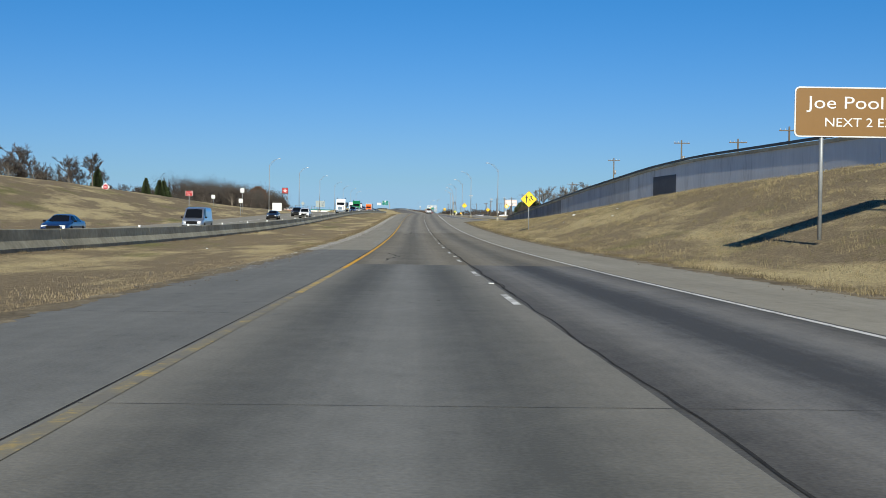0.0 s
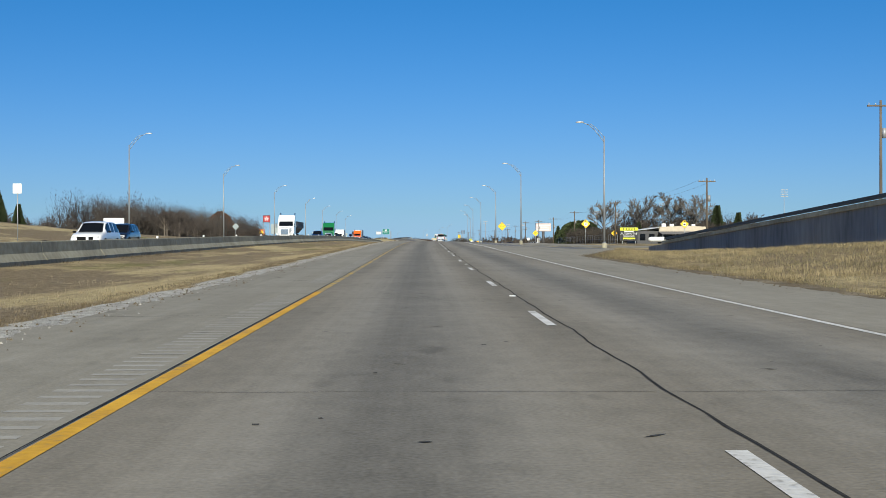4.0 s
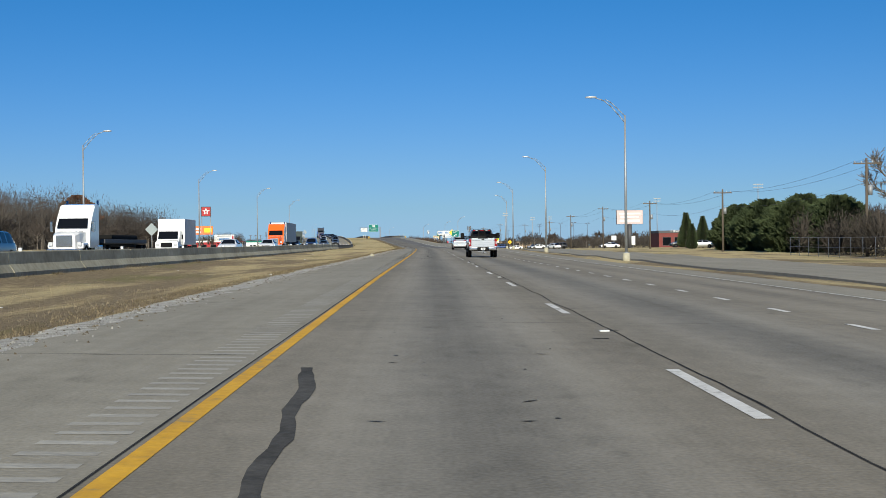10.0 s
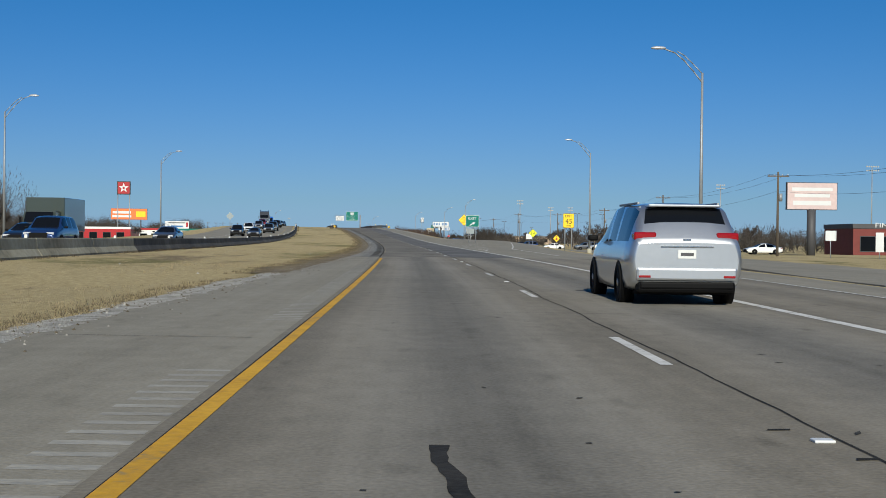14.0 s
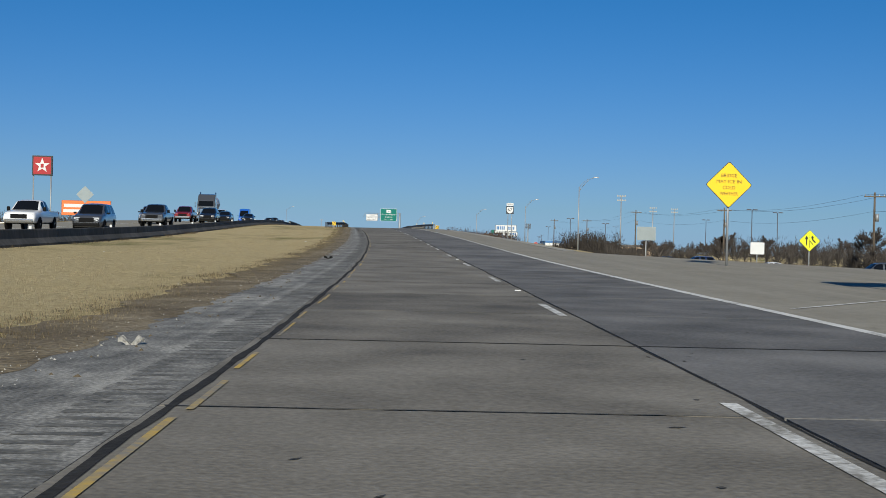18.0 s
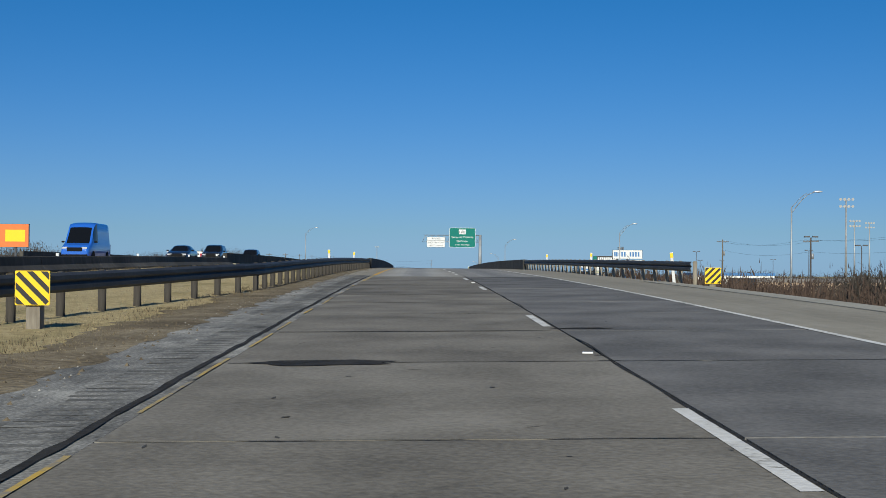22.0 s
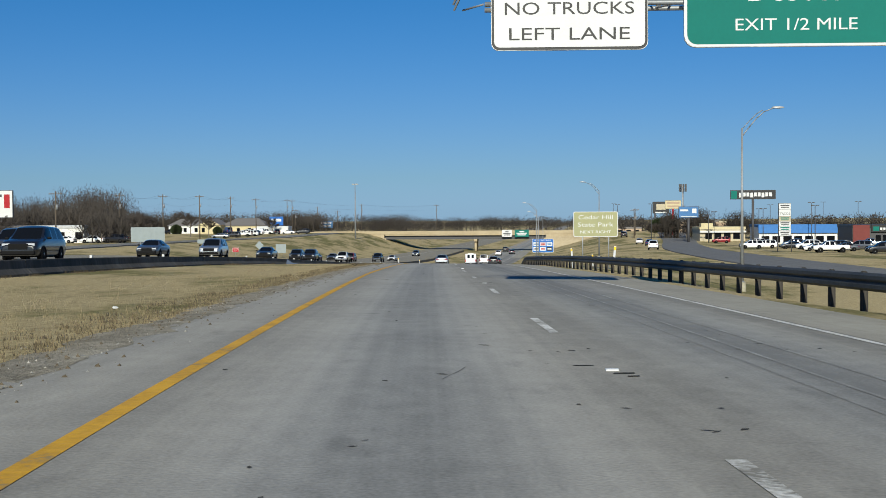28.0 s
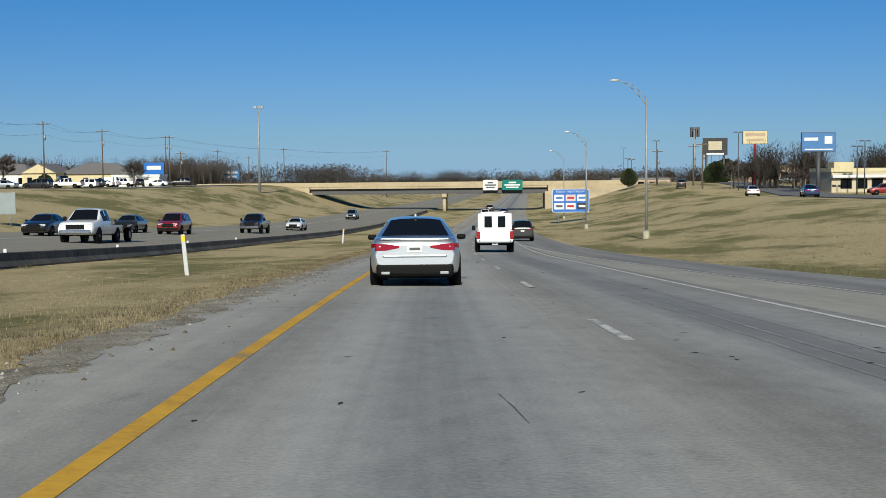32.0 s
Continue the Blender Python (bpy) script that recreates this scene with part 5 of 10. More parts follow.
def sign(name, label, x, y, zc, outline, face, border=None, posts=((0.0,),), post_r=0.045, turn=None, post_mat=None, back=None, category="sign", group="", ground=None, border_k=0.95):
    """A sign whose plate's centre is at x, y, zc; it stands on the soil on its posts. Returns the plate and the centre's height over the base."""
    s, d = along(x, y)
    base = ground_z(s, d) if ground is None else ground
    th = line(s)[3] if turn is None else radians(turn)
    root = thing(name, label, category, group, m=Matrix.Translation((x, y, base)) @ Matrix.Rotation(th, 4, 'Z'))
    h = zc - base
    pl = panel("plate", shifted(outline, 0, h), back or M_ALU, root, -0.01, 0.02)
    if border is not None:
        panel("border", shifted(outline, 0, h), border, pl, -0.016, -0.011)
        panel("face", shifted(outline, 0, h, border_k) if isinstance(border_k, float) else border_k(h), face, pl, -0.021, -0.0165)
    else:
        panel("face", shifted(outline, 0, h, 0.995), face, pl, -0.016, -0.011)
    top = max(z for _, z in outline)
    for (px,) in posts:
        reach = min(top * 0.8, top - 0.05) if abs(px) > 0.01 else top * 0.8
        bm = bmesh.new()
        tube(bm, (px, 0.07, -0.4), (px, 0.07, h + reach), post_r, post_r, 10)
        part("post", bm, post_mat or M_STEEL, root)
    return pl, h


def rect(w, h, r=0.06):
    return rounded(w, h, r)


def inner(w, h, r, gap):
    return lambda hh: shifted(rounded(w - 2 * gap, h - 2 * gap, max(0.01, r - gap * 0.5)), 0, hh)


def arrow(parent, pts, h, y=-0.024):
    bm = bmesh.new()
    prism(bm, [(x, z + h) for x, z in pts], y - 0.003, y)
    bmesh.ops.recalc_face_normals(bm, faces=bm.faces)
    part("arrow", bm, M_BLACK, parent)


pl, h = sign("brown_guide_sign", "brown recreation guide sign with white letters on two steel posts", 14.45, 40.0, 3.52, rect(4.81, 1.6, 0.15), M_BROWNSIGN, M_WHITESIGN, ((-1.5,), (1.5,)), border_k=inner(4.81, 1.6, 0.15, 0.04), post_r=0.065)
words("lettering", "Joe Pool Lake", 0.56, M_WHITESIGN, pl, 0, -0.025, h + 0.28, 4.06)
words("lettering", "NEXT 2 EXITS", 0.4, M_WHITESIGN, pl, 0, -0.025, h - 0.34, 2.84)

MERGE_STEM = [(-0.30, -0.36), (-0.19, -0.36), (-0.19, 0.14), (-0.10, 0.14), (-0.245, 0.42), (-0.39, 0.14), (-0.30, 0.14)]
MERGE_BEND = [(0.42, -0.17), (0.50, -0.09), (0.27, 0.12), (0.27, 0.2), (0.35, 0.2), (0.215, 0.42), (0.08, 0.2), (0.165, 0.2), (0.165, 0.08)]
MERGE_LINE = [(-0.02, -0.52), (0.02, -0.52), (0.02, -0.08), (0.3, -0.36), (0.33, -0.33), (0.02, 0.06), (-0.02, 0.12)]


def merge_sign(x, y, zc, side, face, label):
    pl, h = sign("merge_sign", label, x, y, zc, diamond(side), face, M_BLACK, border_k=0.965, group="yellow warning signs")
    k = side / 1.2
    for pts in (MERGE_STEM, MERGE_BEND, MERGE_LINE):
        arrow(pl, [(a * k, b * k) for a, b in pts], h)
    for z in (0.22, 0.38, 0.54):
        arrow(pl, [(a * k, (b + z) * k) for a, b in ((-0.02, 0), (0.02, 0), (0.02, 0.09), (-0.02, 0.09))], h)


merge_sign(11.5, 127.9, 1.95, 1.2, M_YELLOWSIGN, "yellow diamond sign with merging arrows on one post")
merge_sign(24.1, 766.8, 3.5, 1.15, M_LIMESIGN, "yellow diamond sign with merging arrows beside the exit")
UPARROW = [(-0.05, -0.08), (0.05, -0.08), (0.05, 0.0), (0.15, 0.0), (0.0, 0.17), (-0.15, 0.0), (-0.05, 0.0)]
pl, h = sign("clearance_sign", "yellow diamond low clearance sign reading 16-7", 14.7, 380.2, 3.55, diamond(1.14), M_YELLOWSIGN, M_BLACK, border_k=0.965, group="yellow warning signs")
words("lettering", "16'-7\"", 0.42, M_BLACK, pl, 0, -0.025, h, 1.12)
arrow(pl, [(x, z + 0.42) for x, z in UPARROW], h)
arrow(pl, [(x, -z - 0.42) for x, z in UPARROW], h)
for x, y, z, side, label in ((23.5, 409.5, 2.6, 0.9, "small yellow diamond warning sign on a thin post"), (40.5, 413.8, 2.6, 0.95, "yellow diamond warning sign by the fence")):
    pl, h = sign("warning_sign", label, x, y, z, diamond(side), M_YELLOWSIGN, M_BLACK, border_k=0.965, group="yellow warning signs")
    bars(pl, [(0, h + 0.15, 0.45, 0.06), (0, h, 0.6, 0.06), (0, h - 0.15, 0.45, 0.06)], M_BLACK, -0.0215)
pl, h = sign("speed_warning_sign", "yellow diamond speed warning sign with a black 45", 24.3, 336.0, 3.15, diamond(0.98), M_YELLOWSIGN, M_BLACK, border_k=0.965, group="yellow warning signs")
panel("plate_square", shifted(rounded(0.5, 0.5, 0.04), 0, h - 0.08), M_WHITESIGN, pl, -0.026, -0.0215)
words("lettering", "45", 0.34, M_BLACK, pl, 0, -0.028, h - 0.08)
arrow(pl, [(x, z + 0.38) for x, z in UPARROW], h)
pl, h = sign("ice_warning_sign", "yellow diamond sign warning of bridge ice in black letters", 9.0, 723.3, 5.25, diamond(1.32), M_YELLOWSIGN, M_BLACK, border_k=0.97, group="yellow warning signs")
for k, (tx, wd) in enumerate((("BRIDGE", 0.62), ("MAY ICE IN", 1.0), ("COLD", 0.5), ("WEATHER", 0.72))):
    words("lettering", tx, 0.2, M_BLACK, pl, 0, -0.025, h + 0.36 - 0.24 * k, wd)
pl, h = sign("stop_ahead_sign", "yellow diamond sign with a red disc and arrow", 27.0, 752.0, 2.5, diamond(0.95), M_YELLOWSIGN, M_BLACK, border_k=0.965, group="yellow warning signs")
panel("disc", [(0.2 * math.cos(radians(22.5 + 45 * k)), h - 0.1 + 0.2 * math.sin(radians(22.5 + 45 * k))) for k in range(8)], M_REDSIGN, pl, -0.026, -0.0215)
arrow(pl, [(x, z + 0.3) for x, z in UPARROW], h)
pl, h = sign("exit_speed_sign", "yellow rectangular exit speed sign with a black 45", 14.5, 633.0, 4.0, rect(0.95, 1.25, 0.06), M_YELLOWSIGN, M_BLACK, ((-0.3,), (0.3,)), border_k=0.96)
words("lettering", "EXIT", 0.3, M_BLACK, pl, 0, -0.025, h + 0.38)
words("lettering", "45", 0.62, M_BLACK, pl, 0, -0.025, h - 0.08)
words("lettering", "MPH", 0.2, M_BLACK, pl, 0, -0.025, h - 0.46)
pl, h = sign("exit_sign", "green exit sign with a white arrow on two posts", 9.3, 701.5, 4.8, rect(1.9, 1.68, 0.16), M_GREENSIGN, M_WHITESIGN, ((-0.5,), (0.5,)), border_k=inner(1.9, 1.68, 0.16, 0.045))
words("lettering", "EXIT", 0.48, M_WHITESIGN, pl, 0, -0.025, h + 0.36, 1.14)
bm = bmesh.new()
ar = [(-0.43, -0.54), (-0.36, -0.66), (0.1, -0.38), (0.17, -0.52), (0.43, -0.17), (0.0, -0.19), (0.05, -0.29)]
prism(bm, [(x, z + h) for x, z in ar], -0.027, -0.024)
bmesh.ops.recalc_face_normals(bm, faces=bm.faces)
part("arrow", bm, M_WHITESIGN, pl)
# route marker
s, d = along(2.8, 793.4)
rt = thing("route_marker", "white route shield 67 under a NORTH plate on two posts", "sign", m=Matrix.Translation((2.8, 793.4, ground_z(s, d))) @ Matrix.Rotation(line(s)[3], 4, 'Z'))
hz = 6.05 - ground_z(s, d)
pl = panel("plate", shifted(rect(0.66, 0.26, 0.03), 0, hz + 0.5), M_WHITESIGN, rt, -0.01, 0.02)
words("lettering", "NORTH", 0.19, M_BLACK, pl, 0, -0.014, hz + 0.5, 0.54)
pl = panel("shield_back", shifted(rect(0.72, 0.72, 0.04), 0, hz - 0.04), M_BLACK, rt, -0.01, 0.02)
sh = [(0, -0.33), (0.2, -0.26), (0.31, -0.1), (0.29, 0.08), (0.32, 0.22), (0.22, 0.32), (0.1, 0.27), (0, 0.31), (-0.1, 0.27), (-0.22, 0.32), (-0.32, 0.22), (-0.29, 0.08), (-0.31, -0.1), (-0.2, -0.26)]
panel("shield", [(x, z + hz - 0.04) for x, z in sh], M_WHITESIGN, pl, -0.018, -0.011)
words("lettering", "67", 0.42, M_BLACK, pl, 0, -0.022, hz - 0.04, 0.44)
for px in (-0.17, 0.2):
    bm = bmesh.new()
    tube(bm, (px, 0.06, -0.4), (px, 0.06, hz + 0.6), 0.035, 0.035, 8)
    part("post", bm, M_STEEL, rt)


def striped_marker(x, y, zc, flip, size):
    s, d = along(x, y)
    g = ground_z(s, d)
    r = thing("hazard_marker", "yellow and black striped hazard board at the guardrail end", "hazard marker", "guardrail end boards", m=Matrix.Translation((x, y, g)) @ Matrix.Rotation(line(s)[3], 4, 'Z'))
    h = zc - g
    a = size / 2
    pl = panel("board", shifted(rect(size, size, 0.02), 0, h), M_YELLOWSIGN, r, -0.01, 0.02)
    sg = -1 if flip else 1
    for k in range(-2, 3):
        # a slanting band between two parallel lines, cut to the board's square
        lo, hi = (k - 0.24) * size * 0.42, (k + 0.24) * size * 0.42
        q = []
        for c, xs in ((lo, (-1, 1)), (hi, (1, -1))):
            ends = sorted((max(-a, -a - c), min(a, a - c)))
            q += [(x, x + c) for x in (ends if xs[0] < 0 else ends[::-1])]
        if lo < 0 < hi or abs(k) <= 2 and max(abs(lo), abs(hi)) < 2 * a:
            bm = bmesh.new()
            prism(bm, [(sg * x * 0.96, z * 0.96 + h) for x, z in q], -0.015, -0.0105)
            bmesh.ops.recalc_face_normals(bm, faces=bm.faces)
            part("stripe", bm, M_BLACK, pl)
    bm = bmesh.new()
    box(bm, -0.1, 0.1, 0.03, 0.25, -0.3, h - 0.1)
    part("stub", bm, M_WOODPOST, r)


striped_marker(-18.9, 840.3, 5.0, True, 0.5)
striped_marker(-5.7, 865.3, 5.14, False, 0.54)

# signs seen from behind, and plain boards
BACKS = [("do_not_enter_sign", "white and red round-faced sign on a post", -50.6, 206.4, 4.2, diamond(1.0), M_WHITESIGN, ((0,),)),
         ("sign_back", "pale aluminium sign back on two posts", -29.9, 272.0, 1.75, rect(2.0, 1.7), M_WHITESIGN, ((-0.6,), (0.6,))),
         ("sign_back", "small pale sign back on a post", -33.0, 238.0, 2.6, rect(0.75, 0.75), M_WHITESIGN, ((0,),)),
         ("sign_back", "small pale sign back on a post", -42.0, 262.0, 3.6, rect(0.75, 0.75), M_WHITESIGN, ((0,),)),
         ("sign_back", "ribbed aluminium sign back on two posts", -33.6, 443.8, 4.1, rect(3.2, 2.2), M_SIGNBACK, ((-1.0,), (1.0,))),
         ("sign_back", "tall pale sign back on a post", -36.0, 262.0, 5.0, rect(0.8, 0.9), M_WHITESIGN, ((0,),)),
         ("sign_back", "grey diamond sign back on a post", -32.1, 526.7, 4.2, diamond(1.1), M_SIGNBACK, ((0,),)),
         ("sign_back", "grey diamond sign back on a post", -38.5, 795.0, 6.6, diamond(1.2), M_SIGNBACK, ((0,),)),
         ("sign_back", "grey diamond sign back on a post", -34.0, 380.0, 3.6, diamond(0.9), M_SIGNBACK, ((0,),)),
         ("sign_back", "pale sign back on one post", 12.0, 766.6, 3.75, rect(1.4, 1.0), M_SIGNBACK, ((0,),)),
         ("sign_back", "pale sign back on one post", 25.4, 789.0, 2.9, rect(1.3, 1.1), M_WHITESIGN, ((0,),)),
         ("sign_back", "pale sign by the frontage road", 42.3, 647.2, 3.0, rect(1.1, 1.0), M_WHITESIGN, ((0,),)),
         ("sign_back", "pale sign by the frontage road", 46.0, 644.0, 2.4, rect(0.8, 1.9), M_WHITESIGN, ((0,),)),
         ("sign_back", "green-grey sign back on two posts", -82.2, 1205.3, 3.23, rect(4.4, 1.9), M_SIGNBACK, ((-1.0,), (1.0,))),
         ("sign_back", "grey diamond sign back on a post", -82.9, 1274.8, 0.1, diamond(1.15), M_SIGNBACK, ((0,),)),
         ("sign_back", "pale sign back on two posts", -83.6, 1298.0, -1.15, rect(2.1, 1.8), M_SIGNBACK, ((-0.6,), (0.6,))),
         ("sign_back", "grey-green sign back on one post", -100.1, 1298.0, -0.05, rect(1.5, 1.7), M_SIGNBACK, ((0,),))]
for name, label, x, y, z, outline, face, posts in BACKS:
    pl, h = sign(name, label, x, y, z, outline, face, None, posts)
    if name == "do_not_enter_sign":
        panel("disc", [(0.42 * math.cos(radians(15 * k)), h + 0.42 * math.sin(radians(15 * k))) for k in range(24)], M_REDSIGN, pl, -0.022, -0.0165)
        panel("bar", shifted(rect(0.6, 0.13, 0.01), 0, h), M_WHITESIGN, pl, -0.026, -0.0225)
for x, y, z in ((-36.7, 204.6, 3.3), (-84.7, 1263.7, -0.4)):
    pl, h = sign("wrong_way_sign", "red sign with white WRONG WAY letters", x, y, z, rect(1.15, 0.8, 0.05), M_REDSIGN, M_WHITESIGN, group="wrong way signs")
    words("lettering", "WRONG", 0.24, M_WHITESIGN, pl, 0, -0.025, h + 0.16, 0.85)
    words("lettering", "WAY", 0.24, M_WHITESIGN, pl, 0, -0.025, h - 0.16, 0.55)

# park guide sign
pl, h = sign("park_guide_sign", "faded olive park guide sign with pale letters", -27.05, 1152.3, 4.68, rect(3.75, 2.13, 0.16), M_FADEDSIGN, M_WHITESIGN, ((-1.1,), (1.1,)), border_k=inner(3.75, 2.13, 0.16, 0.05), post_r=0.06)
for k, (tx, wd, sz) in enumerate((("Cedar Hill", 2.9, 0.5), ("State Park", 3.0, 0.5), ("NEXT RIGHT", 2.6, 0.34))):
    words("lettering", tx, sz, M_WHITESIGN, pl, 0, -0.025, h + 0.58 - 0.62 * k, wd)

# another speed warning sign beside the frontage road
pl, h = sign("speed_warning_sign", "yellow diamond speed warning sign beside the frontage road", 39.85, 340.0, 3.18, diamond(0.95), M_YELLOWSIGN, M_BLACK, border_k=0.965, group="yellow warning signs")
panel("plate_square", shifted(rounded(0.46, 0.5, 0.04), 0, h - 0.08), M_WHITESIGN, pl, -0.026, -0.0215)
bars(pl, [(0, h - 0.08, 0.3, 0.24)], M_BLACK, -0.0265)
arrow(pl, [(x, z + 0.38) for x, z in UPARROW], h)
# stop sign at the frontage road
oct8 = [(0.42 * math.cos(radians(22.5 + 45 * k)), 0.42 * math.sin(radians(22.5 + 45 * k))) for k in range(8)]
pl, h = sign("stop_sign", "red octagonal stop sign on a post", 11.7, 907.0, 3.0, oct8, M_REDSIGN, M_WHITESIGN, border_k=0.93)
words("lettering", "STOP", 0.26, M_WHITESIGN, pl, 0, -0.03, h, 0.62)

# overhead cantilever sign
gs, gd = along(-22.5, 1076.1)
gz = ground_z(gs, gd)
gan = thing("overhead_sign", "grey steel cantilever carrying a green and a white guide sign", "overhead sign", m=Matrix.Translation((-22.5, 1076.1, gz)) @ Matrix.Rotation(line(gs)[3] * 0.5, 4, 'Z'))
bm = bmesh.new()
tube(bm, (0, 0, -0.5), (0, 0, 12.05 - gz), 0.36, 0.28, 16)
tube(bm, (0, 0, -0.2), (0, 0, 0.12), 0.6, 0.6, 16)
part("column", bm, M_STEEL, gan)
z0, z1 = 10.6 - gz, 11.95 - gz
bm = bmesh.new()
for yy in (-0.1, 0.75):
    for z in (z0, z1):
        tube(bm, (0.3, yy + 0.0, z), (-10.9, yy, z), 0.06, 0.06, 6)
    for k in range(9):
        x = -0.4 - 1.25 * k
        tube(bm, (x, yy, z0), (x - 0.62, yy, z1), 0.03, 0.03, 5)
        tube(bm, (x - 0.62, yy, z1), (x - 1.25, yy, z0), 0.03, 0.03, 5)
for k in range(10):
    x = -0.4 - 1.17 * k
    for z in (z0, z1):
        tube(bm, (x, -0.1, z), (x - 0.5, 0.75, z), 0.025, 0.025, 5)
part("truss_arm", bm, M_STEEL, gan)
for (x0, x1, za, zb, face, rr, rows) in ((-6.2, -0.95, 9.5, 13.45, M_GREENSIGN, 0.28, (("Grand Prairie", 0.62, 4.4, -0.2), ("DeSoto", 0.62, 2.25, -1.0), ("EXIT \u00bd MILE".replace("\u00bd", "1/2"), 0.4, 2.85, -1.55 - 0.2))),
                                         (-10.75, -7.05, 9.47, 11.6, M_WHITESIGN, 0.18, (("AHEAD", 0.42, 1.75, 0.66), ("NO TRUCKS", 0.42, 3.05, -0.1), ("LEFT LANE", 0.42, 2.85, -0.7)))):
    cx, cz, w, hh = (x0 + x1) / 2, (za + zb) / 2 - gz, x1 - x0, zb - za
    pl = panel("sign_panel", shifted(rounded(w, hh, rr), cx, cz), M_ALU, gan, -0.32, -0.22)
    panel("border", shifted(rounded(w - 0.02, hh - 0.02, rr), cx, cz), M_WHITESIGN if face is M_GREENSIGN else M_BLACK, pl, -0.327, -0.321)
    panel("face", shifted(rounded(w - 0.14, hh - 0.14, rr - 0.05), cx, cz), face, pl, -0.334, -0.328)
    for tx, sz, wd, dz in rows:
        words("lettering", tx, sz, M_WHITESIGN if face is M_GREENSIGN else M_BLACK, pl, cx, -0.338, cz + dz + (0.28 if face is M_GREENSIGN else 0), wd)
    if face is M_GREENSIGN:
        panel("route_square", shifted(rounded(1.45, 0.95, 0.06), cx, cz + 1.15), M_WHITESIGN, pl, -0.339, -0.3345)
        words("lettering", "FM", 0.22, M_BLACK, pl, cx, -0.342, cz + 1.45)
        words("lettering", "1382", 0.6, M_BLACK, pl, cx, -0.342, cz + 1.03, 1.25)
    else:
        panel("divider", shifted(rounded(w - 0.2, 0.05, 0.01), cx, cz + 0.3), M_BLACK, pl, -0.339, -0.3345)

# blue services sign
pl, h = sign("services_sign", "blue services sign with six small logo panels", -29.8, 1400.0, -3.4, rect(6.0, 3.8, 0.3), M_BLUESIGN, M_WHITESIGN, ((-2.0,), (2.0,)), border_k=inner(6.0, 3.8, 0.3, 0.08), post_r=0.09)
words("lettering", "FOOD - NEXT RIGHT", 0.42, M_WHITESIGN, pl, 0, -0.025, h + 1.45, 4.6)
for k in range(6):
    x, z = -1.85 + 1.85 * (k % 3), h + 0.45 - 1.35 * (k // 3)
    panel("logo_panel", shifted(rounded(1.6, 1.05, 0.08), x, z), (M_WHITESIGN, M_PINK, M_WHITESIGN, M_WHITESIGN, M_WHITESIGN, M_BLACK)[k], pl, -0.03, -0.0215)
    bars(pl, [(x, z, 1.1, 0.35)], (M_BLUEWALL, M_REDSIGN, M_BLUEWALL, M_DARKGREY, M_REDSIGN, M_WHITESIGN)[k], -0.031)

# ---- roadside business signs and billboards ----
def board(name, label, x, y, z, w, h, face, post_w=0.4, posts=(0.0,), post_mat=None, marks=(), category="billboard", depth=0.5, turn=0.0):
    s, d = along(x, y)
    g = ground_z(s, d)
    r = thing(name, label, category, m=Matrix.Translation((x, y, g)) @ Matrix.Rotation(line(s)[3] + radians(turn), 4, 'Z'))
    c = z - g
    bm = bmesh.new()
    box(bm, -w / 2, w / 2, -depth / 2, depth / 2, c - h / 2, c + h / 2, bevel=0.04)
    fr = part("cabinet", bm, M_DARKGREY, r)
    panel("face", shifted(rounded(w - 0.16, h - 0.16, 0.05), 0, c), face, fr, -depth / 2 - 0.02, -depth / 2 - 0.003)
    for mx, mz, mw, mh, mm in marks:
        bars(fr, [(mx * w, c + mz * h, mw * w, mh * h)], mm, -depth / 2 - 0.0205)
    for px in posts:
        bm = bmesh.new()
        tube(bm, (px, 0, -0.4), (px, 0, c - h / 2 + 0.1), post_w, post_w, 12)
        part("post", bm, post_mat or M_DARKGREY, r)
    return fr, c, r


fr, c, r = board("automotive_sign", "yellow and black repair shop sign reading AUTOMOTIVE", 44.4, 418.6, 2.45, 3.9, 2.9, M_BLACK, 0.08, (-1.4, 1.4), M_STEEL, category="shop sign", depth=0.2)
panel("phone_strip", shifted(rounded(3.9, 0.6, 0.02), 0, c + 1.1), M_LIMESIGN, fr, -0.125, -0.1205)
bars(fr, [(-1.2 + 0.34 * k, c + 1.1, 0.2, 0.32) for k in range(8)], M_BLACK, -0.126)
words("lettering", "AUTOMOTIVE", 0.62, M_WHITESIGN, fr, 0, -0.126, c + 0.1, 3.6)
bars(fr, [(0, c + 0.6, 2.0, 0.2), (0, c - 0.4, 2.4, 0.16)], M_WHITESIGN, -0.1205)
bars(fr, [(0, c - 0.9, 2.6, 0.3)], M_LIMESIGN, -0.1205)
board("billboard", "pink and white billboard on one thick post", 51.7, 683.0, 8.2, 6.6, 3.5, M_PINK, 0.55, marks=((0, 0.25, 0.8, 0.12, M_WHITESIGN), (0, 0.02, 0.7, 0.12, M_WHITESIGN), (0, -0.25, 0.75, 0.16, M_WHITESIGN)))
fr, c, r = board("gas_station_sign", "tall square sign with a white star on two steel legs", -100.0, 964.0, 18.6, 4.6, 4.6, M_BLACK, 0.16, (-2.0, 2.0), M_STEEL, category="gas station sign", depth=0.7)
panel("red_disc", shifted(rounded(4.0, 4.0, 0.2), 0, c), M_REDSIGN, fr, -0.385, -0.3705)
st = [((1.75 if k % 2 == 0 else 0.72) * math.sin(math.pi * k / 5), c + (1.75 if k % 2 == 0 else 0.72) * math.cos(math.pi * k / 5)) for k in range(10)]
panel("star", st, M_WHITESIGN, fr, -0.4, -0.3855)
panel("inner_mark", shifted(rounded(0.7, 0.9, 0.05), 0, c - 0.05), M_REDSIGN, fr, -0.405, -0.4005)
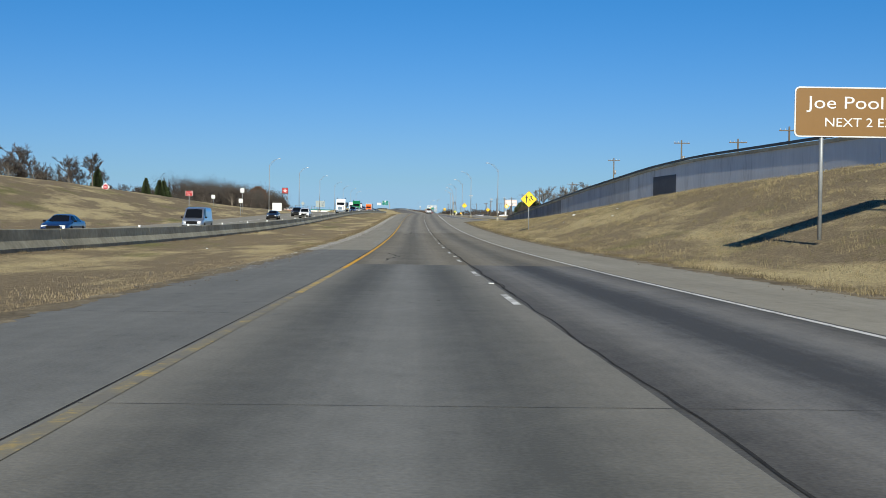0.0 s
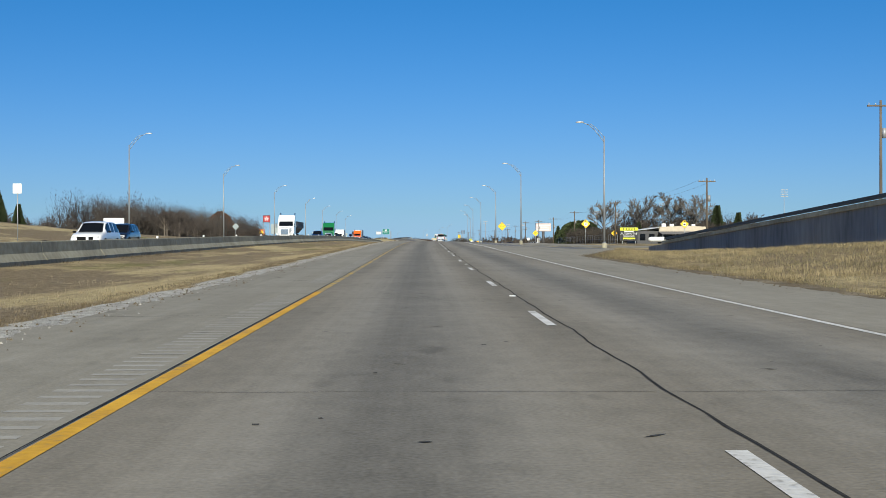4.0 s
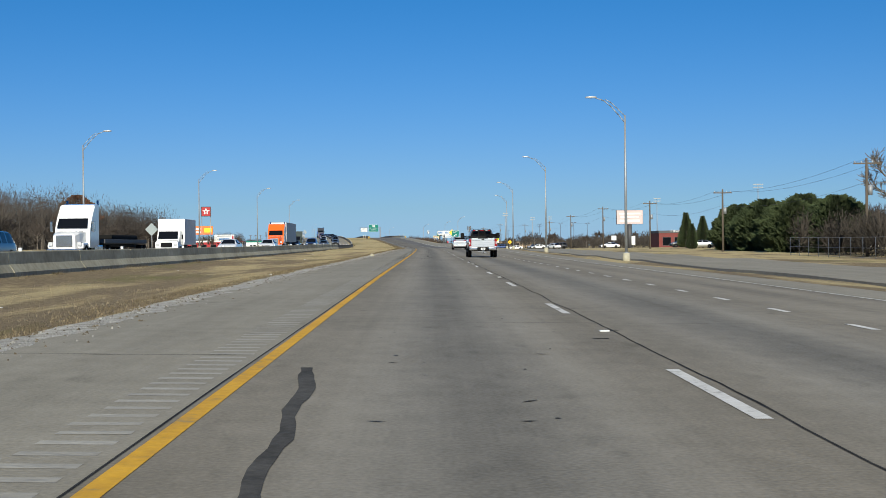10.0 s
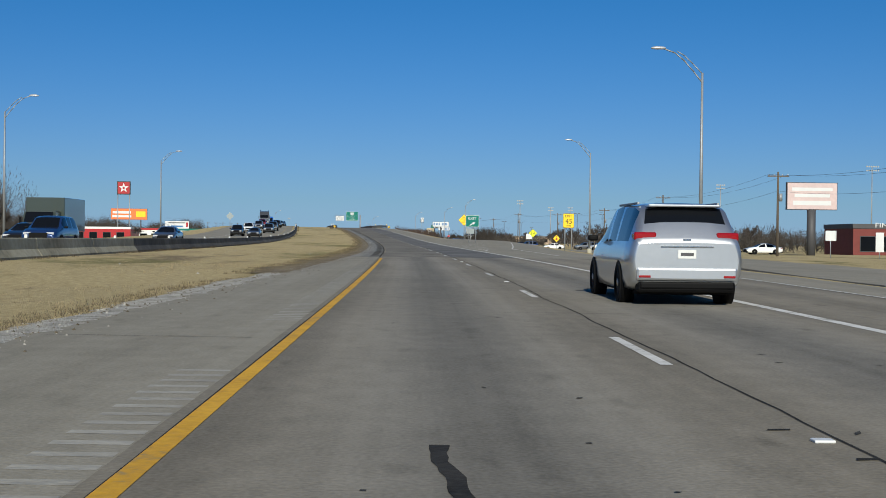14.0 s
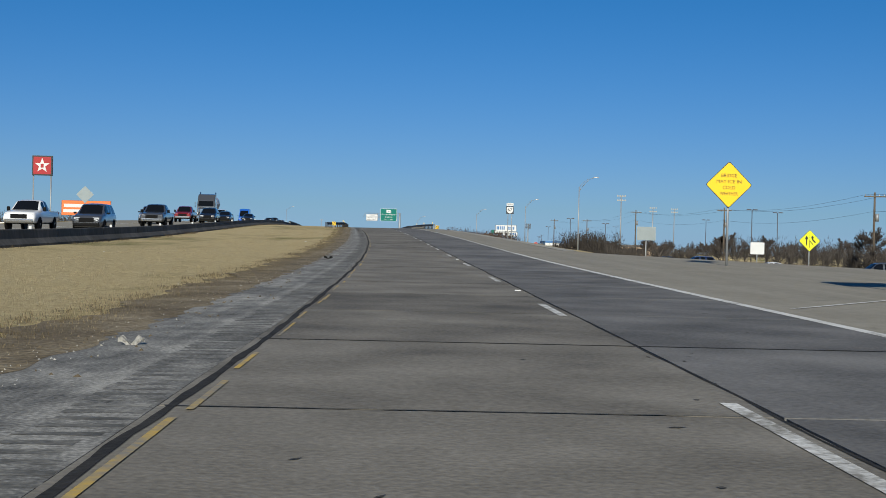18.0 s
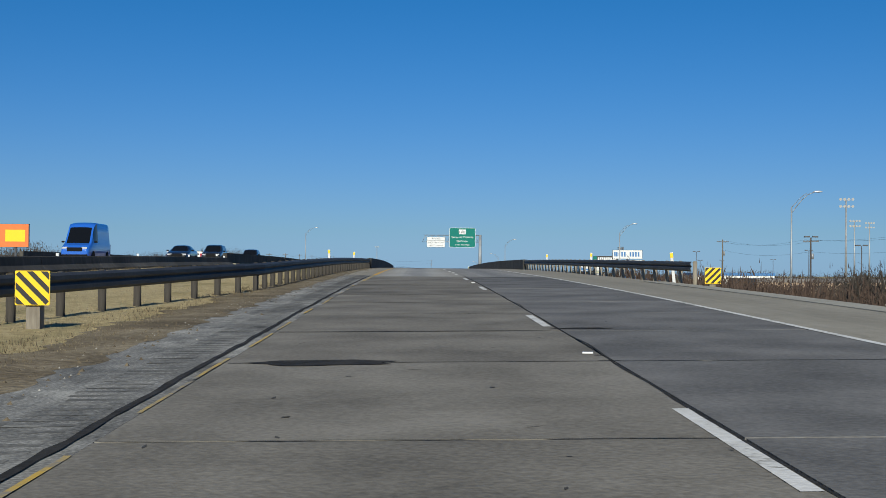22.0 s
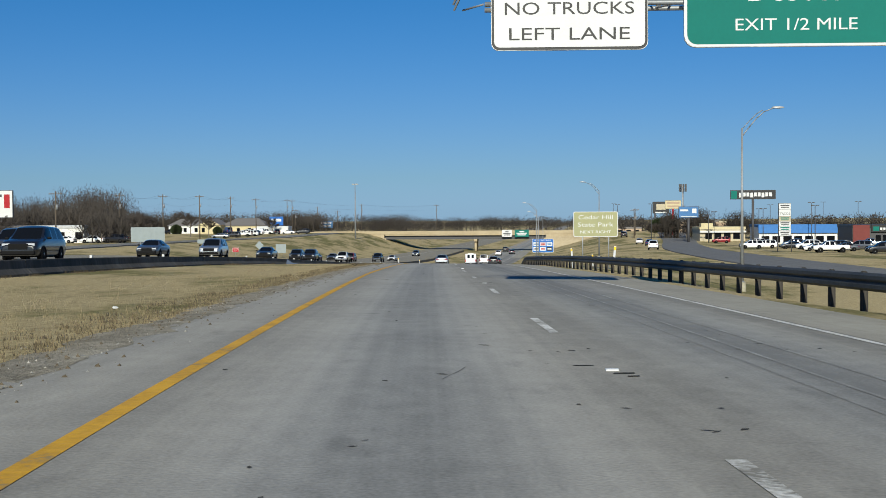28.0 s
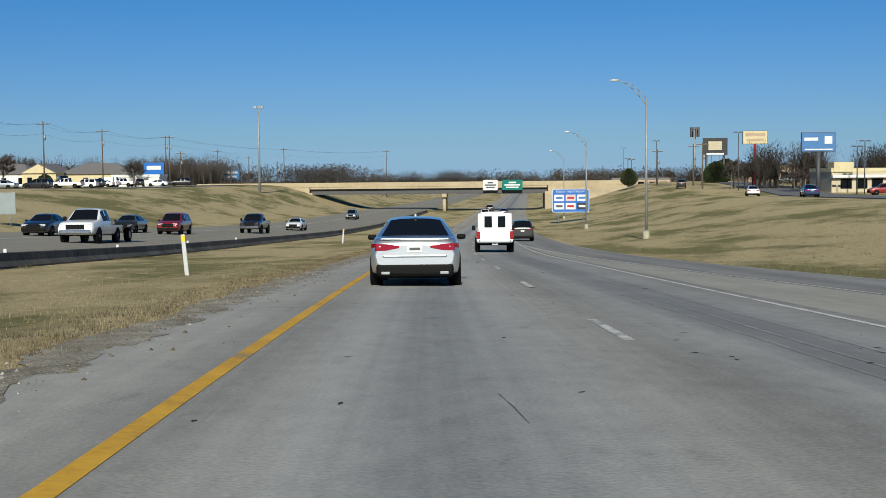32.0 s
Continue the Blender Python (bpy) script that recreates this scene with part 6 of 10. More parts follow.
board("billboard", "orange and white food billboard on steel legs", -122.6, 1073.0, 11.3, 15.5, 4.8, M_ORANGE, 0.25, (-5, 0, 5), marks=((-0.2, 0.15, 0.5, 0.22, M_WHITESIGN), (-0.2, -0.2, 0.52, 0.2, M_WHITESIGN), (0.32, 0.0, 0.26, 0.5, M_YELLOWSIGN)))
board("billboard", "wide white billboard with dark writing", -142.0, 1287.0, 8.2, 14.5, 5.4, M_WHITESIGN, 0.25, (-5, 0, 5), marks=((0, 0.3, 0.7, 0.1, M_DARKGREY), (0, -0.1, 0.5, 0.2, M_BLUEWALL), (0.42, 0.1, 0.08, 0.5, M_REDSIGN)))
board("body_shop_sign", "white body shop sign with dark lettering on a post", 15.2, 1187.9, 9.6, 8.6, 2.6, M_WHITESIGN, 0.3, marks=tuple((-0.36 + 0.09 * k, 0.02, 0.055, 0.5, M_BLUEWALL) for k in range(4)) + tuple((0.1 + 0.09 * k, 0.02, 0.055, 0.5, M_BLUEWALL) for k in range(4)) + ((-0.42, 0.02, 0.05, 0.5, M_BLUEWALL),), category="shop sign")
board("body_shop_sign", "lower white sign board with dark lettering", 17.0, 1188.2, 7.2, 6.0, 1.7, M_WHITESIGN, 0.28, marks=((-0.28, 0.0, 0.2, 0.5, M_BLACK), (0.0, 0.0, 0.07, 0.6, M_BLUEWALL), (0.12, 0.0, 0.07, 0.6, M_BLUEWALL), (0.24, 0.0, 0.07, 0.6, M_BLUEWALL), (0.36, 0.0, 0.07, 0.6, M_BLUEWALL)), category="shop sign")
board("rental_sign", "black and green rental sign on a tall dark pole", 17.3, 1335.3, 9.6, 10.1, 2.1, M_BLACK, 0.28, marks=((-0.42, 0.0, 0.13, 0.85, M_GREENSIGN), *[(-0.28 + 0.083 * k, 0.02 if k % 3 else -0.04, 0.062, 0.42 if k % 3 else 0.5, M_WHITESIGN) for k in range(9)]), category="shop sign")
fr, c, r = board("tenant_sign", "tall plaza sign of stacked white and pale green panels", 10.1, 1262.2, 4.3, 2.1, 5.6, M_DARKGREY, 0.1, (-1.15, 1.15), M_DARKGREY, category="shop sign", depth=0.4)
for k, (hh, face) in enumerate(((0.95, M_WHITESIGN), (1.15, M_WHITESIGN), (0.8, M_CREAM), (0.75, M_WHITESIGN), (0.75, M_ALU), (0.8, M_WHITESIGN))):
    z = c + (2.27, 1.17, 0.15, -0.67, -1.46, -2.28)[k]
    pn = panel("tenant_panel", shifted(rounded(1.98, hh, 0.04), 0, z), face, fr, -0.25, -0.2235)
    if k == 1:
        words("lettering", "TACOS", 0.55, M_BLACK, pn, 0, -0.254, z - 0.15, 1.7)
    else:
        bars(pn, [(0, z + 0.16, 1.5, 0.2), (0, z - 0.16, 1.3, 0.16)], (M_DARKGREY, M_BLACK, M_GREENSIGN, M_DARKGREY, M_GREENSIGN, M_DARKGREY)[k], -0.2505)
board("store_sign", "black store sign with pale ring on a stand", 14.8, 1517.5, 7.6, 6.2, 4.4, M_BLACK, 0.3, (-2.2, 2.2), marks=((0, 0.05, 0.55, 0.5, M_CREAM), (0, -0.42, 0.7, 0.1, M_WHITESIGN)), category="shop sign")
board("store_sign", "yellow store sign on a red pole", 13.3, 1463.2, 8.3, 5.2, 2.8, M_YELLOWWALL, 0.3, (0.0,), M_REDSIGN, marks=((0, 0.2, 0.8, 0.25, M_BRICKTAN), (0, -0.2, 0.7, 0.2, M_BRICKTAN)), category="shop sign")
board("billboard", "dark blue and white billboard on a black pole", 11.3, 1405.0, 5.8, 5.6, 3.2, M_BLUEWALL, 0.35, marks=((-0.22, 0.15, 0.4, 0.16, M_WHITESIGN), (0.28, 0.1, 0.22, 0.4, M_WHITESIGN), (0, -0.38, 0.8, 0.06, M_WHITESIGN)))
board("motel_sign", "bright blue sign on two tall legs", -133.0, 1533.0, 3.4, 5.6, 3.6, M_BLUESIGN, 0.25, (-2.6, 2.6), marks=((0, 0.1, 0.7, 0.3, M_WHITESIGN),), category="shop sign")
board("store_sign", "dark sign with white bars on legs", -118.0, 1560.0, 1.8, 6.0, 3.0, M_BLUEWALL, 0.2, (-2.4, 2.4), marks=((0, 0.2, 0.8, 0.2, M_WHITESIGN), (0, -0.2, 0.7, 0.2, M_WHITESIGN)), category="shop sign")

# ---- street lamps: galvanised masts with one curved arm ----
def lamp_mesh(name_label, group):
    r = thing("street_lamp", name_label, "street lamp", group)
    bm = bmesh.new()
    tube(bm, (0, 0, -0.3), (0, 0, 0.62), 0.3, 0.24, 12)
    part("concrete_base", bm, M_BARRIER, r)
    bm = bmesh.new()
    tube(bm, (0, 0, 0.62), (0, 0, 10.9), 0.115, 0.06, 10)
    tube(bm, (0, 0, 0.62), (0, 0, 0.68), 0.18, 0.18, 10)
    part("mast", bm, M_STEEL, r)
    bm = bmesh.new()
    pts = [(0, 0, 10.35), (-0.45, 0, 10.95), (-0.95, 0, 11.55), (-1.45, 0, 12.0), (-2.05, 0, 12.22)]
    for a, b in zip(pts[:-1], pts[1:]):
        tube(bm, a, b, 0.04, 0.035, 6)
    part("arm", bm, M_STEEL, r)
    bm = bmesh.new()
    pts = [(0, 0, 10.85), (-0.5, 0, 11.4), (-0.95, 0, 11.85), (-1.35, 0, 12.1)]
    for a, b in zip(pts[:-1], pts[1:]):
        tube(bm, a, b, 0.03, 0.03, 6)
    part("brace", bm, M_STEEL, r)
    bm = bmesh.new()
    loft(bm, [[(x, y * w, 12.25 + z * hh) for y, z in ((-1, 0), (-0.7, 0.7), (0, 1), (0.7, 0.7), (1, 0), (0.6, -0.5), (-0.6, -0.5))] for x, w, hh in ((-1.95, 0.06, 0.05), (-2.1, 0.13, 0.1), (-2.45, 0.16, 0.12), (-2.7, 0.1, 0.07), (-2.75, 0.04, 0.03))])
    bmesh.ops.recalc_face_normals(bm, faces=bm.faces)
    part("lamp_head", bm, M_ALU, r, "pale cobra-head lamp", True)
    return r


def place_lamp(src, hx, hy, hz, flip, first=False):
    s, d = along(hx, hy)
    th = line(s)[3]
    off = 2.38 * (-1 if flip else 1)
    x, y = hx + off * math.cos(th), hy + off * math.sin(th)
    base = soil(x, y)
    k = min(1.25, max(0.85, (hz - base) / 12.25))
    m = Matrix.Translation((x, y, base)) @ Matrix.Rotation(th + (math.pi if flip else 0), 4, 'Z') @ Matrix.Diagonal((1, 1, k, 1))
    if first:
        src.matrix_world = m
        return src
    return copy_thing(src, m)


lamp = lamp_mesh("tall grey steel street lamp with one curved arm", "highway lamps")
LAMPS = [(15.3, 271.7, 11.8, 0), (12.3, 336, 12.0, 0), (12.3, 399.1, 11.85, 0), (12.3, 461.7, 12.0, 0), (12.9, 523.9, 12.2, 0), (13.8, 589.8, 12.4, 0), (17.3, 656.7, 12.8, 0),
         (16.6, 848, 12.2, 1), (13.4, 936, 12.2, 1), (4.0, 1020, 12.3, 1), (-16.3, 1129, 12.3, 1), (-25.4, 1225.1, 9.95, 0), (-34.1, 1289.1, 7.6, 0), (-33.5, 1352, 6.0, 0), (-32, 1420, 5.0, 0),
         (-32.5, 300, 13.2, 1), (-31.3, 364, 13.6, 1), (-30.4, 430, 13.4, 1), (-29.5, 495.4, 13.1, 1), (-30, 561, 13.2, 1), (-30, 627, 13.5, 1), (-30.5, 693, 13.5, 1), (-60, 1100, 13.0, 1)]
for k, (x, y, z, f) in enumerate(LAMPS):
    place_lamp(lamp, x, y, z, f, k == 0)

# a tall single mast on the left bank and stadium floodlights
for x, y, hh, label in ((-92, 1464, 18.5, "very tall thin lighting mast on the bank"),):
    r = thing("light_mast", label, "light mast", m=Matrix.Translation((x, y, soil(x, y))))
    bm = bmesh.new()
    tube(bm, (0, 0, -0.4), (0, 0, hh), 0.28, 0.12, 10)
    part("mast", bm, M_STEEL, r)
    bm = bmesh.new()
    for k in range(6):
        a = k * math.pi / 3
        box(bm, 0.9 * math.cos(a) - 0.2, 0.9 * math.cos(a) + 0.2, 0.9 * math.sin(a) - 0.2, 0.9 * math.sin(a) + 0.2, hh - 0.4, hh)
    part("lamp_ring", bm, M_STEEL, r)


def floodlight(x, y, top, rows, cols):
    g = soil(x, y)
    r = thing("floodlight_pole", "tall steel floodlight pole with rows of lamps", "floodlight", "stadium floodlights", m=Matrix.Translation((x, y, g)))
    h = top - g
    bm = bmesh.new()
    tube(bm, (0, 0, -0.4), (0, 0, h), 0.25, 0.14, 8)
    part("pole", bm, M_STEEL, r)
    for i in range(rows):
        bm = bmesh.new()
        z = h - 1.3 * i
        w = 0.75 * (cols - 1) / 2
        box(bm, -w - 0.2, w + 0.2, -0.05, 0.05, z - 0.05, z + 0.05)
        cb = part("crossbar", bm, M_STEEL, r)
        for j in range(cols):
            bm = bmesh.new()
            tube(bm, (-w + 0.75 * j, -0.05, z + 0.2), (-w + 0.75 * j, -0.5, z + 0.08), 0.12, 0.28, 8)
            part("lamp", bm, M_ALU, cb)


for a in ((46.5, 1062.5, 18.6, 2, 4), (68.6, 1145, 17.8, 2, 4), (84, 1190, 19, 2, 4), (215.8, 894.5, 33.5, 4, 6), (150, 930, 27, 2, 6), (120, 1010, 24, 2, 5)):
    floodlight(*a)

# ---- utility poles and wires ----
def utility_pole(x, y, top, arms=1, label="dark wooden utility pole with a crossarm"):
    g = soil(x, y)
    h = top - g
    r = thing("utility_pole", label, "utility pole", "utility poles", m=Matrix.Translation((x, y, g)))
    bm = bmesh.new()
    tube(bm, (0, 0, -0.4), (0, 0, h), 0.17, 0.11, 8)
    part("pole", bm, M_POLE, r)
    for k in range(arms):
        z = h - 0.5 - 1.1 * k
        bm = bmesh.new()
        box(bm, -1.25, 1.25, -0.16, -0.06, z - 0.07, z + 0.07)
        a = part("crossarm", bm, M_POLE, r)
        for xx in (-1.1, -0.5, 0.5, 1.1):
            bm = bmesh.new()
            tube(bm, (xx, -0.11, z + 0.07), (xx, -0.11, z + 0.25), 0.05, 0.035, 6)
            part("insulator", bm, M_ALU, a)
    if arms:
        bm = bmesh.new()
        tube(bm, (0.28, -0.1, h - 3.4), (0.28, -0.1, h - 2.5), 0.22, 0.22, 10)
        part("transformer", bm, M_STEEL, r)
    return (x, y, top)


def wires(poles, dz=(-0.3, -0.35, -2.2), dx=(-1.1, 1.1, 0.0)):
    for a, b in zip(poles[:-1], poles[1:]):
        cu = bpy.data.curves.new("wire", 'CURVE')
        cu.dimensions = '3D'
        cu.bevel_depth = 0.012
        cu.bevel_resolution = 0
        for z, x in zip(dz, dx):
            sp = cu.splines.new('POLY')
            sp.points.add(10)
            for k in range(11):
                t = k / 10
                sp.points[k].co = (a[0] + (b[0] - a[0]) * t + x, a[1] + (b[1] - a[1]) * t, a[2] + (b[2] - a[2]) * t + z - 4 * 0.9 * t * (1 - t), 1)
        cu.materials.append(M_BLACK)
        tagged(new("power_line", cu), "thin dark overhead wires strung between poles", "power line", "power lines")


RIGHT_POLES = [utility_pole(44.6, 150, 11.4), utility_pole(44.6, 174, 11.4), utility_pole(41.6, 197, 12.6), utility_pole(41.2, 262, 12.8), utility_pole(41.0, 330, 9.6), utility_pole(40.5, 412, 9.4), utility_pole(41.3, 489, 9.5), utility_pole(41.5, 545, 9.1), utility_pole(42.5, 605, 9.6), utility_pole(42.9, 667.6, 10.4), utility_pole(44, 740, 10.2), utility_pole(46, 820, 9.8), utility_pole(43, 890, 10.0), utility_pole(37.1, 958.6, 11.3), utility_pole(33, 1030, 10.6), utility_pole(28.1, 1092, 11.8)]
wires(RIGHT_POLES[4:])
LEFT_POLES = [utility_pole(-121.5, 1275, 10.4), utility_pole(-123.1, 1316, 10.75), utility_pole(-124.3, 1352.6, 11.05), utility_pole(-123.5, 1384, 11.4), utility_pole(-124.9, 1425, 11.5), utility_pole(-125.3, 1462, 11.4), utility_pole(-125.4, 1516, 11.8), utility_pole(-110, 1610, 10.5), utility_pole(-80, 1660, 10.5)]
wires(LEFT_POLES)
# thin plain poles
for x, y, top in ((25.3, 994, 9.8), (50, 900, 10), (62, 930, 10.5), (58, 985, 10), (36, 1010, 9), (66, 870, 9.5), (57, 840, 9.5), (52, 1120, 10), (30, 1150, 10), (70, 1260, 9), (60, 1310, 9), (40, 1380, 8), (62, 1420, 8.5), (46, 1470, 8), (70, 1500, 9), (25, 1580, 9), (35, 1620, 9), (5, 1640, 10)):
    g = soil(x, y)
    r = thing("parking_lamp", "dark square parking lot lamp on a thin pole", "parking lamp", "parking lot lamps", m=Matrix.Translation((x, y, g)))
    bm = bmesh.new()
    tube(bm, (0, 0, -0.3), (0, 0, top - g), 0.09, 0.07, 8)
    part("pole", bm, M_DARKGREY, r)
    bm = bmesh.new()
    box(bm, -0.9, -0.2, -0.25, 0.25, top - g - 0.02, top - g + 0.16)
    part("lamp_head", bm, M_DARKGREY, r)
    bm = bmesh.new()
    box(bm, 0.2, 0.9, -0.25, 0.25, top - g - 0.02, top - g + 0.16)
    part("lamp_head", bm, M_DARKGREY, r)
# cell tower
x, y = 54.0, 1785.0
g = soil(x, y)
r = thing("cell_tower", "grey cell tower with a ring of antennas", "cell tower", m=Matrix.Translation((x, y, g)))
bm = bmesh.new()
tube(bm, (0, 0, -0.5), (0, 0, 27), 0.7, 0.4, 12)
part("mast", bm, M_STEEL, r)
bm = bmesh.new()
for z in (24.2, 26.5):
    for k in range(9):
        a = 2 * math.pi * k / 9
        box(bm, 2 * math.cos(a) - 0.25, 2 * math.cos(a) + 0.25, 2 * math.sin(a) - 0.2, 2 * math.sin(a) + 0.2, z - 1.1, z + 1.1)
        tube(bm, (0, 0, z), (2 * math.cos(a), 2 * math.sin(a), z), 0.06, 0.06, 5)
part("antennas", bm, M_DARKGREY, r)

# white delineator posts
dl = thing("delineator_post", "white flexible delineator post with a yellow band", "delineator", "delineator posts")
bm = bmesh.new()
box(bm, -0.06, 0.06, -0.02, 0.02, -0.2, 1.15, bevel=0.01)
part("stake", bm, M_ALU, dl)
bm = bmesh.new()
box(bm, -0.055, 0.055, -0.026, -0.021, 0.95, 1.12)
part("reflector", bm, M_YELLOWSIGN, dl)
SPOTS = [(888, -4.6, 0.1), (910, -4.5, 0.1), (870, 9.6, 0.1), (891, 9.3, 0.1), (912, 9.1, 0.1), (1232.5, -7.1, 0.0), (1300, -9.0, 0.0), (1175, 16, 0), (1070, 9.4, 0.3), (1110, 9.5, 0.3), (1130, 9.6, 0.3)]
for k, (s, d, h) in enumerate(SPOTS):
    p = at(s, d)
    m = Matrix.Translation((p.x, p.y, ground_z(s, d) + h * 0.5)) @ Matrix.Rotation(0.1 * math.sin(k * 2.3), 4, 'Y')
    if k == 0:
        dl.matrix_world = m
    else:
        copy_thing(dl, m)
# small reflectors along the barrier's top
rf = thing("barrier_reflector", "small pale reflector on top of the barrier", "reflector", "barrier reflectors")
bm = bmesh.new()
box(bm, -0.06, 0.06, -0.05, 0.05, 0, 0.14, bevel=0.01)
part("housing", bm, M_WHITESIGN, rf)
first = True
for s in np.arange(10, 1300, 15.2):
    if BRIDGE[0] - 3 < s < BRIDGE[1] + 3:
        continue
    p = at(s, BARRIER_D)
    zz = line(s)[2] + ramp(BARRIER_BASE, s) + ramp(BARRIER_TOP, s) - 0.01
    if first:
        rf.matrix_world = Matrix.Translation((p.x, p.y, zz))
        first = False
    else:
        copy_thing(rf, Matrix.Translation((p.x, p.y, zz)))

# ---- vehicles ----
def wheel(parent, x, y, r, w, dual=False):
    side = 1 if x > 0 else -1
    bm = bmesh.new()
    prof = [(-w / 2, r * 0.62), (-w / 2, r * 0.93), (-w / 2 + 0.03, r), (w / 2 - 0.03, r), (w / 2, r * 0.93), (w / 2, r * 0.62)]
    n = 20
    rings = []
    for k in range(n + 1):
        a = 2 * math.pi * k / n
        rings.append([(px, q * math.cos(a), q * math.sin(a)) for px, q in prof])
    loft(bm, rings, close=False, caps=False)
    bmesh.ops.remove_doubles(bm, verts=bm.verts, dist=0.0005)
    bmesh.ops.recalc_face_normals(bm, faces=bm.faces)
    t = part("wheel", bm, M_RUBBER, parent)
    t.location = (x, y, r)
    bm = bmesh.new()
    tube(bm, (-w * 0.35 * side, 0, 0), (w * 0.42 * side, 0, 0), r * 0.62, r * 0.60, 16)
    tube(bm, (w * 0.42 * side, 0, 0), (w * 0.48 * side, 0, 0), r * 0.2, r * 0.16, 10)
    part("rim", bm, M_RIM, t)
    return t


def rbox(name, material, parent, x0, x1, y0, y1, z0, z1, bevel=0.02, label=""):
    bm = bmesh.new()
    box(bm, x0, x1, y0, y1, z0, z1, bevel=bevel)
    return part(name, bm, material, parent, label)


